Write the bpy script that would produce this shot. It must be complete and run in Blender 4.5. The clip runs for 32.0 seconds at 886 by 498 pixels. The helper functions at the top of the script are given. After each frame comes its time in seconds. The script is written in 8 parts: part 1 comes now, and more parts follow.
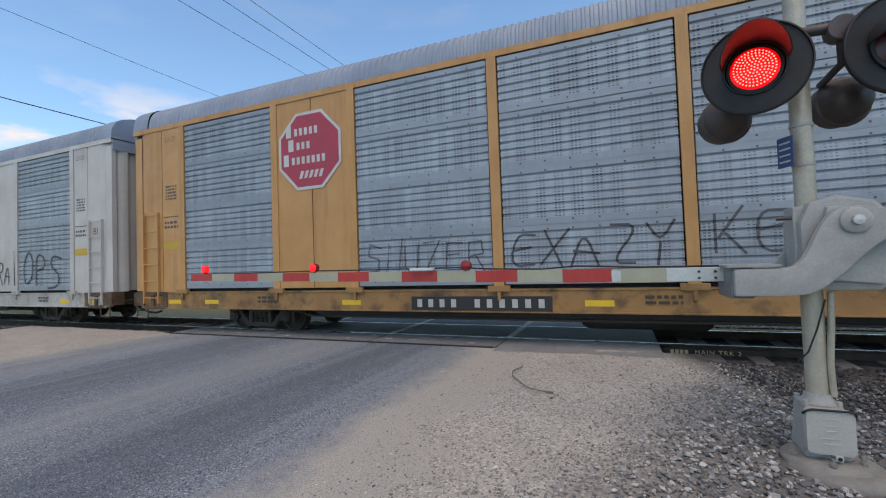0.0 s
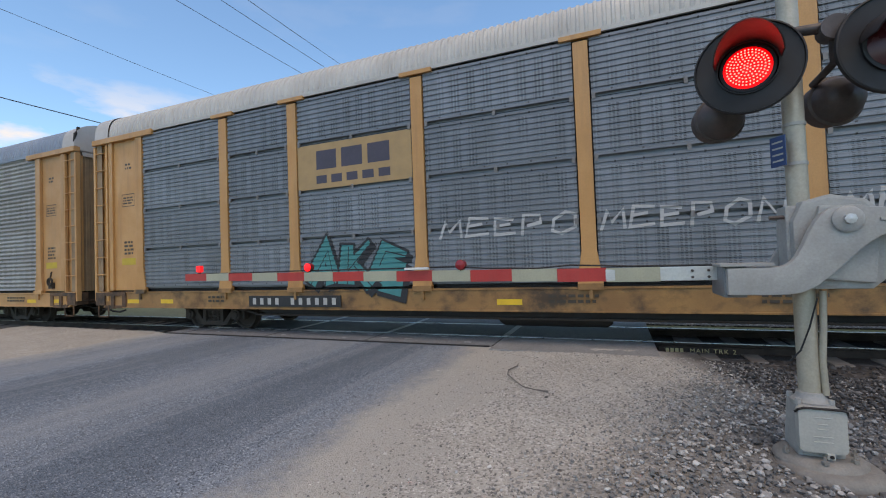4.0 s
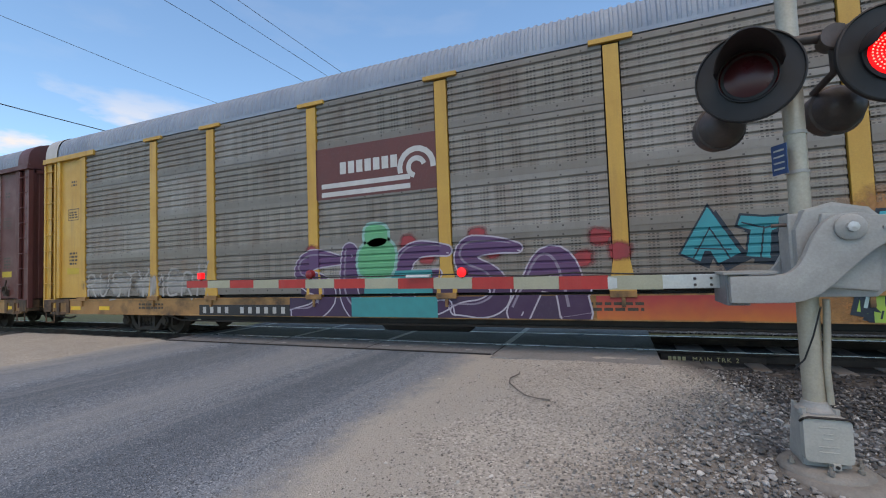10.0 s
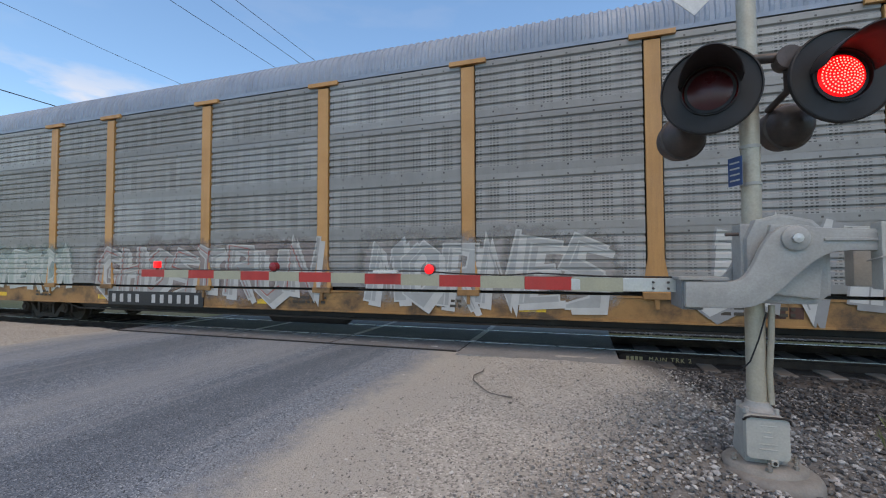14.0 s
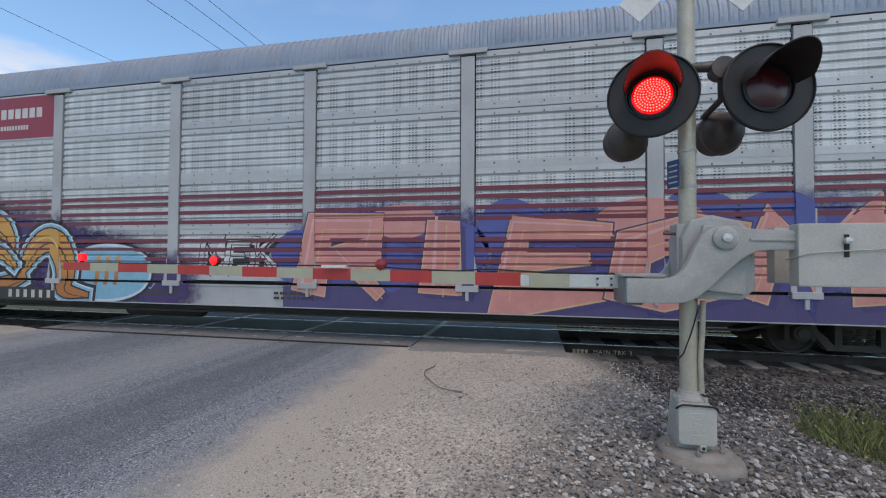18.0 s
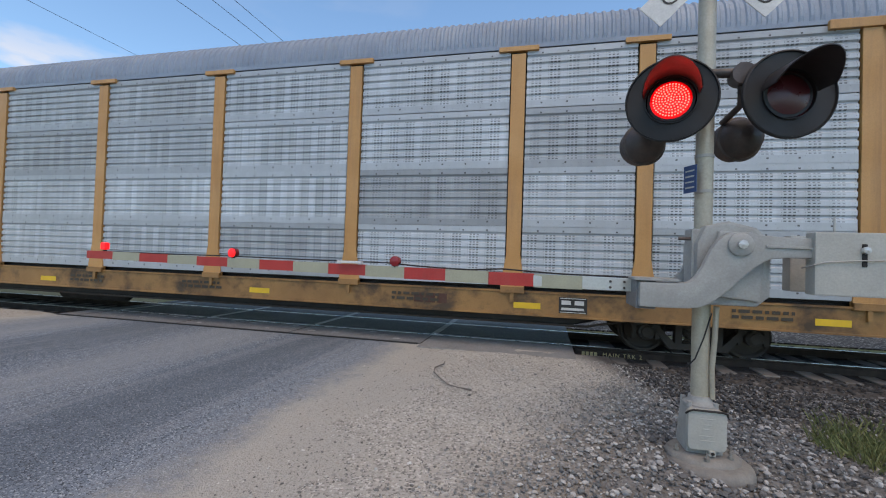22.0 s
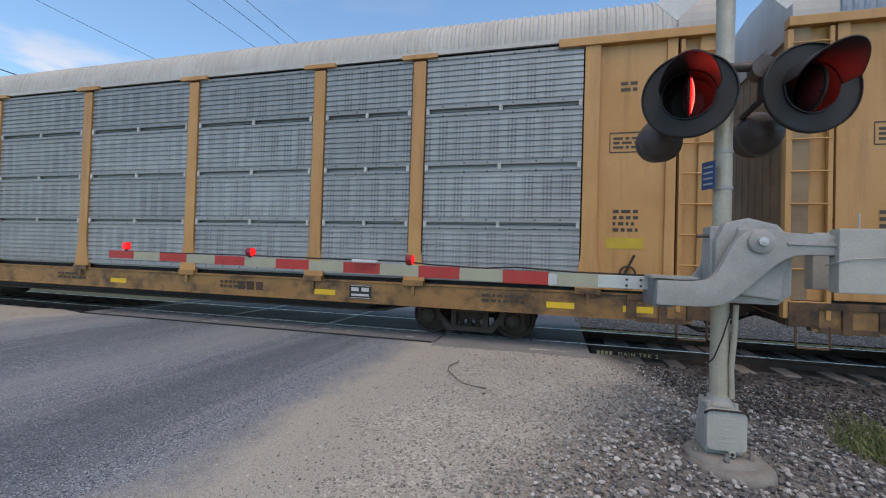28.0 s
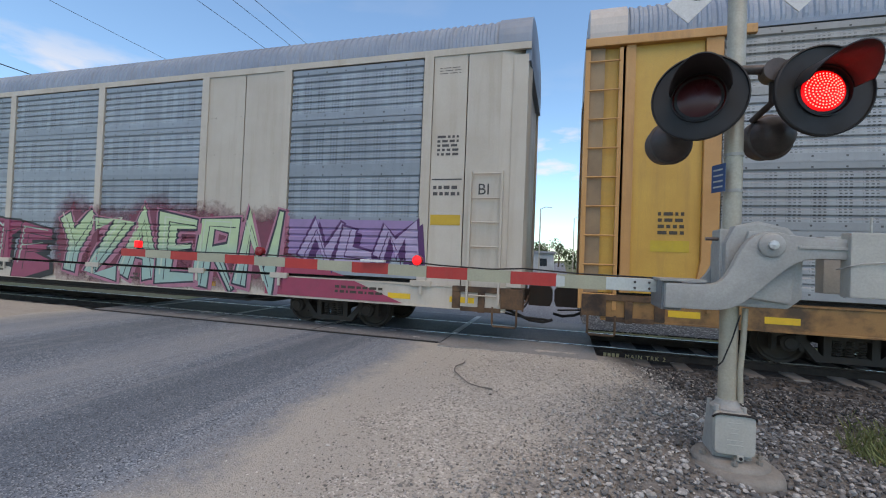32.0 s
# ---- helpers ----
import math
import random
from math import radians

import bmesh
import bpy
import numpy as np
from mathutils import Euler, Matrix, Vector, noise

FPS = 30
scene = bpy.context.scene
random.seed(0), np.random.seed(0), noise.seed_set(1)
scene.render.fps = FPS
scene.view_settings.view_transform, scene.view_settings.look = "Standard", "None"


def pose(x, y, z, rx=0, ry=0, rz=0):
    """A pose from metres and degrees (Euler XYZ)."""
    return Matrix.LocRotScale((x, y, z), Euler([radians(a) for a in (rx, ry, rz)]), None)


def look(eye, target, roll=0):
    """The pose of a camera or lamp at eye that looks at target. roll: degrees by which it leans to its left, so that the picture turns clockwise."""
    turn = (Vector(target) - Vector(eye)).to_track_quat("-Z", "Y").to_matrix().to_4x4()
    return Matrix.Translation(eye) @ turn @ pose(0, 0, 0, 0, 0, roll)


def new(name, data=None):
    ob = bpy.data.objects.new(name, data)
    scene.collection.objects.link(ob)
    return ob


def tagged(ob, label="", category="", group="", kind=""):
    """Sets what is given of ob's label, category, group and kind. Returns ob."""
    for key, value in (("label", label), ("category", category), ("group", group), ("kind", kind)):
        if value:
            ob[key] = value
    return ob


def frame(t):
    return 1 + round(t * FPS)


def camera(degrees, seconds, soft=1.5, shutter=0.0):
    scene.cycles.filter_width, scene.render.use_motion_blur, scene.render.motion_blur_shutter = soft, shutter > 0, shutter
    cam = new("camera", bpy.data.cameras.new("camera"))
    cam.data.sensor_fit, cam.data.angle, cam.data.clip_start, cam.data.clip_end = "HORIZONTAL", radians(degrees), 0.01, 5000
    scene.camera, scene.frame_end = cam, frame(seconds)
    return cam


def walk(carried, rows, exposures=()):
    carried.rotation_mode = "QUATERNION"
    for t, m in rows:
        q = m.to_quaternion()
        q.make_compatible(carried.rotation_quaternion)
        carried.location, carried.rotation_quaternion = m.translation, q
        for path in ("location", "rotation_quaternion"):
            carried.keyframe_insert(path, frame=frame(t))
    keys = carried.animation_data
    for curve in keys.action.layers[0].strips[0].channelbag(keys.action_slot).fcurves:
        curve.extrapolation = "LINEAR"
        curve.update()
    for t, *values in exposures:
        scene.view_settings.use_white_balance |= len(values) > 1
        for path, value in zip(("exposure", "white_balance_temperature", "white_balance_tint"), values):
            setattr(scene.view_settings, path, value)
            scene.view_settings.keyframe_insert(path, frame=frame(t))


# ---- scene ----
cam = camera(92.2, 32.0, soft=1.1)
PATH = [
    (0, (0.242, 0.017, 1.506), (-0.517, 1.866, 1.569), -2.0),
    (0.5, (0.25, 0.024, 1.508), (-0.516, 1.871, 1.566), -2.1),
    (1, (0.252, 0.031, 1.507), (-0.515, 1.878, 1.565), -2.2),
    (1.5, (0.253, 0.035, 1.51), (-0.511, 1.883, 1.569), -2.2),
    (2, (0.249, 0.038, 1.511), (-0.515, 1.886, 1.566), -2.1),
    (2.5, (0.251, 0.033, 1.511), (-0.51, 1.881, 1.569), -2.0),
    (3, (0.256, 0.03, 1.513), (-0.498, 1.881, 1.572), -2.1),
    (3.5, (0.261, 0.031, 1.51), (-0.486, 1.886, 1.566), -2.1),
    (5.5, (0.27, 0.038, 1.514), (-0.488, 1.888, 1.58), -2.0),
    (6, (0.264, 0.034, 1.514), (-0.495, 1.884, 1.582), -1.9),
    (6.5, (0.257, 0.033, 1.515), (-0.502, 1.882, 1.586), -2.0),
    (7, (0.257, 0.029, 1.515), (-0.506, 1.876, 1.591), -2.0),
    (7.5, (0.264, 0.025, 1.514), (-0.497, 1.873, 1.591), -2.2),
    (8, (0.264, 0.028, 1.515), (-0.494, 1.877, 1.594), -2.2),
    (8.5, (0.265, 0.028, 1.512), (-0.489, 1.879, 1.597), -2.1),
    (9, (0.263, 0.03, 1.508), (-0.491, 1.879, 1.601), -2.1),
    (9.5, (0.264, 0.031, 1.505), (-0.492, 1.88, 1.598), -1.9),
    (10, (0.258, 0.032, 1.51), (-0.492, 1.883, 1.602), -2.0),
    (10.5, (0.265, 0.035, 1.508), (-0.488, 1.886, 1.597), -1.9),
    (11, (0.27, 0.042, 1.506), (-0.478, 1.895, 1.595), -1.9),
    (11.5, (0.266, 0.052, 1.504), (-0.481, 1.905, 1.588), -1.8),
    (12, (0.263, 0.047, 1.509), (-0.481, 1.902, 1.594), -1.9),
    (12.5, (0.254, 0.044, 1.512), (-0.494, 1.897, 1.595), -1.4),
    (13, (0.257, 0.044, 1.509), (-0.488, 1.898, 1.591), -0.9),
    (13.5, (0.266, 0.041, 1.513), (-0.438, 1.911, 1.593), -0.6),
    (14, (0.269, 0.041, 1.52), (-0.349, 1.942, 1.59), -0.2),
    (14.5, (0.275, 0.045, 1.524), (-0.218, 1.982, 1.587), -0.1),
    (15, (0.278, 0.045, 1.525), (-0.172, 1.993, 1.585), -0.1),
    (15.5, (0.28, 0.046, 1.525), (-0.142, 2.0, 1.581), -0.1),
    (17.5, (0.29, 0.078, 1.524), (-0.131, 2.033, 1.571), 0.1),
    (18, (0.294, 0.083, 1.523), (-0.122, 2.038, 1.57), 0.3),
    (18.5, (0.293, 0.08, 1.523), (-0.114, 2.038, 1.568), 0.3),
    (19, (0.289, 0.073, 1.522), (-0.117, 2.031, 1.566), 0.4),
    (19.5, (0.283, 0.058, 1.522), (-0.127, 2.015, 1.563), 0.4),
    (20, (0.272, 0.047, 1.522), (-0.155, 2.001, 1.559), 0.6),
    (20.5, (0.267, 0.039, 1.523), (-0.182, 1.987, 1.561), 1.1),
    (21, (0.271, 0.033, 1.524), (-0.188, 1.979, 1.561), 1.5),
    (21.5, (0.266, 0.031, 1.524), (-0.195, 1.977, 1.562), 1.7),
    (22, (0.263, 0.028, 1.522), (-0.197, 1.974, 1.561), 1.9),
    (22.5, (0.262, 0.032, 1.524), (-0.192, 1.979, 1.561), 1.1),
    (23, (0.261, 0.038, 1.523), (-0.194, 1.985, 1.559), 0.3),
    (23.5, (0.264, 0.038, 1.521), (-0.193, 1.985, 1.556), 0.1),
    (24, (0.266, 0.036, 1.521), (-0.192, 1.982, 1.559), 0.1),
    (24.5, (0.27, 0.036, 1.52), (-0.19, 1.982, 1.556), 0.1),
    (25, (0.274, 0.039, 1.519), (-0.19, 1.984, 1.558), 0.3),
    (25.5, (0.272, 0.045, 1.521), (-0.194, 1.989, 1.555), 0.5),
    (26, (0.271, 0.039, 1.529), (-0.199, 1.983, 1.56), 0.5),
    (26.5, (0.26, 0.028, 1.528), (-0.226, 1.968, 1.56), 0.8),
    (28.5, (0.247, 0.014, 1.516), (-0.272, 1.946, 1.548), 1.8),
    (29, (0.244, 0.01, 1.518), (-0.276, 1.941, 1.55), 1.8),
    (29.5, (0.241, 0.013, 1.518), (-0.285, 1.943, 1.547), 2.0),
    (30, (0.245, 0.02, 1.52), (-0.283, 1.949, 1.549), 2.0),
    (30.5, (0.249, 0.022, 1.521), (-0.283, 1.95, 1.549), 2.0),
    (31, (0.249, 0.017, 1.521), (-0.286, 1.944, 1.551), 2.1),
    (31.5, (0.246, 0.002, 1.521), (-0.295, 1.927, 1.554), 2.0),
    (32, (0.234, -0.005, 1.52), (-0.309, 1.919, 1.553), 2.2),
]
walk(cam, [(t, look(eye, target, roll)) for t, eye, target, roll in PATH], exposures=[(0, 0.0, 7600, 16), (32, 0.0, 7600, 16)])

# ---- world and light ----
SUN_AZ, SUN_EL = 160.0, 62.0


def build_world():
    w = bpy.data.worlds.new("sky")
    scene.world = w
    w.use_nodes = True
    nt = w.node_tree
    nt.nodes.clear()
    out = nt.nodes.new("ShaderNodeOutputWorld")
    bg = nt.nodes.new("ShaderNodeBackground")
    sky = nt.nodes.new("ShaderNodeTexSky")
    sky.sky_type, sky.sun_disc = "NISHITA", False
    sky.sun_elevation, sky.sun_rotation = radians(SUN_EL), radians(SUN_AZ)
    sky.air_density, sky.dust_density, sky.ozone_density = 1.0, 0.4, 2.2
    tc = nt.nodes.new("ShaderNodeTexCoord")
    mp = nt.nodes.new("ShaderNodeMapping")
    mp.inputs["Scale"].default_value = (1.0, 1.0, 3.2)
    nz = nt.nodes.new("ShaderNodeTexNoise")
    nz.inputs["Scale"].default_value, nz.inputs["Detail"].default_value, nz.inputs["Roughness"].default_value = 5.2, 8, 0.52
    rp = nt.nodes.new("ShaderNodeValToRGB")
    rp.color_ramp.elements[0].position, rp.color_ramp.elements[1].position = 0.535, 0.66
    sep = nt.nodes.new("ShaderNodeSeparateXYZ")
    low = nt.nodes.new("ShaderNodeMapRange")
    low.inputs["From Min"].default_value, low.inputs["From Max"].default_value = 0.24, 0.36
    low.inputs["To Min"].default_value, low.inputs["To Max"].default_value = 1.0, 0.04
    mul = nt.nodes.new("ShaderNodeMath")
    mul.operation = "MULTIPLY"
    mix = nt.nodes.new("ShaderNodeMixRGB")
    mix.inputs["Color2"].default_value = (4.3, 4.3, 4.35, 1)
    nt.links.new(tc.outputs["Generated"], mp.inputs["Vector"])
    nt.links.new(mp.outputs["Vector"], nz.inputs["Vector"])
    nt.links.new(nz.outputs["Fac"], rp.inputs["Fac"])
    nt.links.new(tc.outputs["Generated"], sep.inputs["Vector"])
    nt.links.new(sep.outputs["Z"], low.inputs["Value"])
    nt.links.new(rp.outputs["Color"], mul.inputs[0])
    nt.links.new(low.outputs["Result"], mul.inputs[1])
    nt.links.new(mul.outputs["Value"], mix.inputs["Fac"])
    tone = nt.nodes.new("ShaderNodeMixRGB")
    tone.blend_type = "MULTIPLY"
    tone.inputs["Fac"].default_value, tone.inputs["Color2"].default_value = 1.0, (0.82, 1.09, 1.2, 1)
    nt.links.new(sky.outputs["Color"], tone.inputs["Color1"])
    nt.links.new(tone.outputs["Color"], mix.inputs["Color1"])
    # thin cloud veil overhead, out of view, added to whiten the ambient light
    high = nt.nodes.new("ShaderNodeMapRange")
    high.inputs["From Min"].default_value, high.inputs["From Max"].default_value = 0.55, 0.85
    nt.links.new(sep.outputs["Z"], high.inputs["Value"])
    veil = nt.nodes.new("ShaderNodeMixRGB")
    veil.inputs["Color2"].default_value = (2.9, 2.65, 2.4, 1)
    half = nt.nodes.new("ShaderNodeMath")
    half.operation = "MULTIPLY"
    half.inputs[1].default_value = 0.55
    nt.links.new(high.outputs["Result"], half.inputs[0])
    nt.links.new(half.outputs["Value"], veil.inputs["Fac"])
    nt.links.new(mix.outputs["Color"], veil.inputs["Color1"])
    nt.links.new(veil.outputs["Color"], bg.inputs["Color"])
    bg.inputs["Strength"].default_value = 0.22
    nt.links.new(bg.outputs["Background"], out.inputs["Surface"])
    lamp = bpy.data.lights.new("sun", "SUN")
    lamp.energy, lamp.angle, lamp.color = 1.5, radians(55), (1.0, 0.79, 0.57)
    a, e = radians(SUN_AZ), radians(SUN_EL)
    way = Vector((math.sin(a) * math.cos(e), math.cos(a) * math.cos(e), math.sin(e)))
    new("sun", lamp).matrix_world = look(way * 50, (0, 0, 0))


build_world()

# ---- materials ----


def nodes_of(name):
    m = bpy.data.materials.new(name)
    m.use_nodes = True
    nt = m.node_tree
    return m, nt, nt.nodes["Principled BSDF"]


def noise_node(nt, scale, detail=4, rough=0.6, stretch=(1, 1, 1), coord="Object", offset=None):
    tc = nt.nodes.new("ShaderNodeTexCoord")
    mp = nt.nodes.new("ShaderNodeMapping")
    mp.inputs["Scale"].default_value = stretch
    nz = nt.nodes.new("ShaderNodeTexNoise")
    nz.inputs["Scale"].default_value, nz.inputs["Detail"].default_value, nz.inputs["Roughness"].default_value = scale, detail, rough
    nt.links.new(tc.outputs[coord], mp.inputs["Vector"])
    if offset is not None:
        nt.links.new(offset, mp.inputs["Location"])
    nt.links.new(mp.outputs["Vector"], nz.inputs["Vector"])
    return nz.outputs["Fac"]


def ramp(nt, fac, lo, hi):
    r = nt.nodes.new("ShaderNodeMapRange")
    r.inputs["From Min"].default_value, r.inputs["From Max"].default_value = lo, hi
    r.clamp = True
    nt.links.new(fac, r.inputs["Value"])
    return r.outputs["Result"]


def mixed(nt, fac, a, b, kind="MIX"):
    m = nt.nodes.new("ShaderNodeMixRGB")
    m.blend_type = kind
    for sock, v in ((m.inputs["Fac"], fac), (m.inputs["Color1"], a), (m.inputs["Color2"], b)):
        if isinstance(v, (int, float)):
            sock.default_value = v
        elif isinstance(v, tuple):
            sock.default_value = (*v, 1)
        else:
            nt.links.new(v, sock)
    return m.outputs["Color"]


def mathn(nt, op, a, b=0.0):
    m = nt.nodes.new("ShaderNodeMath")
    m.operation = op
    for sock, v in ((m.inputs[0], a), (m.inputs[1], b)):
        if isinstance(v, (int, float)):
            sock.default_value = v
        else:
            nt.links.new(v, sock)
    return m.outputs["Value"]


def random_shift(nt, amount=40.0):
    info = nt.nodes.new("ShaderNodeObjectInfo")
    comb = nt.nodes.new("ShaderNodeCombineXYZ")
    v = mathn(nt, "MULTIPLY", info.outputs["Random"], amount)
    for i in range(3):
        nt.links.new(v, comb.inputs[i])
    return comb.outputs["Vector"], info.outputs["Random"]


def surf(name, col, col2=None, scale=3.0, rough=0.6, metal=0.0, bump=0.15, fine=60.0, dirt=None, dirt_amount=0.5, streak=(6, 6, 0.5), vary=0.1, dirt_at=(0.5, 0.78)):
    """A worn surface: two colours at a large scale, fine grain, streaks of dirt that run down, and relief."""
    m, nt, p = nodes_of(name)
    col2 = col2 or tuple(c * 0.75 for c in col)
    shift, rnd = random_shift(nt)
    big = ramp(nt, noise_node(nt, scale, 5, 0.6, offset=shift), 0.35, 0.68)
    grain = noise_node(nt, fine, 3, 0.6)
    c = mixed(nt, big, col, col2)
    c = mixed(nt, mathn(nt, "MULTIPLY", ramp(nt, grain, 0.3, 0.75), 0.35), c, tuple(x * 0.6 for x in col2))
    if dirt:
        d = ramp(nt, noise_node(nt, 1.0, 6, 0.65, stretch=streak, offset=shift), *dirt_at)
        c = mixed(nt, mathn(nt, "MULTIPLY", d, dirt_amount), c, dirt)
    if vary:
        hsv = nt.nodes.new("ShaderNodeHueSaturation")
        nt.links.new(c, hsv.inputs["Color"])
        nt.links.new(mathn(nt, "ADD", mathn(nt, "MULTIPLY", rnd, 2 * vary), 1 - vary), hsv.inputs["Value"])
        c = hsv.outputs["Color"]
    nt.links.new(c, p.inputs["Base Color"])
    p.inputs["Metallic"].default_value = metal
    r = mathn(nt, "ADD", mathn(nt, "MULTIPLY", big, 0.2), rough - 0.1)
    nt.links.new(r, p.inputs["Roughness"])
    if bump:
        b = nt.nodes.new("ShaderNodeBump")
        b.inputs["Strength"].default_value, b.inputs["Distance"].default_value = bump, 0.01
        nt.links.new(grain, b.inputs["Height"])
        nt.links.new(b.outputs["Normal"], p.inputs["Normal"])
    return m


def sheet_metal(name, col, dirt, dirt_amount=0.55, holes=0.75, pitch=0.18, metal=0.25):
    """Galvanised side sheeting: rows of small perforations in groups, weather streaks and blotches."""
    m, nt, p = nodes_of(name)
    shift, rnd = random_shift(nt)
    tc = nt.nodes.new("ShaderNodeTexCoord")
    sep = nt.nodes.new("ShaderNodeSeparateXYZ")
    nt.links.new(tc.outputs["Object"], sep.inputs["Vector"])
    x, z = sep.outputs["X"], sep.outputs["Z"]
    c = mixed(nt, ramp(nt, noise_node(nt, 1.6, 5, 0.6, offset=shift), 0.3, 0.7), col, tuple(k * 0.8 for k in col))
    across = ramp(nt, noise_node(nt, 1.0, 3, 0.5, stretch=(9, 1, 0.25), offset=shift), 0.42, 0.62)
    c = mixed(nt, mathn(nt, "MULTIPLY", across, 0.28), c, tuple(k * 0.55 for k in col))
    d = ramp(nt, noise_node(nt, 1.0, 6, 0.65, stretch=(1.6, 1, 0.55), offset=shift), 0.44, 0.74)
    c = mixed(nt, mathn(nt, "MULTIPLY", d, dirt_amount), c, dirt)
    lap = mathn(nt, "GREATER_THAN", mathn(nt, "ABSOLUTE", mathn(nt, "SUBTRACT", z, 0.5)), 0.375)
    c = mixed(nt, mathn(nt, "MULTIPLY", lap, 0.6), c, tuple(k * 0.62 for k in col))
    spots = ramp(nt, noise_node(nt, 26, 3, 0.6, offset=shift), 0.62, 0.74)
    c = mixed(nt, mathn(nt, "MULTIPLY", spots, 0.35), c, tuple(0.35 * k for k in dirt))
    # punched slots: short dashes in upright groups, row above row
    dots = mathn(nt, "LESS_THAN", mathn(nt, "FRACT", mathn(nt, "DIVIDE", x, 0.062)), 0.58)
    rows = mathn(nt, "LESS_THAN", mathn(nt, "FRACT", mathn(nt, "DIVIDE", z, pitch / 4)), 0.42)
    group = mathn(nt, "GREATER_THAN", mathn(nt, "FRACT", mathn(nt, "DIVIDE", x, 0.31)), 0.3)
    worn = ramp(nt, noise_node(nt, 1.3, 3, 0.5, offset=shift), 0.3, 0.6)
    hole = mathn(nt, "MULTIPLY", mathn(nt, "MULTIPLY", dots, rows), mathn(nt, "MULTIPLY", group, mathn(nt, "SUBTRACT", 1.0, lap)))
    c = mixed(nt, mathn(nt, "MULTIPLY", hole, mathn(nt, "MULTIPLY", worn, holes)), c, (0.02, 0.02, 0.02))
    rivet = mathn(nt, "MULTIPLY", mathn(nt, "LESS_THAN", mathn(nt, "ABSOLUTE", mathn(nt, "SUBTRACT", mathn(nt, "FRACT", mathn(nt, "DIVIDE", x, 0.42)), 0.5)), 0.035), mathn(nt, "LESS_THAN", mathn(nt, "ABSOLUTE", mathn(nt, "SUBTRACT", mathn(nt, "ABSOLUTE", mathn(nt, "SUBTRACT", z, 0.51)), 0.43)), 0.014))
    c = mixed(nt, mathn(nt, "MULTIPLY", rivet, 0.8), c, (0.025, 0.02, 0.018))
    hsv = nt.nodes.new("ShaderNodeHueSaturation")
    nt.links.new(c, hsv.inputs["Color"])
    nt.links.new(mathn(nt, "ADD", mathn(nt, "MULTIPLY", rnd, 0.22), 0.88), hsv.inputs["Value"])
    nt.links.new(hsv.outputs["Color"], p.inputs["Base Color"])
    p.inputs["Metallic"].default_value, p.inputs["Roughness"].default_value = metal, 0.5
    b = nt.nodes.new("ShaderNodeBump")
    b.inputs["Strength"].default_value, b.inputs["Distance"].default_value = 0.25, 0.02
    nt.links.new(noise_node(nt, 5.0, 3, 0.5, offset=shift), b.inputs["Height"])
    nt.links.new(b.outputs["Normal"], p.inputs["Normal"])
    return m


PAINTS = {}


def paint(col, rough=0.55):
    """Sprayed or stencilled paint on the cars, a little patchy, with the ridges beneath it."""
    key = tuple(round(c, 3) for c in col)
    if key in PAINTS:
        return PAINTS[key]
    m, nt, p = nodes_of("sprayed_paint")
    col = tuple(0.8 * k for k in col)
    blot = ramp(nt, noise_node(nt, 3.5, 5, 0.65), 0.35, 0.75)
    c = mixed(nt, mathn(nt, "MULTIPLY", blot, 0.5), col, tuple(k * 0.55 + 0.014 for k in col))
    c = mixed(nt, mathn(nt, "MULTIPLY", ramp(nt, noise_node(nt, 45, 2, 0.5), 0.55, 0.8), 0.14), c, (0.2, 0.2, 0.2))
    nt.links.new(c, p.inputs["Base Color"])
    p.inputs["Roughness"].default_value = rough
    PAINTS[key] = m
    return m


def glow(name, col, strength):
    m, nt, p = nodes_of(name)
    p.inputs["Base Color"].default_value = (*col, 1)
    p.inputs["Emission Color"].default_value = (*col, 1)
    p.inputs["Emission Strength"].default_value = strength
    return m


def ground_mix(name, a, b, c, speckle, bump, stretch=(1, 1, 1), scale=0.8, fine=90.0, speck=0.5, rough=0.9):
    """Asphalt, dirt or gravel: broad patches, mottling, and single bright and dark grains."""
    m, nt, p = nodes_of(name)
    big = ramp(nt, noise_node(nt, scale, 6, 0.6, stretch=stretch), 0.36, 0.64)
    mid = ramp(nt, noise_node(nt, 7.0, 5, 0.65), 0.35, 0.7)
    col = mixed(nt, big, a, b)
    col = mixed(nt, mathn(nt, "MULTIPLY", mid, 0.5), col, c)
    vor = nt.nodes.new("ShaderNodeTexVoronoi")
    vor.inputs["Scale"].default_value = fine
    tc = nt.nodes.new("ShaderNodeTexCoord")
    nt.links.new(tc.outputs["Object"], vor.inputs["Vector"])
    sep = nt.nodes.new("ShaderNodeSeparateColor")
    nt.links.new(vor.outputs["Color"], sep.inputs["Color"])
    col = mixed(nt, mathn(nt, "MULTIPLY", ramp(nt, sep.outputs["Red"], 0.72, 0.95), speck), col, speckle)
    col = mixed(nt, mathn(nt, "MULTIPLY", ramp(nt, sep.outputs["Green"], 0.68, 0.9), speck), col, tuple(k * 0.25 for k in a))
    nt.links.new(col, p.inputs["Base Color"])
    p.inputs["Roughness"].default_value = rough
    bp = nt.nodes.new("ShaderNodeBump")
    bp.inputs["Strength"].default_value, bp.inputs["Distance"].default_value = bump, 0.01
    nt.links.new(mathn(nt, "ADD", vor.outputs["Distance"], noise_node(nt, 30, 4, 0.7)), bp.inputs["Height"])
    nt.links.new(bp.outputs["Normal"], p.inputs["Normal"])
    return m


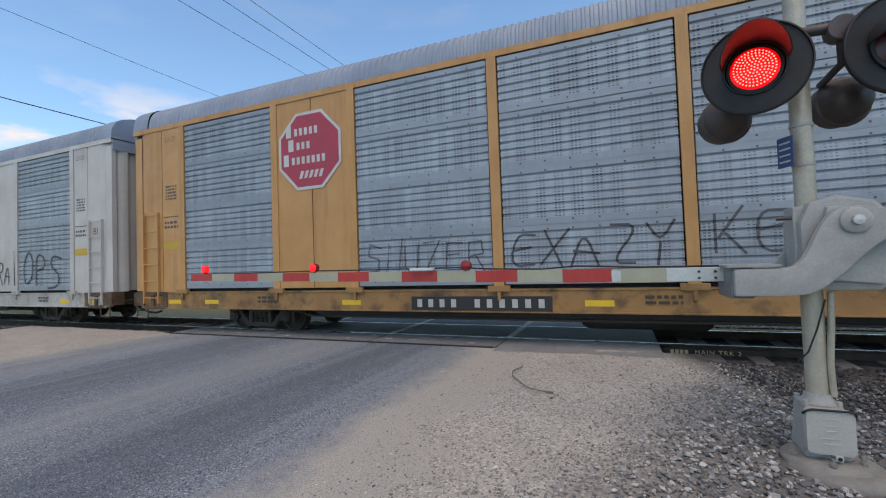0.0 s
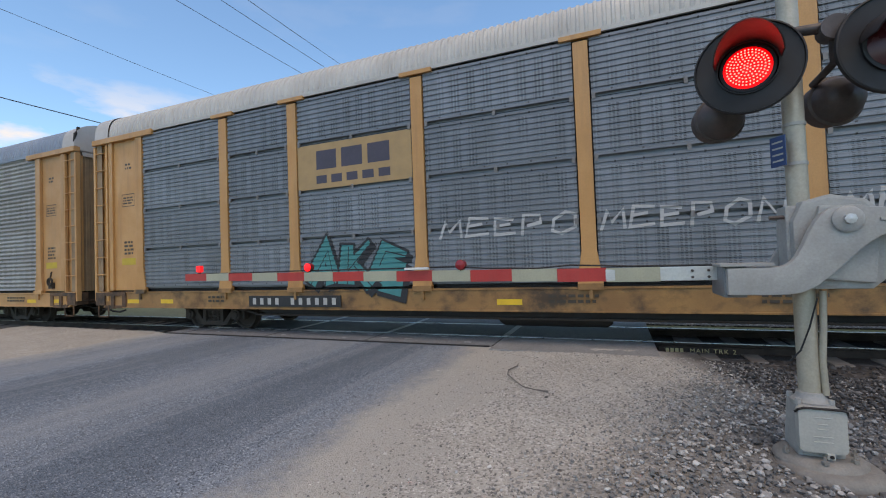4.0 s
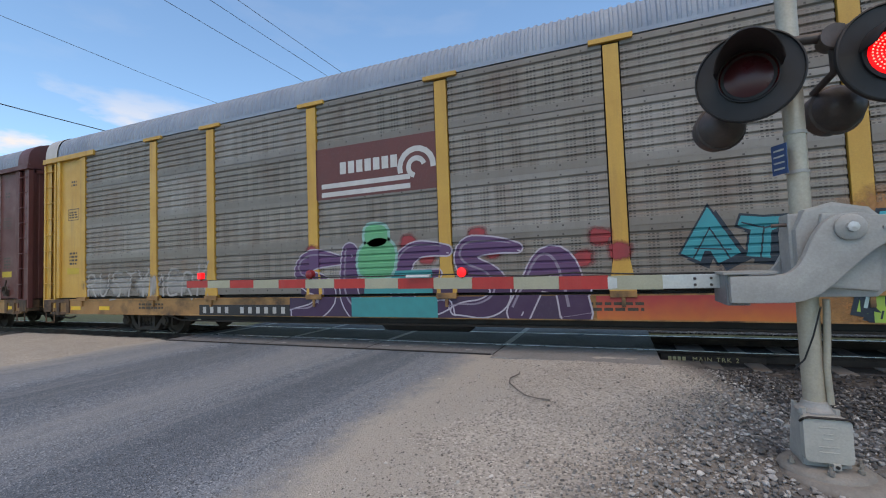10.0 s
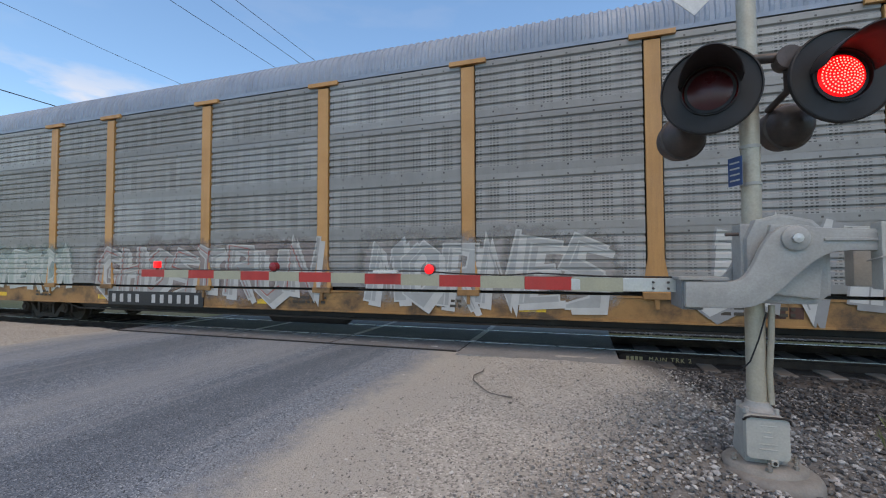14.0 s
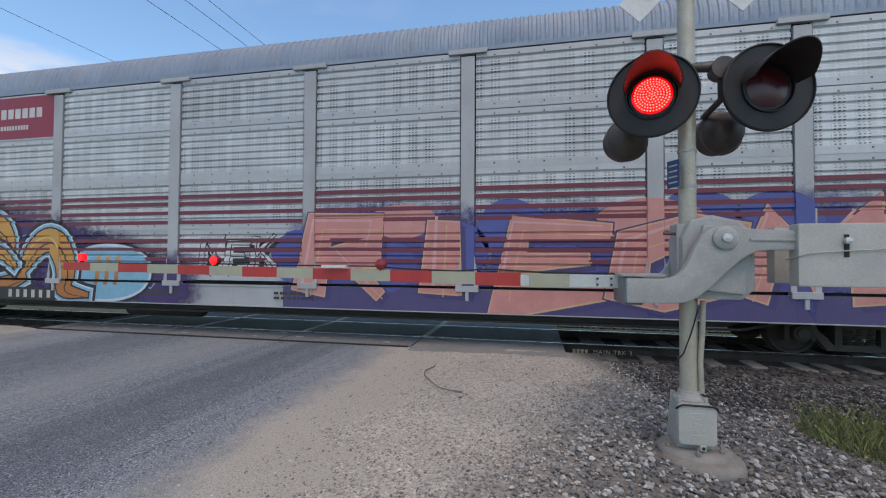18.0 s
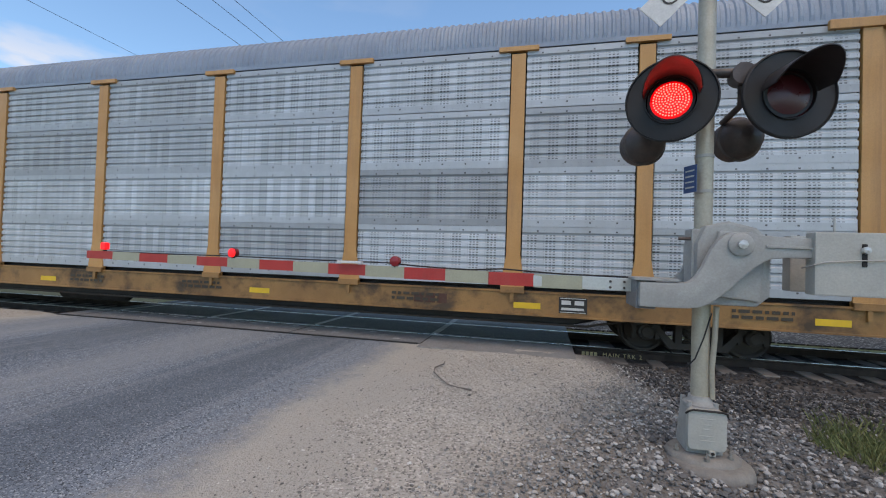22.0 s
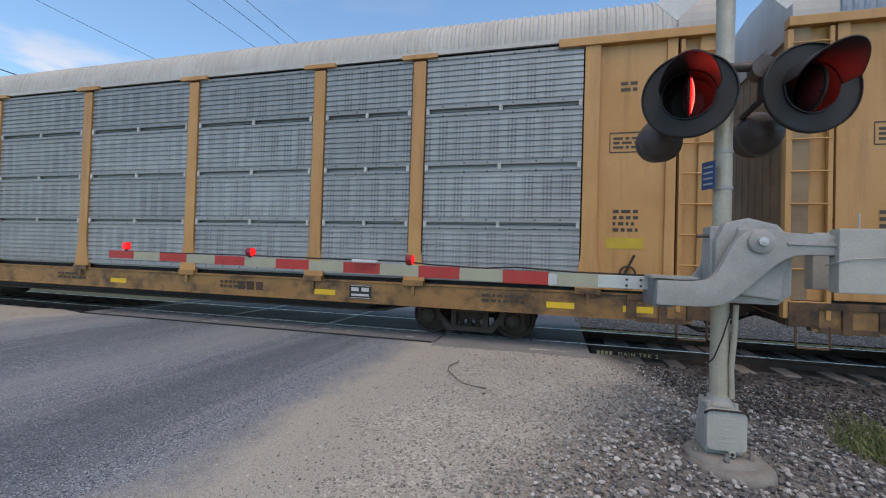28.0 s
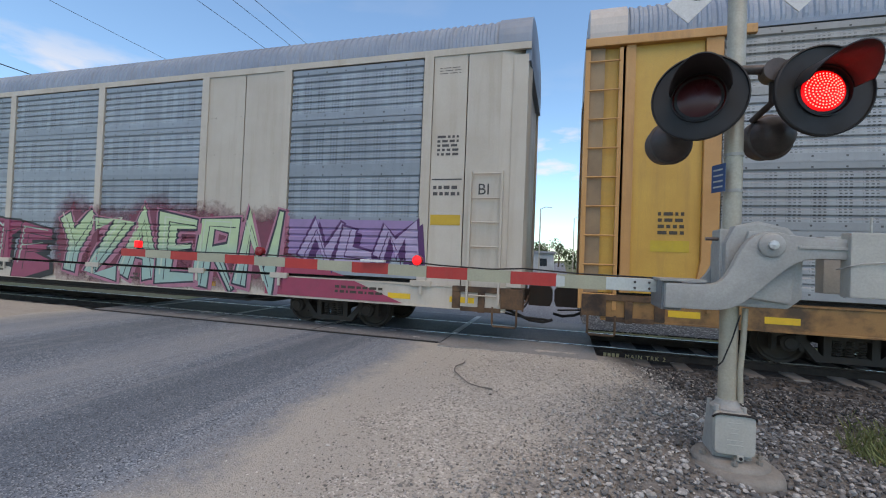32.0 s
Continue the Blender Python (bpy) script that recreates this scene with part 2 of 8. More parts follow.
def road_material():
    """Asphalt whose edge is covered by pale dust, with broad darker wheel tracks."""
    m = ground_mix("asphalt", (0.105, 0.138, 0.182), (0.2, 0.24, 0.288), (0.15, 0.182, 0.225), (0.46, 0.5, 0.54), 0.8, stretch=(1.0, 0.06, 1), scale=0.9, fine=92, speck=0.95)
    nt = m.node_tree
    p = nt.nodes["Principled BSDF"]
    col = p.inputs["Base Color"].links[0].from_socket
    tc = nt.nodes.new("ShaderNodeTexCoord")
    sep = nt.nodes.new("ShaderNodeSeparateXYZ")
    nt.links.new(tc.outputs["Object"], sep.inputs["Vector"])
    sway = mathn(nt, "MULTIPLY", noise_node(nt, 0.6, 4, 0.6, stretch=(1, 0.15, 1)), 1.3)
    wave = mathn(nt, "COSINE", mathn(nt, "MULTIPLY", mathn(nt, "ADD", mathn(nt, "ADD", sep.outputs["X"], 2.9), sway), 1.75))
    col = mixed(nt, mathn(nt, "MULTIPLY", ramp(nt, wave, -0.2, 1.0), 0.5), col, (0.07, 0.088, 0.112))
    col = mixed(nt, mathn(nt, "MULTIPLY", ramp(nt, mathn(nt, "MULTIPLY", wave, -1.0), 0.0, 1.0), 0.5), col, (0.25, 0.268, 0.285))
    lanes = ramp(nt, noise_node(nt, 1.0, 4, 0.6, stretch=(3.2, 0.1, 1)), 0.5, 0.68)
    col = mixed(nt, mathn(nt, "MULTIPLY", lanes, 0.4), col, (0.29, 0.305, 0.32))
    wob = mathn(nt, "ADD", mathn(nt, "MULTIPLY", noise_node(nt, 0.9, 5, 0.6), 1.1), mathn(nt, "MULTIPLY", noise_node(nt, 12, 4, 0.7), 0.5))
    x = mathn(nt, "ADD", sep.outputs["X"], wob)
    dust = ramp(nt, x, -1.6, -1.15)
    dust2 = ramp(nt, mathn(nt, "SUBTRACT", 0.0, mathn(nt, "SUBTRACT", sep.outputs["X"], wob)), 10.35, 11.3)
    grit = ramp(nt, noise_node(nt, 60, 3, 0.7), 0.5, 0.62)
    pale = mixed(nt, mathn(nt, "MULTIPLY", grit, 0.55), (0.43, 0.412, 0.372), (0.19, 0.185, 0.172))
    c = mixed(nt, mathn(nt, "MAXIMUM", dust, dust2), col, pale)
    nt.links.new(c, p.inputs["Base Color"])
    return m


ASPHALT = road_material()
ASPHALT_PLAIN = ground_mix("asphalt", (0.13, 0.14, 0.165), (0.215, 0.225, 0.245), (0.155, 0.165, 0.19), (0.42, 0.42, 0.42), 0.5, stretch=(1.0, 0.09, 1), scale=0.75, fine=75, speck=0.45)
CALICHE = ground_mix("caliche_dirt", (0.40, 0.37, 0.32), (0.30, 0.28, 0.245), (0.35, 0.325, 0.285), (0.6, 0.57, 0.52), 0.6, scale=0.9, fine=55, speck=0.5)
def shoulder_material():
    """Pale dirt that runs over into grey gravel away from the road."""
    m = ground_mix("dusty_shoulder", (0.45, 0.43, 0.388), (0.35, 0.335, 0.302), (0.39, 0.372, 0.335), (0.66, 0.64, 0.6), 0.8, scale=1.1, fine=60, speck=0.65)
    nt = m.node_tree
    p = nt.nodes["Principled BSDF"]
    col = p.inputs["Base Color"].links[0].from_socket
    tc = nt.nodes.new("ShaderNodeTexCoord")
    sep = nt.nodes.new("ShaderNodeSeparateXYZ")
    nt.links.new(tc.outputs["Object"], sep.inputs["Vector"])
    k = mathn(nt, "ADD", mathn(nt, "SUBTRACT", sep.outputs["X"], mathn(nt, "MULTIPLY", sep.outputs["Y"], 0.42)), 1.49)
    k = mathn(nt, "ADD", k, mathn(nt, "MULTIPLY", mathn(nt, "SUBTRACT", noise_node(nt, 1.6, 6, 0.7), 0.5), 1.6))
    dark = mixed(nt, ramp(nt, noise_node(nt, 14, 5, 0.7), 0.35, 0.65), (0.23, 0.226, 0.216), (0.105, 0.104, 0.102))
    c = mixed(nt, ramp(nt, k, -0.1, 1.0), col, dark)
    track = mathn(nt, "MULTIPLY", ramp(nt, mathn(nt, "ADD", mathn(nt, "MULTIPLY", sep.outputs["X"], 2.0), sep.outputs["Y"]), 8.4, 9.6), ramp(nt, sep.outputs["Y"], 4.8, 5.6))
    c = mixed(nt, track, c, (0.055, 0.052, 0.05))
    nt.links.new(c, p.inputs["Base Color"])
    return m


SHOULDER = shoulder_material()
GRAVEL_BED = ground_mix("gravel_bed", (0.05, 0.046, 0.042), (0.032, 0.03, 0.028), (0.04, 0.037, 0.034), (0.45, 0.44, 0.42), 1.0, scale=1.6, fine=26, speck=0.7)
BALLAST = ground_mix("ballast_bed", (0.075, 0.07, 0.066), (0.04, 0.038, 0.036), (0.055, 0.052, 0.05), (0.2, 0.2, 0.2), 1.0, scale=1.2, fine=17, speck=0.7)
# oil-stained ballast, with the shade under the train put into its colour
OILY_SHADED = ground_mix("shaded_oily_ballast", (0.016, 0.015, 0.014), (0.028, 0.026, 0.024), (0.02, 0.019, 0.018), (0.06, 0.06, 0.06), 1.0, scale=1.5, fine=17, speck=0.5)
FIELD = ground_mix("field", (0.10, 0.13, 0.04), (0.17, 0.15, 0.08), (0.08, 0.11, 0.04), (0.2, 0.2, 0.1), 0.8, scale=0.15, fine=12, speck=0.4)
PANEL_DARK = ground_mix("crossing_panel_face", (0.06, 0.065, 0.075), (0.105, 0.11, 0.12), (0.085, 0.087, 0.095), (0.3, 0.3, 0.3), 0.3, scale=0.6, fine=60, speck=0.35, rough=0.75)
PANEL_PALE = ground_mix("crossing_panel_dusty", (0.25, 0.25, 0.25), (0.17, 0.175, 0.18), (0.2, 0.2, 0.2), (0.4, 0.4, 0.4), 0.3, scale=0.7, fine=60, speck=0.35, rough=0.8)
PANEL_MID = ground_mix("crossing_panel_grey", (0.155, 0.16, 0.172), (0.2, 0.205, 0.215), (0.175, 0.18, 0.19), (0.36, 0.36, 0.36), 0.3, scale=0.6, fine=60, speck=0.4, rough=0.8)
SEAM = surf("seam_white", (0.55, 0.55, 0.54), rough=0.8)


def stone_material(name, dark, light):
    m, nt, p = nodes_of(name)
    geo = nt.nodes.new("ShaderNodeNewGeometry")
    cr = nt.nodes.new("ShaderNodeValToRGB")
    cr.color_ramp.elements[0].color, cr.color_ramp.elements[1].color = (*dark, 1), (*light, 1)
    cr.color_ramp.elements[1].position = 0.95
    mid = cr.color_ramp.elements.new(0.6)
    mid.color = (*(0.68 * a + 0.32 * b for a, b in zip(dark, light)), 1)
    nt.links.new(geo.outputs["Random Per Island"], cr.inputs["Fac"])
    c = mixed(nt, mathn(nt, "MULTIPLY", ramp(nt, noise_node(nt, 40, 4, 0.6), 0.35, 0.7), 0.4), cr.outputs["Color"], tuple(0.6 * k for k in dark))
    nt.links.new(c, p.inputs["Base Color"])
    p.inputs["Roughness"].default_value = 0.85
    return m


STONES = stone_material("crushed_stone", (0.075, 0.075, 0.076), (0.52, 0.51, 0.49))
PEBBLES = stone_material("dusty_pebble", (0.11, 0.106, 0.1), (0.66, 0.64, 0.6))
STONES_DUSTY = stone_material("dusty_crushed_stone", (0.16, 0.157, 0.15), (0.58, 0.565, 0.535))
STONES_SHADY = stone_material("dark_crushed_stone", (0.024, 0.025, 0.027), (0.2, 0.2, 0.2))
# track stones darkened: the train's shade is part of this colour
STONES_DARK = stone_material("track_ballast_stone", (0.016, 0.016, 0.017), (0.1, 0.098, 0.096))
RUST_RAIL = surf("rusty_rail", (0.05, 0.03, 0.02), (0.028, 0.02, 0.016), rough=0.8, metal=0.2, scale=4)
RAIL_TOP = surf("polished_rail", (0.5, 0.49, 0.48), rough=0.32, metal=1.0, bump=0, vary=0)
TIE = surf("tie_timber", (0.17, 0.15, 0.13), (0.25, 0.23, 0.205), rough=0.9, scale=3, fine=25, bump=0.4)
BLACK = surf("black_steel", (0.012, 0.011, 0.011), (0.02, 0.017, 0.015), rough=0.75, metal=0.0, dirt=(0.04, 0.032, 0.026), dirt_amount=0.4)
BOGIE = surf("grimy_truck_steel", (0.032, 0.025, 0.02), (0.05, 0.037, 0.029), rough=0.8, metal=0.0, dirt=(0.07, 0.045, 0.03), dirt_amount=0.5, scale=5)
GALV = surf("galvanised_mast", (0.49, 0.443, 0.355), (0.39, 0.355, 0.29), rough=0.5, metal=0.3, scale=5, dirt=(0.3, 0.275, 0.225), dirt_amount=0.4, vary=0)
GREY_PAINT = surf("grey_gate_paint", (0.385, 0.38, 0.36), (0.31, 0.305, 0.29), rough=0.5, scale=6, dirt=(0.28, 0.27, 0.24), dirt_amount=0.4, vary=0)
GREY_PLATE = surf("pale_grey_plate", (0.46, 0.45, 0.41), (0.38, 0.375, 0.345), rough=0.55, scale=4, dirt=(0.36, 0.33, 0.28), dirt_amount=0.3, vary=0)
CONCRETE = surf("concrete", (0.27, 0.255, 0.23), (0.19, 0.18, 0.165), rough=0.9, scale=6, fine=80, bump=0.4, dirt=(0.2, 0.18, 0.16), vary=0)
BLACK_PAINT = surf("signal_black", (0.01, 0.009, 0.01), (0.017, 0.015, 0.015), rough=0.65, scale=6, bump=0.05, vary=0)
HOOD_INNER = surf("hood_inner_black", (0.035, 0.028, 0.028), rough=0.5, bump=0.05, vary=0)
BACK_GREY = surf("weathered_signal_back", (0.085, 0.06, 0.052), (0.05, 0.042, 0.04), rough=0.5, scale=7, vary=0)
RED_BAND = surf("arm_red", (0.50, 0.035, 0.03), (0.40, 0.03, 0.025), rough=0.45, scale=5, bump=0.03, dirt=(0.3, 0.1, 0.08), dirt_amount=0.3, vary=0.05)
WHITE_BAND = surf("arm_white", (0.40, 0.385, 0.28), (0.35, 0.34, 0.25), rough=0.45, scale=5, bump=0.03, dirt=(0.3, 0.29, 0.22), dirt_amount=0.3, vary=0.05)
ARM_METAL = surf("arm_aluminium", (0.62, 0.62, 0.60), (0.5, 0.5, 0.49), rough=0.4, metal=0.5, vary=0)
LED_ON = glow("led_lit", (1.0, 0.17, 0.14), 3.4)
LENS_ON = glow("red_lens_lit", (1.0, 0.001, 0.004), 0.72)
ARM_LAMP_ON = glow("arm_lamp_lit", (0.95, 0.012, 0.016), 1.1)
LENS_OFF = surf("red_lens_dark", (0.085, 0.012, 0.016), rough=0.32, bump=0, vary=0)
ARM_LAMP_OFF = surf("arm_lamp_dark", (0.30, 0.02, 0.025), rough=0.25, bump=0, vary=0)
BLUE_SIGN = surf("blue_sign", (0.022, 0.06, 0.17), rough=0.4, bump=0, vary=0)
WHITE_SIGN = surf("white_sign", (0.75, 0.75, 0.74), rough=0.4, bump=0, vary=0)
LETTER_BLACK = surf("black_letters", (0.02, 0.02, 0.022), rough=0.6, bump=0, vary=0)
WIRE = surf("wire", (0.07, 0.075, 0.085), rough=0.6, bump=0, vary=0)
RUBBER = surf("black_hose", (0.015, 0.015, 0.016), rough=0.7, bump=0.05, vary=0)
YELLOW = surf("yellow_car_paint", (0.56, 0.295, 0.105), (0.48, 0.242, 0.08), rough=0.5, scale=1.4, dirt=(0.24, 0.12, 0.055), dirt_amount=0.62, bump=0.05, streak=(5, 5, 0.4), vary=0.05)
YELLOW_FRESH = surf("bright_yellow_car_paint", (0.60, 0.35, 0.06), (0.52, 0.29, 0.055), rough=0.5, scale=1.4, dirt=(0.28, 0.15, 0.05), dirt_amount=0.55, bump=0.05, streak=(5, 5, 0.4), vary=0.05)
TAN = surf("tan_car_paint", (0.52, 0.28, 0.11), (0.45, 0.235, 0.09), rough=0.55, scale=1.4, dirt=(0.25, 0.17, 0.1), dirt_amount=0.45, bump=0.05, streak=(5, 5, 0.4), vary=0.05)
SILL_YELLOW = surf("grimy_yellow_sill", (0.38, 0.2, 0.065), (0.26, 0.135, 0.05), rough=0.6, scale=1.2, dirt=(0.045, 0.03, 0.02), dirt_amount=0.9, bump=0.08, streak=(1.5, 2, 1.8), vary=0.06, dirt_at=(0.47, 0.66))
OXIDE = surf("oxide_red_car_paint", (0.135, 0.04, 0.035), (0.10, 0.032, 0.03), rough=0.55, scale=1.5, dirt=(0.06, 0.035, 0.03), dirt_amount=0.5, bump=0.05, streak=(5, 5, 0.4), vary=0.05)
WHITE_CAR = surf("dusty_white_car_paint", (0.52, 0.495, 0.475), (0.44, 0.415, 0.395), rough=0.5, scale=1.3, dirt=(0.33, 0.29, 0.25), dirt_amount=0.45, bump=0.05, streak=(5, 5, 0.4), vary=0.05)
WHITE_SILL = surf("grimy_white_sill", (0.48, 0.46, 0.44), (0.36, 0.34, 0.31), rough=0.6, scale=1.2, dirt=(0.06, 0.045, 0.032), dirt_amount=0.9, bump=0.08, streak=(2.5, 2, 1.6), vary=0.05)
CREAM_CAR = surf("cream_car_paint", (0.54, 0.49, 0.42), (0.47, 0.42, 0.355), rough=0.5, scale=1.3, dirt=(0.33, 0.26, 0.18), dirt_amount=0.45, bump=0.05, streak=(5, 5, 0.4), vary=0.05)
GREY_CAR = surf("grey_car_paint", (0.40, 0.41, 0.42), (0.34, 0.345, 0.35), rough=0.5, scale=1.3, dirt=(0.24, 0.22, 0.2), dirt_amount=0.4, bump=0.05, streak=(5, 5, 0.4), vary=0.05)
ROOF_GREY = surf("galvanised_roof", (0.27, 0.325, 0.40), (0.21, 0.265, 0.345), rough=0.62, metal=0.15, scale=1.0, dirt=(0.24, 0.23, 0.22), dirt_amount=0.4, bump=0.05, vary=0.08)
ROOF_PALE = surf("pale_roof", (0.54, 0.53, 0.50), (0.46, 0.45, 0.43), rough=0.65, metal=0.1, scale=1.0, dirt=(0.35, 0.32, 0.28), dirt_amount=0.4, bump=0.05, vary=0.05)
SILVER = sheet_metal("silver_sheets", (0.573, 0.61, 0.647), (0.26, 0.27, 0.28), 0.45)
BLUISH = sheet_metal("bluish_sheets", (0.36, 0.41, 0.46), (0.18, 0.2, 0.22), 0.5)
DULL = sheet_metal("dull_grey_sheets", (0.353, 0.342, 0.325), (0.19, 0.17, 0.15), 0.5)
SLATE = sheet_metal("slate_sheets", (0.23, 0.25, 0.275), (0.13, 0.135, 0.14), 0.5, holes=0.85, pitch=0.1)
PALE_FINE = sheet_metal("pale_ribbed_sheets", (0.38, 0.395, 0.4), (0.25, 0.25, 0.25), 0.45, holes=0.8, pitch=0.1)
RUSTY = sheet_metal("rust_stained_sheets", (0.275, 0.248, 0.215), (0.15, 0.085, 0.06), 0.65)
GREYGREEN = sheet_metal("grey_slatted_sheets", (0.335, 0.325, 0.305), (0.17, 0.17, 0.15), 0.5, holes=0.85, pitch=0.1)
BRIGHT = sheet_metal("bright_sheets", (0.6, 0.612, 0.618), (0.38, 0.37, 0.36), 0.4)
SILVER_WORN = sheet_metal("worn_silver_sheets", (0.462, 0.486, 0.51), (0.23, 0.235, 0.24), 0.5)
SILVER_DULL = sheet_metal("dulled_silver_sheets", (0.395, 0.41, 0.425), (0.24, 0.24, 0.24), 0.5)
DULL_WORN = sheet_metal("worn_dull_sheets", (0.386, 0.381, 0.37), (0.2, 0.19, 0.17), 0.5)
RUST_WORN = sheet_metal("paler_rusty_sheets", (0.314, 0.288, 0.259), (0.16, 0.1, 0.075), 0.6)
BRIGHT_WORN = sheet_metal("worn_bright_sheets", (0.54, 0.552, 0.558), (0.33, 0.32, 0.31), 0.4)
GRIMY_END = surf("grimy_brown_end", (0.33, 0.22, 0.12), (0.2, 0.135, 0.085), rough=0.7, scale=1.5, dirt=(0.3, 0.24, 0.16), dirt_amount=0.4, bump=0.1, streak=(4, 4, 0.4))
BARK = surf("bark", (0.10, 0.075, 0.05), rough=0.9, bump=0.5)
LEAF = stone_material("foliage", (0.03, 0.055, 0.02), (0.085, 0.13, 0.04))
GRASS = stone_material("grass_blades", (0.09, 0.115, 0.04), (0.3, 0.32, 0.13))

# ---- geometry helpers ----


class Geo:
    """Collects simple solids into one mesh."""

    def __init__(self):
        self.v, self.f = [], []

    def add(self, verts, faces):
        n = len(self.v)
        self.v.extend(verts)
        self.f.extend([tuple(i + n for i in f) for f in faces])
        return self

    def box(self, x0, x1, y0, y1, z0, z1):
        return self.add([(x0, y0, z0), (x1, y0, z0), (x1, y1, z0), (x0, y1, z0), (x0, y0, z1), (x1, y0, z1), (x1, y1, z1), (x0, y1, z1)],
                        [(0, 3, 2, 1), (4, 5, 6, 7), (0, 1, 5, 4), (1, 2, 6, 5), (2, 3, 7, 6), (3, 0, 4, 7)])

    def tube(self, points, r, n=8, caps=True):
        pts = [Vector(p) for p in points]
        rings = []
        for i, p in enumerate(pts):
            d = (pts[min(i + 1, len(pts) - 1)] - pts[max(i - 1, 0)]).normalized()
            a = d.cross(Vector((0, 0, 1)) if abs(d.z) < 0.9 else Vector((0, 1, 0))).normalized()
            b = d.cross(a)
            rad = r[i] if isinstance(r, (list, tuple)) else r
            rings.append([tuple(p + (a * math.cos(2 * math.pi * k / n) + b * math.sin(2 * math.pi * k / n)) * rad) for k in range(n)])
        verts = [v for ring in rings for v in ring]
        faces = []
        for i in range(len(pts) - 1):
            for k in range(n):
                k2 = (k + 1) % n
                faces.append((i * n + k, i * n + k2, (i + 1) * n + k2, (i + 1) * n + k))
        if caps:
            faces.append(tuple(range(n - 1, -1, -1)))
            faces.append(tuple(range((len(pts) - 1) * n, len(pts) * n)))
        return self.add(verts, faces)

    def prism(self, outline, y0, y1):
        """An outline in x and z, drawn out from y0 to y1."""
        n = len(outline)
        verts = [(x, y0, z) for x, z in outline] + [(x, y1, z) for x, z in outline]
        faces = [tuple(range(n)), tuple(range(2 * n - 1, n - 1, -1))]
        faces += [(i, i + n, (i + 1) % n + n, (i + 1) % n) for i in range(n)]
        return self.add(verts, faces)

    def lathe(self, profile, axis=(0, -1, 0), centre=(0, 0, 0), n=28):
        """A profile of (distance along the axis, radius), turned round the axis."""
        d = Vector(axis).normalized()
        a = d.cross(Vector((0, 0, 1)) if abs(d.z) < 0.9 else Vector((1, 0, 0))).normalized()
        b = d.cross(a)
        c = Vector(centre)
        verts, faces = [], []
        for s, r in profile:
            for k in range(n):
                verts.append(tuple(c + d * s + (a * math.cos(2 * math.pi * k / n) + b * math.sin(2 * math.pi * k / n)) * r))
        for i in range(len(profile) - 1):
            for k in range(n):
                k2 = (k + 1) % n
                faces.append((i * n + k, i * n + k2, (i + 1) * n + k2, (i + 1) * n + k))
        return self.add(verts, faces)

    def mesh(self, name, bevel=0.0, smooth=False):
        me = bpy.data.meshes.new(name)
        me.from_pydata(self.v, [], self.f)
        bm = bmesh.new()
        bm.from_mesh(me)
        bmesh.ops.recalc_face_normals(bm, faces=bm.faces)
        if bevel:
            edges = [e for e in bm.edges if len(e.link_faces) == 2 and e.calc_face_angle(0) > 0.5]
            bmesh.ops.bevel(bm, geom=edges, offset=bevel, segments=2, profile=0.7, affect="EDGES", clamp_overlap=True)
        bm.to_mesh(me)
        bm.free()
        if smooth:
            me.polygons.foreach_set("use_smooth", [True] * len(me.polygons))
            me.set_sharp_from_angle(angle=radians(40))
        return me


def part(name, me, material, parent=None, label="", at=(0, 0, 0), turn=None):
    """Links a mesh as one object under a thing or a part; the material sits on the object, so that meshes can be shared."""
    if not me.materials:
        me.materials.append(None)
    ob = new(name, me)
    ob.material_slots[0].link = "OBJECT"
    ob.material_slots[0].material = material
    if parent is not None:
        ob.parent = parent
    ob.matrix_basis = Matrix.Translation(at) @ (turn.to_4x4() if turn else Matrix())
    if label:
        ob["label"] = label
    return ob


def thing(name, label, category, group="", kind="", at=(0, 0, 0)):
    ob = new(name)
    ob.empty_display_size = 0.3
    ob.location = at
    return tagged(ob, label, category, group, kind)


TEXTS = {}


def letters(text, size, spacing=1.0, bold=0.0):
    """A flat mesh of words, standing in the x-z plane and facing -y, centred."""
    key = (text, size, spacing, bold)
    if key not in TEXTS:
        cu = bpy.data.curves.new("letters", "FONT")
        cu.body, cu.size, cu.align_x, cu.align_y, cu.space_character = text, size, "CENTER", "CENTER", spacing
        cu.resolution_u, cu.offset = 3, bold
        ob = bpy.data.objects.new("letters", cu)
        scene.collection.objects.link(ob)
        me = bpy.data.meshes.new_from_object(ob.evaluated_get(bpy.context.evaluated_depsgraph_get()))
        bpy.data.objects.remove(ob)
        me.transform(Matrix.Rotation(radians(90), 4, "X"))
        TEXTS[key] = me
    return TEXTS[key]

# ---- the setting ----
TRACK_Y = 8.95
NEAR_RAIL, FAR_RAIL = 8.2, 9.705
ROAD_L, ROAD_R = -10.2, -1.75
PANEL_R = 0.82


def structure(name, me, material, label):
    return tagged(part(name, me, material), label, name.split("_")[0], kind="structure")


def gravel_edge(y):
    return 0.03 + (y - 3.62) * 0.42


def shoulder_z(x, y):
    z = min(-0.03 + 0.03 * (x + 1.5), 0.012)
    z -= 0.11 * min(max((x - 0.5 - 0.12 * y) / 1.2, 0), 1)
    z -= 0.05 * min(max((x - 2.2) / 1.5, 0), 1)
    z -= 0.15 * min(max((y - 6.75) / 0.5, 0), 1) * min(max((x - 1.25) / 0.4, 0), 1)
    return z + 0.022 * noise.noise((x * 0.9, y * 0.9, 0)) + 0.008 * noise.noise((x * 4, y * 4, 3))


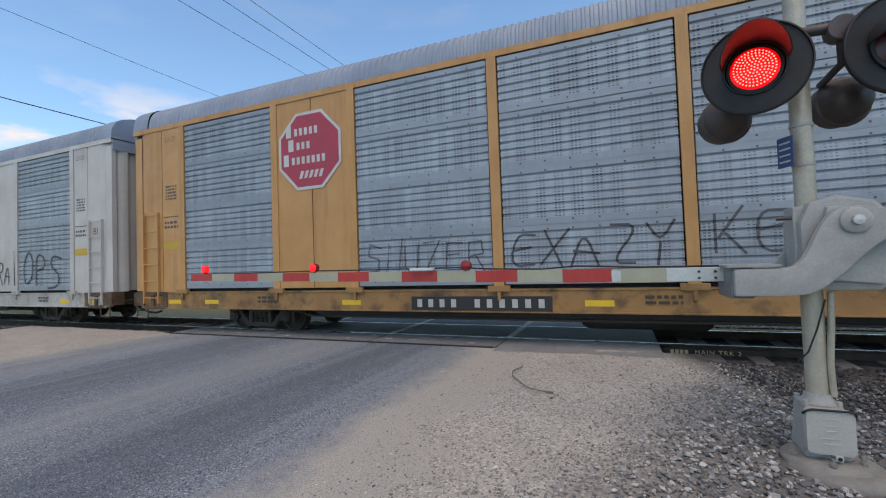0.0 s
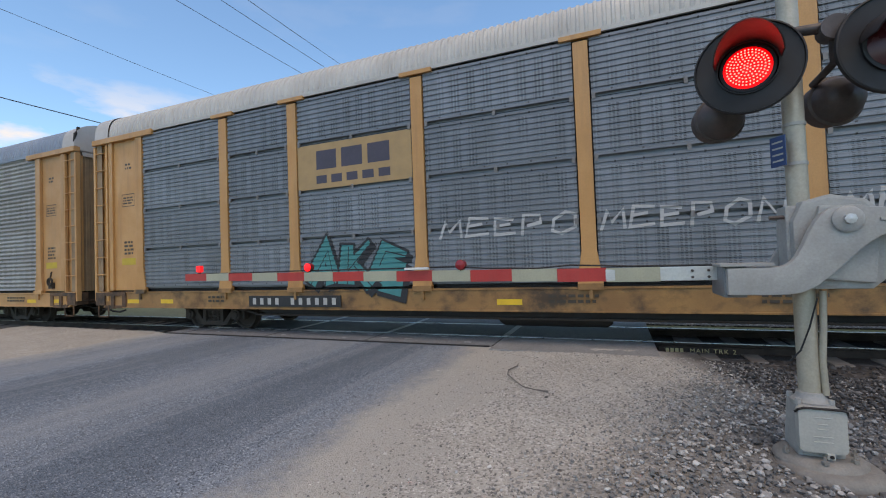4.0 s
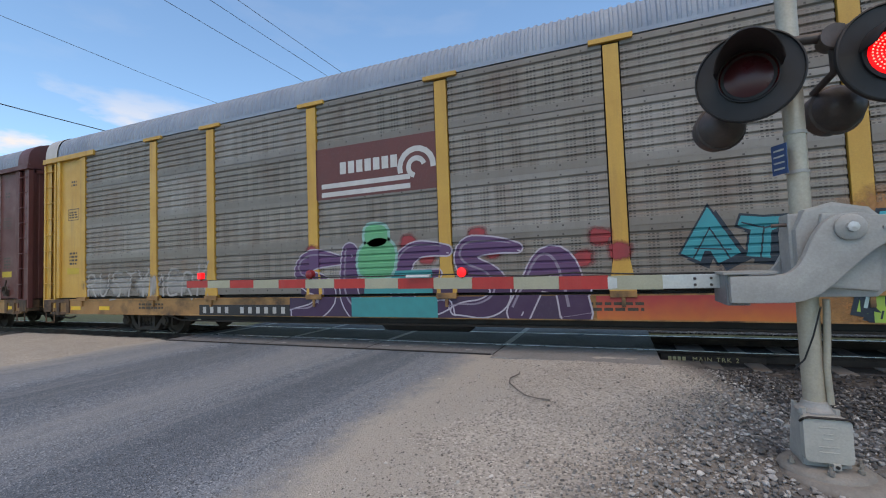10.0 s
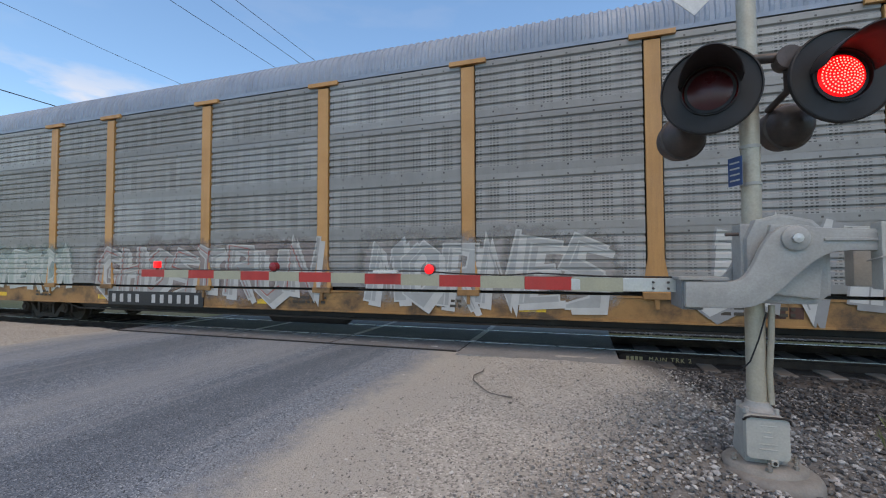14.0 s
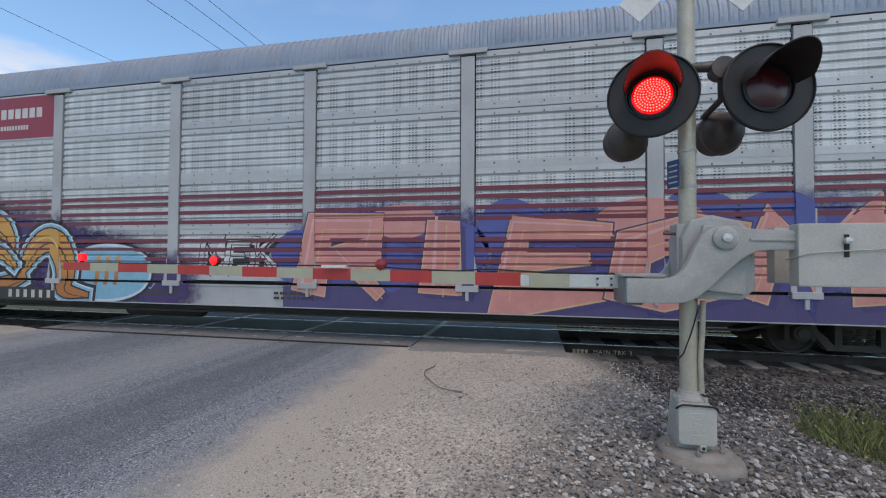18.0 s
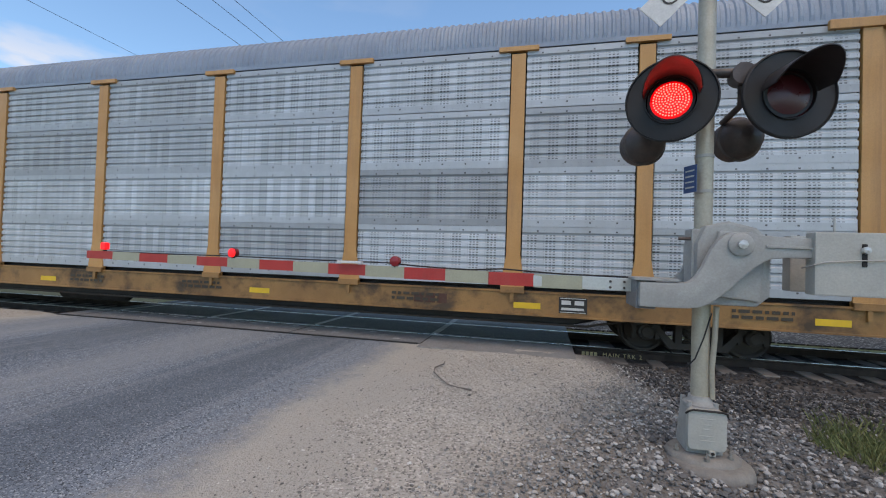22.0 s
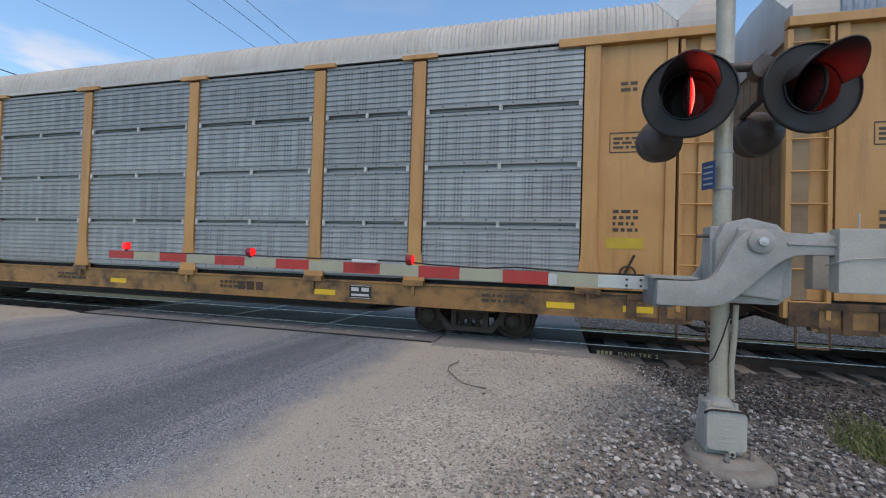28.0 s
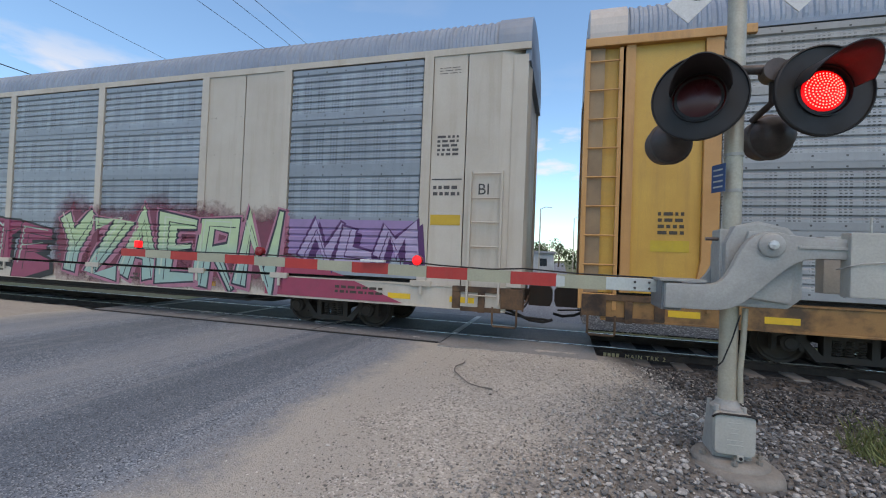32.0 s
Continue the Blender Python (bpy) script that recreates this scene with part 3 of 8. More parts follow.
def grid_sheet(name, x0, x1, y0, y1, step, height):
    nx, ny = int((x1 - x0) / step) + 1, int((y1 - y0) / step) + 1
    verts = [(x0 + i * step, y0 + j * step, height(x0 + i * step, y0 + j * step)) for j in range(ny) for i in range(nx)]
    faces = [(j * nx + i, j * nx + i + 1, (j + 1) * nx + i + 1, (j + 1) * nx + i) for j in range(ny - 1) for i in range(nx - 1)]
    me = bpy.data.meshes.new(name)
    me.from_pydata(verts, [], faces)
    me.polygons.foreach_set("use_smooth", [True] * len(me.polygons))
    return me


def build_setting():
    g = Geo().box(-2500, 2500, -2500, 2500, -1.0, -0.3)
    structure("ground", g.mesh("ground"), FIELD, "flat grassy field that reaches the horizon")
    g = Geo().box(ROAD_L - 0.6, ROAD_R + 1.2, -80, 7.28, -0.4, -0.02)
    structure("road", g.mesh("road"), ASPHALT, "worn blue-grey asphalt road leading onto the crossing")
    g = Geo().box(ROAD_L, ROAD_R + 2.5, 10.92, 260, -0.4, -0.02)
    structure("road_beyond", g.mesh("road_beyond"), ASPHALT_PLAIN, "asphalt road continuing beyond the railway")
    me = grid_sheet("shoulder", -2.9, 9.0, -6.0, 7.4, 0.1, shoulder_z)
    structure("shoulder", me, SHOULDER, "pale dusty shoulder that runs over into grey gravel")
    me = grid_sheet("shoulder_far", -16.5, -9.6, -12.0, 7.4, 0.15, lambda x, y: -0.03 + min(max((-10.3 - x) * 0.05, -0.02), 0.03) + 0.02 * noise.noise((x, y, 5)))
    structure("shoulder_beyond_road", me, CALICHE, "pale dirt verge along the other side of the road")

    structure("gravel_beyond", Geo().box(PANEL_R - 0.1, 80, 12.0, 17.5, -0.5, -0.27).mesh("gravel_beyond"), GRAVEL_BED, "grey gravel strip beyond the track")
    g = Geo().box(-60, -16.4, -40, 7.0, -0.4, -0.12).box(8.9, 60, -40, 7.0, -0.4, -0.14)
    structure("verge", g.mesh("verge"), FIELD, "grassy verge along the railway")
    # ballast on both sides of the crossing
    prof = [(6.2, -0.45), (7.25, -0.17), (10.75, -0.17), (12.2, -0.5)]

    def bank(x0, x1):
        n = len(prof)
        v = [(x0, y, z) for y, z in prof] + [(x1, y, z) for y, z in prof]
        return Geo().add(v, [(i, i + 1, i + 1 + n, i + n) for i in range(n - 1)])

    # strip between the rails whose colour holds oil and the train's shade
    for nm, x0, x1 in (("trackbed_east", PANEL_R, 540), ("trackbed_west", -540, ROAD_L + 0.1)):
        structure(nm, Geo().box(x0, x1, 7.9, 10.1, -0.3, -0.163).mesh(nm), OILY_SHADED, "oily ballast between the rails, coloured darker for the train's shade")
    structure("ballast_east", bank(PANEL_R, 540).mesh("ballast_east"), BALLAST, "dark crushed stone ballast under the track")
    structure("ballast_west", bank(-540, ROAD_L + 0.1).mesh("ballast_west"), BALLAST, "dark crushed stone ballast under the track")


def stone_cloud(name, places, sizes, material, label, seed):
    """Many loose stones joined in one object."""
    rng = np.random.default_rng(seed)
    f = (1 + 5 ** 0.5) / 2
    ico = np.array([(-1, f, 0), (1, f, 0), (-1, -f, 0), (1, -f, 0), (0, -1, f), (0, 1, f), (0, -1, -f), (0, 1, -f), (f, 0, -1), (f, 0, 1), (-f, 0, -1), (-f, 0, 1)]) / 1.9
    fac = [(0, 11, 5), (0, 5, 1), (0, 1, 7), (0, 7, 10), (0, 10, 11), (1, 5, 9), (5, 11, 4), (11, 10, 2), (10, 7, 6), (7, 1, 8), (3, 9, 4), (3, 4, 2), (3, 2, 6), (3, 6, 8), (3, 8, 9), (4, 9, 5), (2, 4, 11), (6, 2, 10), (8, 6, 7), (9, 8, 1)]
    n = len(places)
    pts = ico[None] * (1 + 0.28 * rng.standard_normal((n, 12, 1)).clip(-1.6, 1.6))
    pts = pts * rng.uniform(0.55, 1.15, (n, 1, 3)) * np.asarray(sizes)[:, None, None]
    pts[:, :, 2] *= 0.72
    a = rng.uniform(0, 6.28, n)
    ca, sa = np.cos(a)[:, None], np.sin(a)[:, None]
    x, y = pts[:, :, 0] * ca - pts[:, :, 1] * sa, pts[:, :, 0] * sa + pts[:, :, 1] * ca
    pts = np.stack([x, y, pts[:, :, 2]], 2) + np.asarray(places)[:, None, :]
    faces = (np.array(fac)[None] + 12 * np.arange(n)[:, None, None]).reshape(-1, 3)
    me = bpy.data.meshes.new(name)
    me.from_pydata(pts.reshape(-1, 3).tolist(), [], faces.tolist())
    return tagged(part(name, me, material), label, "gravel", kind="stuff")


def build_stones():
    rng = random.Random(4)
    places, sizes, dusty, dsizes, dark, ksizes = [], [], [], [], [], []
    while len(places) + len(dusty) + len(dark) < 26000:
        y = rng.uniform(-2.6, 7.35)
        x = rng.uniform(-0.6, 6.5)
        k = x - gravel_edge(y)
        if k < rng.uniform(-0.25, 0.3):
            continue
        if x > 2.7 + 0.25 * rng.random() and 3.6 < y < 5.4 and rng.random() < 0.8:
            continue
        s = rng.uniform(0.01, 0.028) * (1.25 if rng.random() < 0.2 else 1) * min(1, 0.45 + max(k, 0) * 1.1)
        if (x - 1.575) ** 2 + (y - 3.83) ** 2 < 0.31 ** 2:
            continue
        if k < 0.5 and rng.random() < 0.25:
            continue
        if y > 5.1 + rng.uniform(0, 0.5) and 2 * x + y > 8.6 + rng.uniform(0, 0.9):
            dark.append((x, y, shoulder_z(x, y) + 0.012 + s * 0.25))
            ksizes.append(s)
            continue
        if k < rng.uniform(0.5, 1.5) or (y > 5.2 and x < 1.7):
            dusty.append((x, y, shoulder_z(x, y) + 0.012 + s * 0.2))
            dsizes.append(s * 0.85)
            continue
        places.append((x, y, shoulder_z(x, y) + 0.012 + s * 0.25))
        sizes.append(s)
    while len(dusty) < 22500:
        # grit that fills the gaps between the larger stones
        y, x = rng.uniform(-1.5, 6.9), rng.uniform(-0.9, 5.0)
        k = x - gravel_edge(y)
        if k < rng.uniform(-0.4, 0.4) or (x - 1.62) ** 2 + (y - 3.82) ** 2 < 0.34 ** 2:
            continue
        s = rng.uniform(0.006, 0.015)
        dusty.append((x, y, shoulder_z(x, y) + 0.006 + s * 0.2))
        dsizes.append(s)
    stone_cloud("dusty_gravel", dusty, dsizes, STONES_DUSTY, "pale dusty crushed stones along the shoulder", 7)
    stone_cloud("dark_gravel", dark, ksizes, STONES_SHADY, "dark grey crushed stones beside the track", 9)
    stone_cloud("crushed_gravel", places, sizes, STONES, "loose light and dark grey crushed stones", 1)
    places, sizes = [], []
    while len(places) < 6500:
        y = rng.uniform(-1.0, 7.0)
        x = rng.uniform(-2.2, gravel_edge(y) + 0.5)
        if x < ROAD_R - 0.05 + rng.random() ** 3 * 0.9 and rng.random() < 0.9:
            continue
        s = rng.uniform(0.004, 0.0105) * (1.8 if rng.random() < 0.06 else 1)
        places.append((x, y, max(shoulder_z(x, y), -0.02) + s * 0.2))
        sizes.append(s)
    stone_cloud("pebbles", places, sizes, PEBBLES, "small pebbles scattered on the dusty shoulder", 2)
    places, sizes = [], []
    while len(places) < 9500:
        pick = rng.random()
        x = rng.uniform(PANEL_R + 0.05, 7) if pick < 0.45 else rng.uniform(7, 16) if pick < 0.75 else rng.uniform(-26, ROAD_L)
        y = rng.uniform(6.3, 12.0)
        if 0 < x < 1.7 and y < 7.6:
            continue
        z = -0.17 if 7.25 < y < 10.75 else (-0.17 - (7.25 - y) * 0.27 if y < 7.25 else -0.17 - (y - 10.75) * 0.23)
        if y < 7.3 and x < 8.8 and x > 0:
            z = max(z, shoulder_z(x, y))
        s = rng.uniform(0.02, 0.045)
        places.append((x, y, z + s * 0.2 - (0.03 if 7.7 < y < 10.2 else 0)))
        sizes.append(s)
    stone_cloud("track_ballast", places, sizes, STONES_DARK, "grey ballast stones along the track, coloured darker for the train's shade", 3)
    # grass tuft beyond the mast
    verts, faces = [], []
    for _ in range(9500):
        x, y = rng.gauss(4.15, 0.9), rng.gauss(4.5, 0.45)
        if x < 2.7 + abs(y - 4.7) * 0.5:
            continue
        z = shoulder_z(x, y)
        h, a = rng.uniform(0.05, 0.17), rng.uniform(0, 6.28)
        dx, dy, lx, ly = 0.004 * math.cos(a), 0.004 * math.sin(a), rng.gauss(0, 0.05), rng.gauss(0, 0.05)
        n = len(verts)
        verts += [(x - dx, y - dy, z), (x + dx, y + dy, z), (x + lx * 0.4 + dx * 0.7, y + ly * 0.4 + dy * 0.7, z + h * 0.6), (x + lx, y + ly, z + h)]
        faces += [(n, n + 1, n + 2), (n, n + 2, n + 3)]
    me = bpy.data.meshes.new("grass")
    me.from_pydata(verts, [], faces)
    tagged(part("grass", me, GRASS), "patch of short green grass among the gravel", "grass", kind="stuff")
    g = Geo().tube([(-1.09, 6.1, 0.012), (-1.07, 5.95, 0.014), (-1.14, 5.72, 0.014), (-1.1, 5.5, 0.012), (-0.95, 5.25, 0.012), (-0.8, 5.02, 0.012), (-0.66, 4.94, 0.014), (-0.5, 4.9, 0.013)], [0.006, 0.009, 0.009, 0.008, 0.007, 0.007, 0.007, 0.012], 7)
    tagged(part("cable_scrap", g.mesh("cable_scrap", smooth=True), surf("dusty_rubber", (0.17, 0.155, 0.145), rough=0.8)), "bent scrap of dusty dark cable lying on the shoulder", "cable")


def build_track():
    track = thing("railway_track", "straight railway track with rusty rails and timber ties", "track", kind="structure")
    sec = [(-0.07, -0.185), (0.07, -0.185), (0.07, -0.17), (0.012, -0.15), (0.012, -0.045), (0.036, -0.035), (0.036, -0.006), (-0.036, -0.006), (-0.036, -0.035), (-0.012, -0.045), (-0.012, -0.15), (-0.07, -0.17)]
    n = len(sec)
    v = [(-540, y, z) for y, z in sec] + [(540, y, z) for y, z in sec]
    g = Geo().add(v, [(i, (i + 1) % n, (i + 1) % n + n, i + n) for i in range(n)])
    rail = g.mesh("rail")
    top = Geo().box(-540, 540, -0.02, 0.02, -0.008, 0.0).mesh("running_surface")
    for y in (NEAR_RAIL, FAR_RAIL):
        r = part("rail", rail, RUST_RAIL, track, "rust-brown steel rail", (0, y, 0))
        part("running_surface", top, RAIL_TOP, r, "polished running surface")
    tie = Geo().box(-0.115, 0.115, 7.68, 10.24, -0.36, -0.19).mesh("tie", bevel=0.012)
    xs = [1.15 + 0.52 * i for i in range(30)] + [-10.5 - 0.52 * i for i in range(40)]
    rng = random.Random(2)
    for x in xs:
        o = part("tie", tie, TIE, track, at=(x + rng.uniform(-0.03, 0.03), rng.uniform(-0.08, 0.02), 0.045))
        o.rotation_euler.z = rng.uniform(-0.02, 0.02)
    g = Geo()
    for i in range(1000):
        x = 16.9 + 0.52 * i
        if x < 530:
            g.box(x - 0.115, x + 0.115, 7.68, 10.24, -0.3, -0.165)
        x = -31.5 - 0.52 * i
        if x > -530:
            g.box(x - 0.115, x + 0.115, 7.68, 10.24, -0.3, -0.165)
    tagged(part("far_ties", g.mesh("far_ties"), TIE, track), kind="stuff")
    plate = letters("MAIN TRK 2", 0.10, 1.25)
    white = paint((0.62, 0.5, 0.25))
    part("stencilled_words", plate, white, track, "faded white stencilled words", (1.66, NEAR_RAIL - 0.0755, -0.12))
    g = Geo()
    for i in range(4):
        g.box(0.98 + i * 0.07, 1.03 + i * 0.07, NEAR_RAIL - 0.078, NEAR_RAIL - 0.074, -0.155, -0.085)
    part("stencilled_mark", g.mesh("stencilled_mark"), white, track, "faded white stencilled mark")
    g = Geo().box(PANEL_R + 0.05, 2.35, NEAR_RAIL - 0.073, NEAR_RAIL - 0.02, -0.2, -0.05)
    part("rail_joint_bar", g.mesh("rail_joint_bar", bevel=0.01), RUST_RAIL, track, "rusty bar bolted along the rail")


def build_panels():
    deck = thing("crossing_deck", "dark concrete crossing panels laid between and beside the rails", "crossing", kind="structure")
    edges = [-9.62, -7.02, -4.42, -1.8, PANEL_R]
    xs = [-10.15] + edges
    for i in range(len(xs) - 1):
        x0, x1 = xs[i] + 0.012, xs[i + 1] - 0.012
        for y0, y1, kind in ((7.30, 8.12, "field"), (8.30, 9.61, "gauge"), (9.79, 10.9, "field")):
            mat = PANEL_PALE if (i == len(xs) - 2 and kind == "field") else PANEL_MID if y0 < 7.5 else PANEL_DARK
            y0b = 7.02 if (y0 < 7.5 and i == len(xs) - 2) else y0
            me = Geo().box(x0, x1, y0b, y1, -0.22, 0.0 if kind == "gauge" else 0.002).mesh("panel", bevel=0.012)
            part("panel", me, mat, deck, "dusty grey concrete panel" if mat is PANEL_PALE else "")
        if i < len(xs) - 2:
            for y0, y1 in ((8.32, 9.59), (9.8, 10.88)):
                part("joint_strip", Geo().box(xs[i + 1] - 0.06, xs[i + 1] + 0.06, y0, y1, -0.02, 0.006).mesh("joint_strip"), SEAM, deck, "whitish joint strip")
    rng = random.Random(12)
    for i in range(14):
        x, y = -9.3 + 0.52 * i + rng.uniform(-0.15, 0.15), rng.choice((7.5, 7.62, 7.95))
        part("lifting_pocket", Geo().box(x, x + rng.uniform(0.08, 0.16), y, y + 0.05, -0.01, 0.004).mesh("lifting_pocket"), SEAM, deck, "small whitish pocket")
    part("edge_angle", Geo().box(-10.15, -1.85, 7.255, 7.296, -0.2, 0.003).mesh("edge_angle"), RUBBER, deck, "dark steel edge angle")
    for x in (-9.62, -7.02, -4.42, -1.8):
        part("joint_gap", Geo().box(x - 0.011, x + 0.011, 7.31, 8.12, -0.2, 0.003).mesh("joint_gap"), RUBBER, deck, "dark joint")
    for y0, y1 in ((8.125, 8.16), (9.75, 9.785)):
        part("flangeway_filler", Geo().box(-10.15, PANEL_R, y0, y1, -0.2, -0.01).mesh("flangeway_filler"), RUBBER, deck, "black rubber filler")


def build_distance():
    rng = random.Random(8)

    def tree(x, y, h, w):
        t = thing("tree", "distant leafy green tree beyond the railway", "tree", "far trees", at=(x, y, -0.3))
        g = Geo().tube([(0, 0, 0), (0.1, 0, h * 0.3), (0.0, 0.1, h * 0.6)], [0.24, 0.17, 0.08], 7)
        for k in range(5):
            a = k * 1.3
            g.tube([(0.05, 0, h * 0.32), (math.cos(a) * w * 0.28, math.sin(a) * w * 0.28, h * 0.55), (math.cos(a) * w * 0.42, math.sin(a) * w * 0.42, h * 0.7)], [0.09, 0.06, 0.02], 5)
        part("trunk", g.mesh("trunk"), BARK, t)
        lumps = [(rng.gauss(0, w * 0.24), rng.gauss(0, w * 0.24), h * 0.62 + rng.gauss(0, h * 0.14), rng.uniform(0.16, 0.3) * w) for _ in range(12)]
        verts, faces = [], []
        for _ in range(1100):
            cx, cy, cz, r = rng.choice(lumps)
            d = Vector((rng.gauss(0, 1), rng.gauss(0, 1), rng.gauss(0, 1))).normalized() * r * rng.uniform(0.6, 1.05)
            p = Vector((cx, cy, cz)) + d
            a, b = Vector((rng.gauss(0, 1), rng.gauss(0, 1), rng.gauss(0, 1))) * 0.14, Vector((rng.gauss(0, 1), rng.gauss(0, 1), rng.gauss(0, 1))) * 0.14
            n = len(verts)
            verts += [tuple(p), tuple(p + a), tuple(p + a + b), tuple(p + b)]
            faces.append((n, n + 1, n + 2, n + 3))
        me = bpy.data.meshes.new("crown")
        me.from_pydata(verts, [], faces)
        part("crown", me, LEAF, t)

    for i in range(26):
        tree(-34 + i * 3.3 + rng.uniform(-1, 1), 92 + rng.uniform(-14, 18), rng.uniform(4.5, 7.5), rng.uniform(4, 6.5))
    # a low building across the fields
    b = thing("low_building", "small pale flat-roofed building beyond the railway", "building", at=(-4.5, 58, -0.3))
    part("wall", Geo().box(-3.5, 3.5, 0, 5, 0, 2.7).mesh("wall"), surf("pale_wall", (0.5, 0.5, 0.49), scale=1), b)
    part("roof", Geo().box(-3.8, 3.8, -0.4, 5.3, 2.7, 3.0).mesh("roof", bevel=0.03), surf("grey_roof", (0.3, 0.31, 0.33)), b)
    for x in (-2.2, 0.2, 2.2):
        part("window", Geo().box(x - 0.5, x + 0.5, -0.03, 0.05, 1.0, 2.0).mesh("window"), surf("dark_glass", (0.03, 0.035, 0.04), rough=0.15, bump=0), b)
    part("door", Geo().box(-0.95, -0.55, -0.03, 0.05, 0.0, 2.05).mesh("door"), BLUE_SIGN, b)
    # overhead lines beside the road, with their poles
    hs = [(-15.42, 9.0, 0.007), (-10.72, 9.0, 0.008), (-9.62, 9.0, 0.008), (-8.95, 9.0, 0.008), (-23.2, 9.0, 0.022)]
    for x, z, r in hs:
        pts = [(x, -60 + 10 * i, z + 0.00045 * ((-60 + 10 * i) - 15) ** 2) for i in range(16)]
        w = tagged(part("overhead_wire", Geo().tube(pts, r, 6).mesh("overhead_wire", smooth=True), WIRE), "dark overhead wire strung above the road", "wire", "overhead wires")
    for y in (-60, 90):
        p = thing("utility_pole", "tall wooden utility pole with a crossarm", "pole", "utility poles", at=(-10.0, y, -0.3))
        part("pole", Geo().tube([(0, 0, 0), (0, 0, 12.5)], [0.17, 0.11], 12).mesh("pole", smooth=True), TIE, p)
        part("crossarm", Geo().box(-13.6, 1.5, -0.06, 0.06, 11.55, 11.7).mesh("crossarm", bevel=0.01), TIE, p)
        for x in (-13.2, -5.42, -0.72, 0.38, 1.05):
            part("insulator", Geo().lathe([(0, 0.04), (0.05, 0.07), (0.12, 0.06), (0.16, 0.03)], (0, 0, 1), (x, 0, 11.7), 10).mesh("insulator", smooth=True), GREY_PLATE, p)
    for x, y, h in ((-2.1, 44, 7.0), (1.6, 64, 8.0)):
        p = thing("lamp_post", "slim grey metal post beyond the railway", "post", "far posts", at=(x, y, -0.3))
        part("shaft", Geo().tube([(0, 0, 0), (0, 0, h)], [0.09, 0.05], 10).mesh("shaft", smooth=True), GALV, p)
        part("lamp_arm", Geo().tube([(0, 0, h - 0.05), (0.5, 0, h + 0.15), (1.1, 0, h + 0.1)], 0.03, 8).mesh("lamp_arm", smooth=True), GALV, p)


# ---- the crossing signal ----
LAMPS = []


def lamp_head(parent, x, y, z, yaw, flashing):
    """A round signal head: background disc, hooded housing, and an insert that turns between its lit and dark face."""
    turn = Matrix.Rotation(radians(yaw), 3, "Z")
    head = part("signal_head", Geo().lathe([(-0.2, 0.0), (-0.195, 0.12), (-0.14, 0.18), (0.0, 0.19), (0.03, 0.19), (0.03, 0.182), (-0.12, 0.176), (-0.18, 0.12), (-0.185, 0)], n=36).mesh("signal_head", smooth=True), BLACK_PAINT, parent, "round black housing", (x, y, z), turn)
    part("background_disc", Geo().lathe([(0.012, 0.188), (0.018, 0.32), (0.035, 0.325), (0.03, 0.335), (0.002, 0.335), (0.002, 0.188)], n=48).mesh("background_disc", smooth=True), BLACK_PAINT, head, "flat black disc")
    # hood: an open tube that is longer above
    n, verts, faces = 32, [], []
    for k in range(n + 1):
        a = radians(6 + 168 * k / n)
        reach = 0.03 + 0.38 * (0.5 + 0.5 * math.sin(a)) ** 1.5
        for r in (0.192, 0.2):
            verts += [(r * math.cos(a), -0.02, r * math.sin(a)), (r * 1.04 * math.cos(a), -reach, r * 1.04 * math.sin(a) - 0.02 * math.sin(a))]
    for k in range(n):
        i = k * 4
        faces += [(i, i + 1, i + 5, i + 4), (i + 2, i + 6, i + 7, i + 3), (i + 1, i + 3, i + 7, i + 5)]
    part("hood", Geo().add(verts, faces).mesh("hood", smooth=True), HOOD_INNER, head, "black visor")
    insert = part("lamp_insert", Geo().lathe([(-0.008, 0.0), (-0.008, 0.171), (-0.003, 0.174), (0.003, 0.174), (0.008, 0.171), (0.008, 0.0)], n=40).mesh("lamp_insert"), BLACK_PAINT, head, "inner lamp disc")
    return head, insert


def softened(loop):
    """A closed outline with its corners rounded once; points given twice stay sharp."""
    n, out = len(loop), []
    for i in range(n):
        (x0, z0), (x1, z1) = loop[i], loop[(i + 1) % n]
        if (x0, z0) == (x1, z1):
            if not out or out[-1] != (x0, z0):
                out.append((x0, z0))
            continue
        for f in (0.25, 0.75):
            p = (x0 + (x1 - x0) * f, z0 + (z1 - z0) * f)
            if not out or math.hypot(p[0] - out[-1][0], p[1] - out[-1][1]) > 0.004:
                out.append(p)
    return out


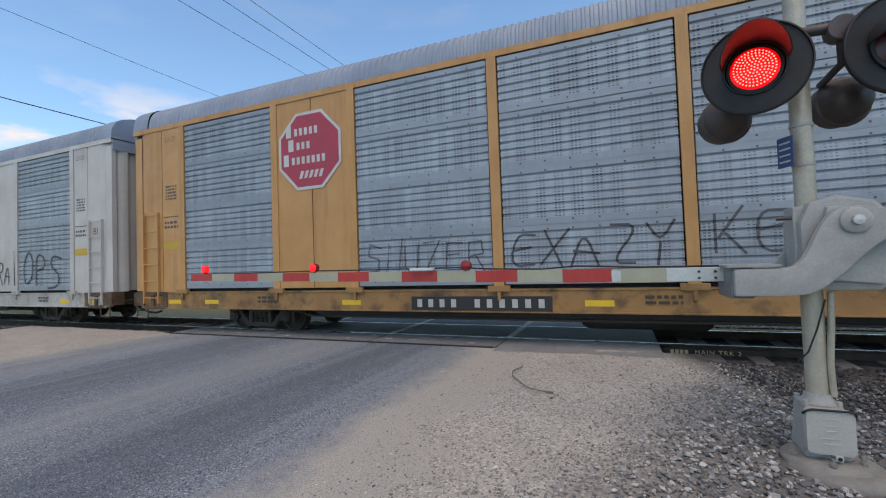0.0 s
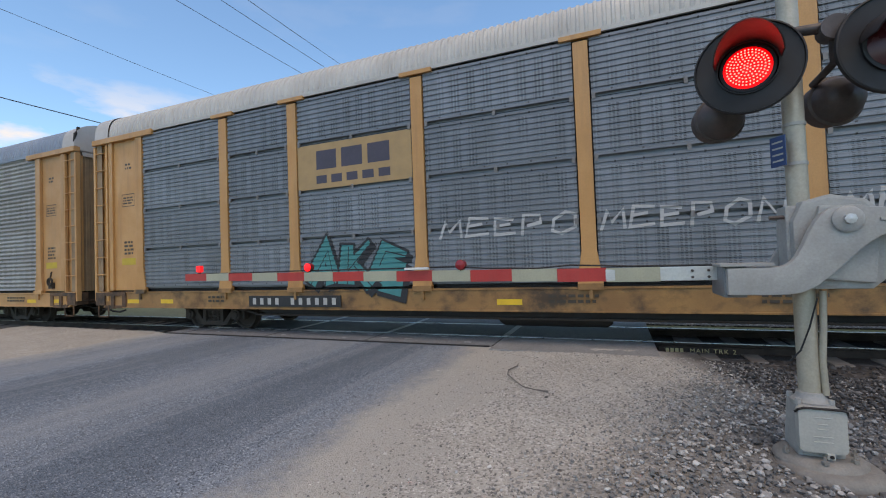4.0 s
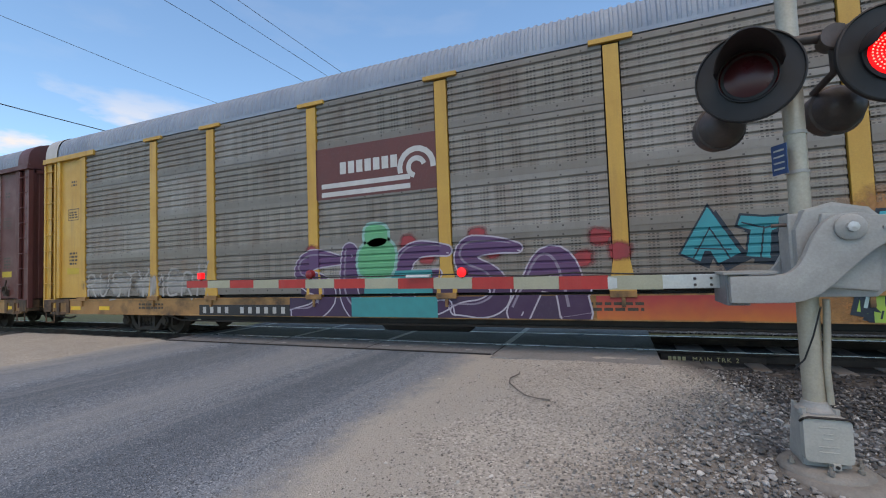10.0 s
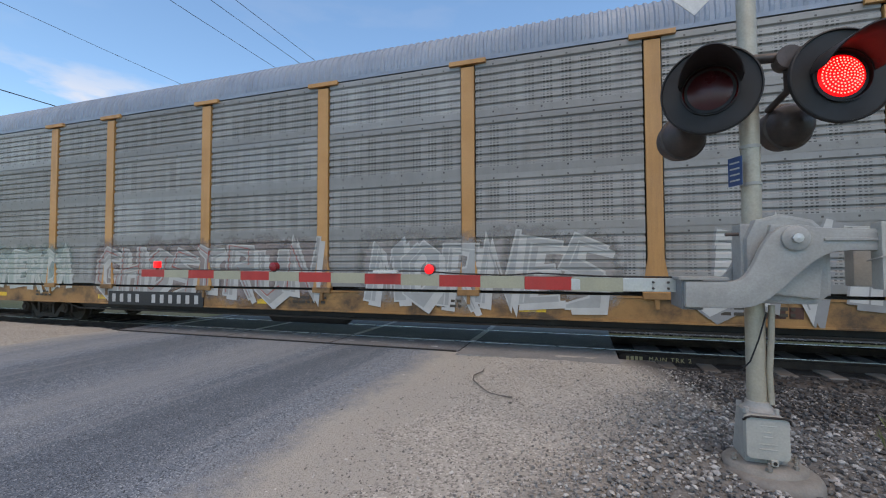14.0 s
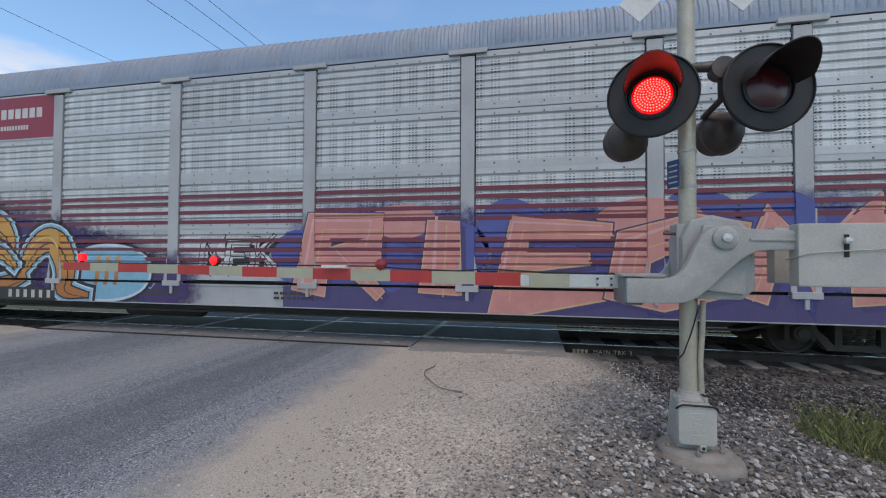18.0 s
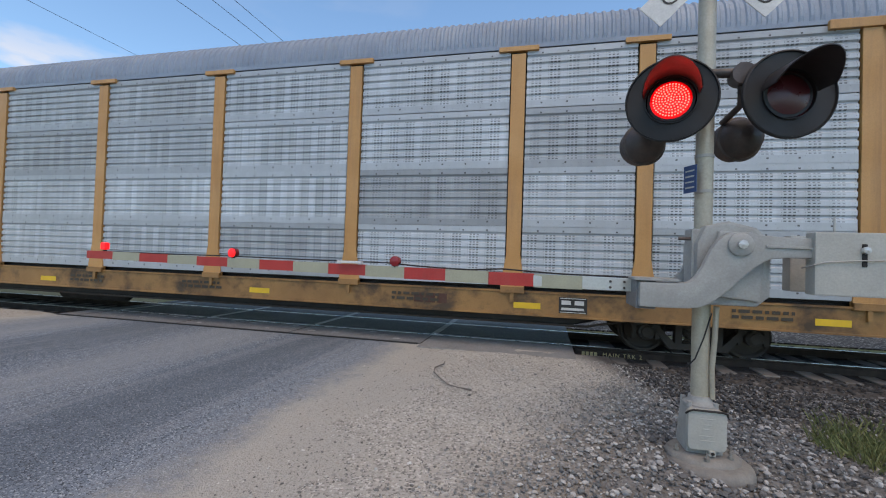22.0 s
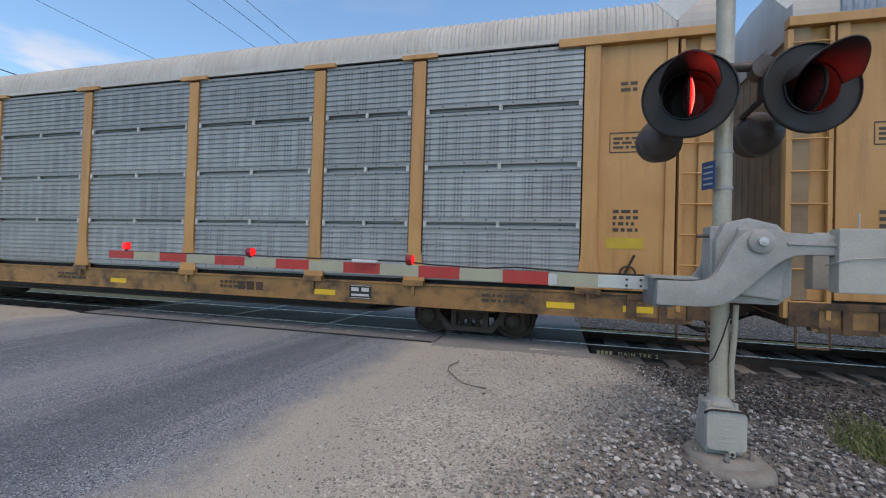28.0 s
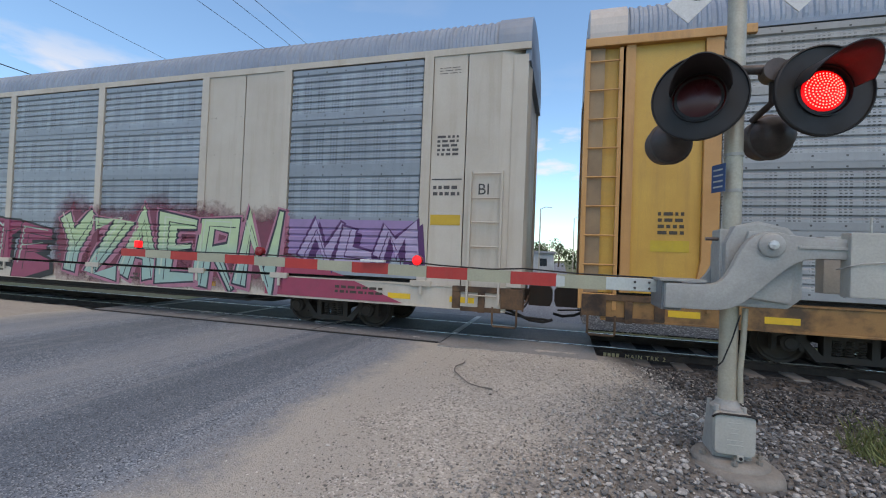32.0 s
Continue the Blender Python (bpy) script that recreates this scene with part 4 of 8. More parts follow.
def build_signal():
    sig = thing("crossing_signal", "grey crossing signal mast with flashing red lights and lowered gate", "signal", at=(0, 0, 0))
    MX, MY = 1.53, 3.92
    part("mast", Geo().tube([(MX, MY, 0.42), (MX, MY, 4.9)], 0.066, 24).mesh("mast", smooth=True), GALV, sig, "weathered galvanised pipe")
    for z in (2.13, 2.42):
        part("pipe_clamp", Geo().tube([(MX, MY, z - 0.012), (MX, MY, z + 0.012)], 0.072, 20).mesh("pipe_clamp", smooth=True), GREY_PAINT, sig)
    foot = part("foundation", Geo().lathe([(-0.5, 0.31), (-0.06, 0.31), (-0.02, 0.3), (0.002, 0.275), (0.01, 0.24), (0.012, 0.0)], (0, 0, 1), (MX + 0.045, MY - 0.09, 0.0), 36).mesh("foundation", smooth=True), CONCRETE, sig, "round stained concrete footing")
    part("footing_step", Geo().lathe([(0.0, 0.27), (0.02, 0.262), (0.04, 0.24), (0.052, 0.2), (0.056, 0.0)], (0, 0, 1), (MX + 0.02, MY - 0.03, 0.0), 32).mesh("footing_step", smooth=True), CONCRETE, foot, "raised concrete step")
    base = part("junction_base", Geo().prism([(MX - 0.135, 0.05), (MX + 0.14, 0.05), (MX + 0.115, 0.40), (MX - 0.105, 0.40)], MY - 0.14, MY + 0.14).mesh("junction_base", bevel=0.03), GREY_PAINT, sig, "cast grey base")
    # the cover: a rounded plate on the front of the base
    cx, cz, cw, ch, cr = 1.525, 0.255, 0.135, 0.15, 0.035
    outline = []
    for sx, sz, a0 in ((1, -1, -90), (1, 1, 0), (-1, 1, 90), (-1, -1, 180)):
        outline += [(cx + sx * (cw - cr) + cr * math.cos(radians(a0 + 18 * i)), cz + sz * (ch - cr) + cr * math.sin(radians(a0 + 18 * i))) for i in range(6)]
    part("base_cover", Geo().prism(outline, 3.715, 3.785).mesh("base_cover", bevel=0.012, smooth=True), GREY_PLATE, base, "pale embossed cover plate")
    for w, z in ((0.1, 0.34), (0.06, 0.295), (0.06, 0.262), (0.11, 0.21), (0.11, 0.175)):
        part("embossed_line", Geo().box(1.525 - w / 2, 1.525 + w / 2, 3.711, 3.717, z, z + 0.008).mesh("embossed_line", bevel=0.002), GREY_PLATE, base)
    lip = [(1.38, 3.74, 0.37), (1.392, 3.708, 0.398), (1.42, 3.705, 0.41), (1.63, 3.705, 0.41), (1.658, 3.708, 0.398), (1.67, 3.74, 0.37)]
    part("cover_gasket", Geo().tube(lip, 0.008, 6).mesh("cover_gasket", smooth=True), BLACK_PAINT, base, "dark rubber gasket")
    part("cover_latch", Geo().box(1.535, 1.58, 3.7, 3.78, 0.07, 0.11).mesh("cover_latch", bevel=0.006), GREY_PLATE, base, "small hasp under the cover")
    part("latch_eye", Geo().lathe([(0, 0.012), (0.006, 0.012), (0.006, 0.0)], (0, -1, 0), (1.558, 3.7, 0.092), 10).mesh("latch_eye"), BLACK, base)
    part("collar", Geo().lathe([(0.38, 0.12), (0.41, 0.12), (0.425, 0.1), (0.44, 0.085), (0.47, 0.08), (0.475, 0.06)], (0, 0, 1), (MX, MY, 0), 24).mesh("collar", smooth=True), GREY_PAINT, base, "pipe collar")
    for x, y in ((MX - 0.095, MY - 0.075), (MX + 0.095, MY - 0.075), (MX - 0.095, MY + 0.09), (MX + 0.095, MY + 0.09)):
        part("bolt", Geo().tube([(x, y, 0.39), (x, y, 0.435)], 0.02, 6).mesh("bolt", bevel=0.003), GREY_PAINT, base)
    for x, y in ((MX - 0.19, MY - 0.1), (MX + 0.17, MY - 0.17), (MX + 0.21, MY - 0.06), (MX - 0.02, MY - 0.25)):
        part("anchor_nut", Geo().tube([(x, y, 0.05), (x, y, 0.075)], 0.022, 6).tube([(x, y, 0.05), (x, y, 0.1)], 0.01, 8).mesh("anchor_nut"), CONCRETE, base)
    part("conduit", Geo().tube([(1.62, 3.86, 1.2), (1.615, 3.87, 0.95), (1.6, 3.875, 0.7), (1.61, 3.88, 0.46)], 0.022, 10).mesh("conduit", smooth=True), GALV, sig, "grey conduit pipe")
    part("loose_cable", Geo().tube([(1.58, 3.84, 1.15), (1.52, 3.82, 0.95), (1.46, 3.82, 0.78), (1.4, 3.84, 0.7)], 0.006, 6).mesh("loose_cable", smooth=True), RUBBER, sig)
    # light bar and heads
    LZ = 2.83
    part("light_bar", Geo().tube([(1.05, 3.85, LZ + 0.26), (1.53, 3.82, LZ + 0.24), (1.75, 3.8, LZ + 0.22), (2.1, 3.84, LZ + 0.36)], [0.03, 0.035, 0.04, 0.028], 12).mesh("light_bar", smooth=True), BACK_GREY, sig, "dark cross pipe")
    part("junction_box", Geo().lathe([(-0.07, 0.0), (-0.07, 0.075), (0.06, 0.085), (0.06, 0)], (0, -1, 0), (1.74, 3.8, LZ + 0.2), 20).mesh("junction_box", smooth=True), BACK_GREY, sig, "round wiring box")
    part("clamp_arm", Geo().tube([(1.74, 3.8, LZ + 0.16), (1.76, 3.85, LZ - 0.02), (1.72, 4.1, LZ - 0.08)], 0.026, 10).mesh("clamp_arm", smooth=True), BACK_GREY, sig)
    heads = []
    for x, yaw in ((1.215, -13), (2.02, 8)):
        heads.append(lamp_head(sig, x, 3.72, LZ, yaw, True))
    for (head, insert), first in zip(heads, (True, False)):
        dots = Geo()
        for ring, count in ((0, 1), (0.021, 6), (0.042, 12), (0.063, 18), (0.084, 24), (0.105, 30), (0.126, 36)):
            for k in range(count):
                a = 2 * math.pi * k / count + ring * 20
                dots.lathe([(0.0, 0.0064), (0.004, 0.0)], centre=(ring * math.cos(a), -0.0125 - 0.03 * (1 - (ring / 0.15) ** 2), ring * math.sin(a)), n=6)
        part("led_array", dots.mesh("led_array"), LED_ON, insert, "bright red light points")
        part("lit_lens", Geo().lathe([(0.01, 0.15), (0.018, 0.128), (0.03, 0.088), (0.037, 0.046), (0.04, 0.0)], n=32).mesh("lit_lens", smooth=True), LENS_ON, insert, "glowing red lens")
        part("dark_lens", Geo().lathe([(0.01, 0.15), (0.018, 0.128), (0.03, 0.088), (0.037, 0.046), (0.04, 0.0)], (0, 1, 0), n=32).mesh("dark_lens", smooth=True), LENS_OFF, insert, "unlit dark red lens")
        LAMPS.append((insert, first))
    for x, z in ((1.11, LZ - 0.24), (1.86, LZ - 0.22)):
        h = part("rear_signal_head", Geo().lathe([(-0.15, 0.0), (-0.14, 0.07), (-0.1, 0.13), (-0.03, 0.165), (0.0, 0.172), (0.01, 0.19), (0.03, 0.19), (0.04, 0.172), (0.14, 0.17), (0.14, 0.16), (0.03, 0.155), (0.03, 0)], (0, 1, 0), (0, 0, 0), 32).mesh("rear_signal_head", smooth=True), BACK_GREY, sig, "weathered back of a signal light", (x, 4.1, z), Matrix.Rotation(radians(12), 3, "Z"))
    part("rear_arm", Geo().tube([(1.2, 4.12, LZ - 0.2), (1.34, 4.1, LZ - 0.12), (1.5, 4.05, LZ - 0.08)], 0.024, 8).mesh("rear_arm", smooth=True), BACK_GREY, sig)
    # crossbuck
    for sgn, word in ((1, "RAILROAD"), (-1, "CROSSING")):
        w, hl = 0.115, 0.65
        me = Geo().prism([(-hl, -w), (hl, -w), (hl, w), (-hl, w)], -0.004, 0.004).mesh("blade", bevel=0.002)
        b = part("blade", me, WHITE_SIGN, sig, "white crossbuck blade", (MX, MY - (0.085 if sgn < 0 else 0.095), 4.035), Matrix.Rotation(radians(45 * sgn), 3, "Y"))
        part("sign_words", letters(word, 0.19, 1.42 if sgn > 0 else 1.15), LETTER_BLACK, b, "black capital letters", (0, -0.0065, 0))
    # small blue plate
    s = part("notice_plate", Geo().box(-0.065, 0.065, -0.003, 0.003, -0.11, 0.11).mesh("notice_plate"), BLUE_SIGN, sig, "small blue notice plate", (1.40, 3.83, 2.22), Matrix.Rotation(radians(-64), 3, "Z"))
    for k in range(4):
        part("notice_line", Geo().box(-0.045, 0.045, -0.006, -0.0035, 0.06 - k * 0.045, 0.072 - k * 0.045).mesh("notice_line"), GREY_PLATE, s)
    # gate mechanism
    mech = part("gate_mechanism", Geo().prism([(1.44, 1.22), (1.86, 1.22), (1.95, 1.3), (1.95, 1.72), (1.85, 1.83), (1.66, 1.88), (1.5, 1.84), (1.44, 1.7)], 3.76, 4.12).mesh("gate_mechanism", bevel=0.025), GREY_PAINT, sig, "grey gate motor housing")
    part("housing_cover", Geo().prism([(1.50, 1.30), (1.86, 1.26), (1.9, 1.66), (1.8, 1.78), (1.58, 1.8)], 3.72, 3.77).mesh("housing_cover", bevel=0.015), GREY_PAINT, mech)
    part("mast_clamp", Geo().box(1.42, 1.62, 3.83, 4.02, 1.25, 1.82).mesh("mast_clamp", bevel=0.02), GREY_PAINT, mech)
    for z in (1.74, 1.36):
        part("clamp_bolt", Geo().tube([(1.33, 3.86, z), (1.47, 3.86, z)], 0.014, 8).mesh("clamp_bolt", smooth=True), BACK_GREY, mech)
    outline = [(1.0, 1.19), (1.0, 1.19), (1.0, 1.385), (1.0, 1.385), (1.0, 1.385), (1.31, 1.385), (1.37, 1.41), (1.42, 1.47), (1.50, 1.66), (1.56, 1.745), (1.64, 1.785), (1.75, 1.785), (1.83, 1.76), (2.17, 1.745), (2.17, 1.745), (2.17, 1.745), (2.17, 1.60), (2.17, 1.60), (2.17, 1.60), (1.93, 1.60), (1.83, 1.56), (1.72, 1.46), (1.60, 1.33), (1.50, 1.24), (1.40, 1.195), (1.25, 1.19)]
    lever = part("gate_lever", Geo().prism(softened(outline), 3.62, 3.70).mesh("gate_lever", bevel=0.022, smooth=True), GREY_PAINT, sig, "curved cast grey lever arm")
    part("gate_lever", Geo().prism(softened(outline), 4.08, 4.14).mesh("gate_lever", bevel=0.022, smooth=True), GREY_PAINT, sig, "curved cast grey lever arm")
    part("pivot_boss", Geo().lathe([(-0.02, 0.085), (0.02, 0.085), (0.03, 0.07), (0.03, 0.0)], (0, -1, 0), (1.685, 3.62, 1.69), 28).mesh("pivot_boss", smooth=True), GREY_PAINT, lever)
    part("pivot_bolt", Geo().lathe([(0.02, 0.035), (0.055, 0.033), (0.06, 0.0)], (0, -1, 0), (1.685, 3.62, 1.69), 8).mesh("pivot_bolt"), ARM_METAL, lever, "bright pivot bolt")
    part("rib", Geo().prism([(1.85, 1.69), (2.16, 1.685), (2.16, 1.665), (1.85, 1.67)], 3.607, 3.62).mesh("rib", bevel=0.004), GREY_PAINT, lever)
    part("arm_saddle", Geo().box(0.985, 1.13, 3.68, 4.1, 1.17, 1.40).mesh("arm_saddle", bevel=0.012), surf("dark_grey_bracket", (0.16, 0.17, 0.18), rough=0.5), sig, "dark grey arm bracket")
    part("saddle_plate", Geo().box(0.96, 1.28, 3.62, 3.95, 1.395, 1.415).mesh("saddle_plate", bevel=0.004), GREY_PAINT, sig)
    cw = part("counterweight", Geo().box(2.14, 2.72, 3.58, 3.70, 1.34, 1.79).mesh("counterweight", bevel=0.012), GREY_PLATE, sig, "pale grey counterweight plates")
    part("counterweight_back", Geo().box(2.2, 2.66, 4.02, 4.14, 1.34, 1.79).mesh("counterweight_back", bevel=0.012), GREY_PLATE, sig)
    part("slot", Geo().box(2.415, 2.445, 3.572, 3.582, 1.55, 1.71).mesh("slot", bevel=0.004), BLACK, cw, "dark slot")
    part("slot_bolt", Geo().lathe([(0, 0.026), (0.03, 0.024), (0.035, 0)], (0, -1, 0), (2.43, 3.575, 1.665), 8).mesh("slot_bolt"), ARM_METAL, cw)
    part("retaining_wire", Geo().tube([(2.1, 3.66, 1.53), (2.13, 3.575, 1.555), (2.2, 3.567, 1.578), (2.43, 3.565, 1.595), (2.73, 3.565, 1.61)], 0.005, 6).mesh("retaining_wire", smooth=True), GREY_PAINT, cw)
    part("aerial_rod", Geo().tube([(2.43, 3.9, 1.78), (2.43, 3.9, 1.93)], 0.008, 6).mesh("aerial_rod"), GREY_PLATE, cw)
    # the arm: alternate red and white bands
    arm = part("gate_arm", Geo().box(0.18, 1.02, -0.02, 0.02, -0.055, 0.045).mesh("gate_arm", bevel=0.008), ARM_METAL, sig, "red and white striped gate arm", (0, 3.9, 1.345))
    x0, step = -5.09, 0.406
    for i in range(14):
        f = i / 13
        y = 0.16 * (1 - f)
        zc = 0.075 * (1 - f)
        hh = 0.046 + 0.012 * f
        me = Geo().box(0, step - (0.0015 if i < 13 else 0), -0.018, 0.018, -hh, hh).mesh("band")
        part("band", me, RED_BAND if i % 2 == 0 else WHITE_BAND, arm, "red reflective band" if i % 2 == 0 else "faded white reflective band", (x0 + step * i, y, zc - 0.003), Matrix.Rotation(radians(-1.72), 3, "Z"))
    part("end_fitting", Geo().box(0.56, 1.0, -0.024, 0.024, -0.058, 0.052).mesh("end_fitting", bevel=0.006), ARM_METAL, arm)
    for x, z in ((0.82, 0.02), (0.82, -0.03), (0.93, 0.02), (0.93, -0.03)):
        part("arm_bolt", Geo().lathe([(0, 0.012), (0.012, 0.01), (0.014, 0)], (0, -1, 0), (x, -0.024, z), 6).mesh("arm_bolt"), BACK_GREY, arm)
    for x, kind in ((-4.83, "steady"), (-3.0, "a"), (-1.13, "b")):
        f = (x + 5.09) / 5.28
        cy, cz = 0.16 * (1 - f), 0.075 * (1 - f) + 0.105
        lamp = part("arm_lamp", Geo().tube([(0, 0, -0.06), (0, 0, -0.035)], 0.02, 8).mesh("arm_lamp"), BLACK_PAINT, arm, "small red gate lamp", (x, cy, cz))
        if kind == "steady":
            part("lens", Geo().box(-0.036, 0.036, -0.03, 0.03, -0.04, 0.045).mesh("lens", bevel=0.015), ARM_LAMP_ON, lamp, "glowing red lens")
        else:
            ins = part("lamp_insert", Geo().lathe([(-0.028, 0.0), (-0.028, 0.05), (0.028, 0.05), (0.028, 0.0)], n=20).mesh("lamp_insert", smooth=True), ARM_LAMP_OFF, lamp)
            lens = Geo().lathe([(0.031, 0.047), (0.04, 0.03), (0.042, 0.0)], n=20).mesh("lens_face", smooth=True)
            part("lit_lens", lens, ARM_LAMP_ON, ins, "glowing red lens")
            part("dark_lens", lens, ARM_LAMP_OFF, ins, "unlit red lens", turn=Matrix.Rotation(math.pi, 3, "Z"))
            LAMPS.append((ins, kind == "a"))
    pts = [(-4.8, 0.15, 0.115), (-4.0, 0.12, 0.112), (-3.05, 0.1, 0.115), (-2.2, 0.07, 0.108), (-1.2, 0.04, 0.106), (-0.9, 0.03, 0.085), (-0.4, 0.03, 0.07), (-0.1, 0.02, 0.09), (0.4, 0.01, 0.066), (1.0, 0.0, 0.06)]
    part("arm_cable", Geo().tube(pts, 0.008, 6).mesh("arm_cable", smooth=True), RUBBER, arm, "black lamp cable")
    part("cable_box", Geo().box(-1.72, -1.46, -0.02, 0.03, 0.088, 0.112).mesh("cable_box", bevel=0.006), WHITE_SIGN, arm, "small white cable box")

# ---- the train ----
PITCH = 29.957
HALF_W = 1.52
POSTS = [-12.65, -9.63, -7.57, -4.54, -1.51, 1.51, 4.54, 7.57, 9.63, 12.65]
TIERS = [1.08, 2.09, 3.11, 4.14, 5.17]
SHARED = {}


def shared(key, make):
    if key not in SHARED:
        SHARED[key] = make()
    return SHARED[key]


def folds(height):
    """Heights and depths over one folded sheet: six soft grooves between two flat laps."""
    prof, z = [(0, 0), (0.11, 0)], 0.11
    while z + 0.135 < height - 0.07:
        prof += [(z + 0.066, 0), (z + 0.09, 0.028), (z + 0.108, 0.028), (z + 0.133, 0)]
        z += 0.135
    return prof


def sheet_mesh(width, height, kind):
    """A folded side sheet: its ridges run along the car; flat strips where two sheets lap."""
    if kind == "S":
        prof = folds(height) + [(height - 0.004, 0)]
    elif kind == "R":
        prof = [(height * i / 64, 0.016 - 0.016 * math.cos(2 * math.pi * i / 8)) for i in range(65)]
    else:
        prof, z = [(0.04, 0)], 0.04
        while z + 0.1 < height - 0.04:
            prof += [(z + 0.052, 0), (z + 0.062, 0.022), (z + 0.09, 0.022), (z + 0.1, 0)]
            z += 0.1
        prof += [(height - 0.035, 0)]
    n = len(prof)
    v = [(-width / 2, d, z) for z, d in prof] + [(width / 2, d, z) for z, d in prof]
    g = Geo().add(v, [(i, i + n, i + n + 1, i + 1) for i in range(n - 1)])
    g.add([(-width / 2, 0.065, 0), (width / 2, 0.065, 0), (width / 2, 0.065, height), (-width / 2, 0.065, height)], [(0, 1, 2, 3)])
    return g.mesh("sheet")


def roof_mesh():
    """Ribbed roof with steep flanks and a shallow crown."""
    half = [(1.50, 5.20), (1.50, 5.32), (1.487, 5.45), (1.46, 5.57), (1.41, 5.68), (1.335, 5.77), (1.22, 5.85), (1.0, 5.93), (0.6, 6.02)]
    sec = [(-y, z) for y, z in half] + [(0, 6.08)] + half[::-1]
    xs = []
    x = -13.95
    while x < 13.8:
        xs += [(x, 0), (x + 0.06, 0), (x + 0.08, 1), (x + 0.12, 1)]
        x += 0.14
    xs.append((13.95, 0))
    n = len(sec)
    verts = []
    for x, up in xs:
        for j, (y, z) in enumerate(sec):
            k = 0.018 * up if 0 < j < n - 1 else 0
            verts.append((x, y * (1 + k / 1.5), z + k))
    faces = [(i * n + j, (i + 1) * n + j, (i + 1) * n + j + 1, i * n + j + 1) for i in range(len(xs) - 1) for j in range(n - 1)]
    return Geo().add(verts, faces).mesh("roof")


def end_cap_mesh(low):
    """The closed end of the roof, reaching down to a given height."""
    half = [(1.53, low), (1.535, 5.32), (1.522, 5.46), (1.495, 5.59), (1.445, 5.705), (1.365, 5.80), (1.24, 5.885), (1.01, 5.965), (0.6, 6.055)]
    sec = [(-y, z) for y, z in half] + [(0, 6.115)] + half[::-1]
    n = len(sec)
    v = [(-0.5, y, z) for y, z in sec] + [(0.08, y, z) for y, z in sec]
    g = Geo().add(v, [(i, i + 1, i + 1 + n, i + n) for i in range(n - 1)] + [tuple(range(n, 2 * n))])
    g.box(-0.02, 0.08, -1.49, 1.49, 4.98, low + 0.03)
    return g.mesh("end_cap")


def post_mesh(kind):
    y0, y1 = -HALF_W - 0.025, -HALF_W + 0.05
    if kind == "B":
        g = Geo().prism([(-0.12, 1.6), (-0.12, 5.08), (0.12, 5.08), (0.12, 1.6), (0.2, 1.12), (0.2, 1.0), (-0.2, 1.0), (-0.2, 1.12)], y0, y1)
        g.prism([(-0.34, 5.12), (-0.34, 5.2), (0.34, 5.2), (0.34, 5.12)], y0 - 0.03, y1 - 0.02)
    else:
        g = Geo().box(-0.09, 0.09, y0, y1, 1.05, 5.2)
    return g.mesh("post", bevel=0.006)


def wheel_mesh():
    return Geo().lathe([(-0.06, 0.0), (-0.06, 0.09), (-0.02, 0.12), (-0.02, 0.3), (-0.06, 0.33), (-0.07, 0.365), (0.05, 0.375), (0.065, 0.40), (0.085, 0.395), (0.085, 0.33), (0.04, 0.3), (0.04, 0.1), (0.09, 0.08), (0.09, 0.0)], (0, 1, 0), (0, 0, 0), 28).mesh("wheel", smooth=True)


def side_frame_mesh():
    # an open casting: top chord, sagging bottom chord, two columns with the springs between them, and a jaw round each bearing
    g = Geo().prism([(-1.04, 0.5), (-0.98, 0.6), (-0.45, 0.69), (0.45, 0.69), (0.98, 0.6), (1.04, 0.5), (0.9, 0.48), (0.42, 0.58), (-0.42, 0.58), (-0.9, 0.48)], -0.07, 0.07)
    g.prism([(-0.72, 0.5), (-0.62, 0.5), (-0.36, 0.22), (0.36, 0.22), (0.62, 0.5), (0.72, 0.5), (0.44, 0.12), (-0.44, 0.12)], -0.07, 0.07)
    for x in (-0.3, 0.3):
        g.box(x - 0.05, x + 0.05, -0.09, 0.07, 0.2, 0.62)
    for x in (-0.15, 0.0, 0.15):
        for k in range(6):
            g.lathe([(0, 0.04), (0.008, 0.058), (0.024, 0.058), (0.032, 0.04)], (0, 0, 1), (x, -0.03, 0.23 + 0.04 * k), 10)
    g.box(-0.26, 0.26, -0.08, 0.06, 0.47, 0.57)
    for x in (-0.8, 0.8):
        g.box(x - 0.22, x - 0.15, -0.06, 0.06, 0.26, 0.52).box(x + 0.15, x + 0.22, -0.06, 0.06, 0.26, 0.52)
        g.lathe([(0, 0.14), (0.08, 0.13), (0.1, 0.09), (0.12, 0.085), (0.125, 0.0)], (0, -1, 0), (x, -0.04, 0.38), 16)
    return g.mesh("side_frame", bevel=0.0)


WHEELS = []


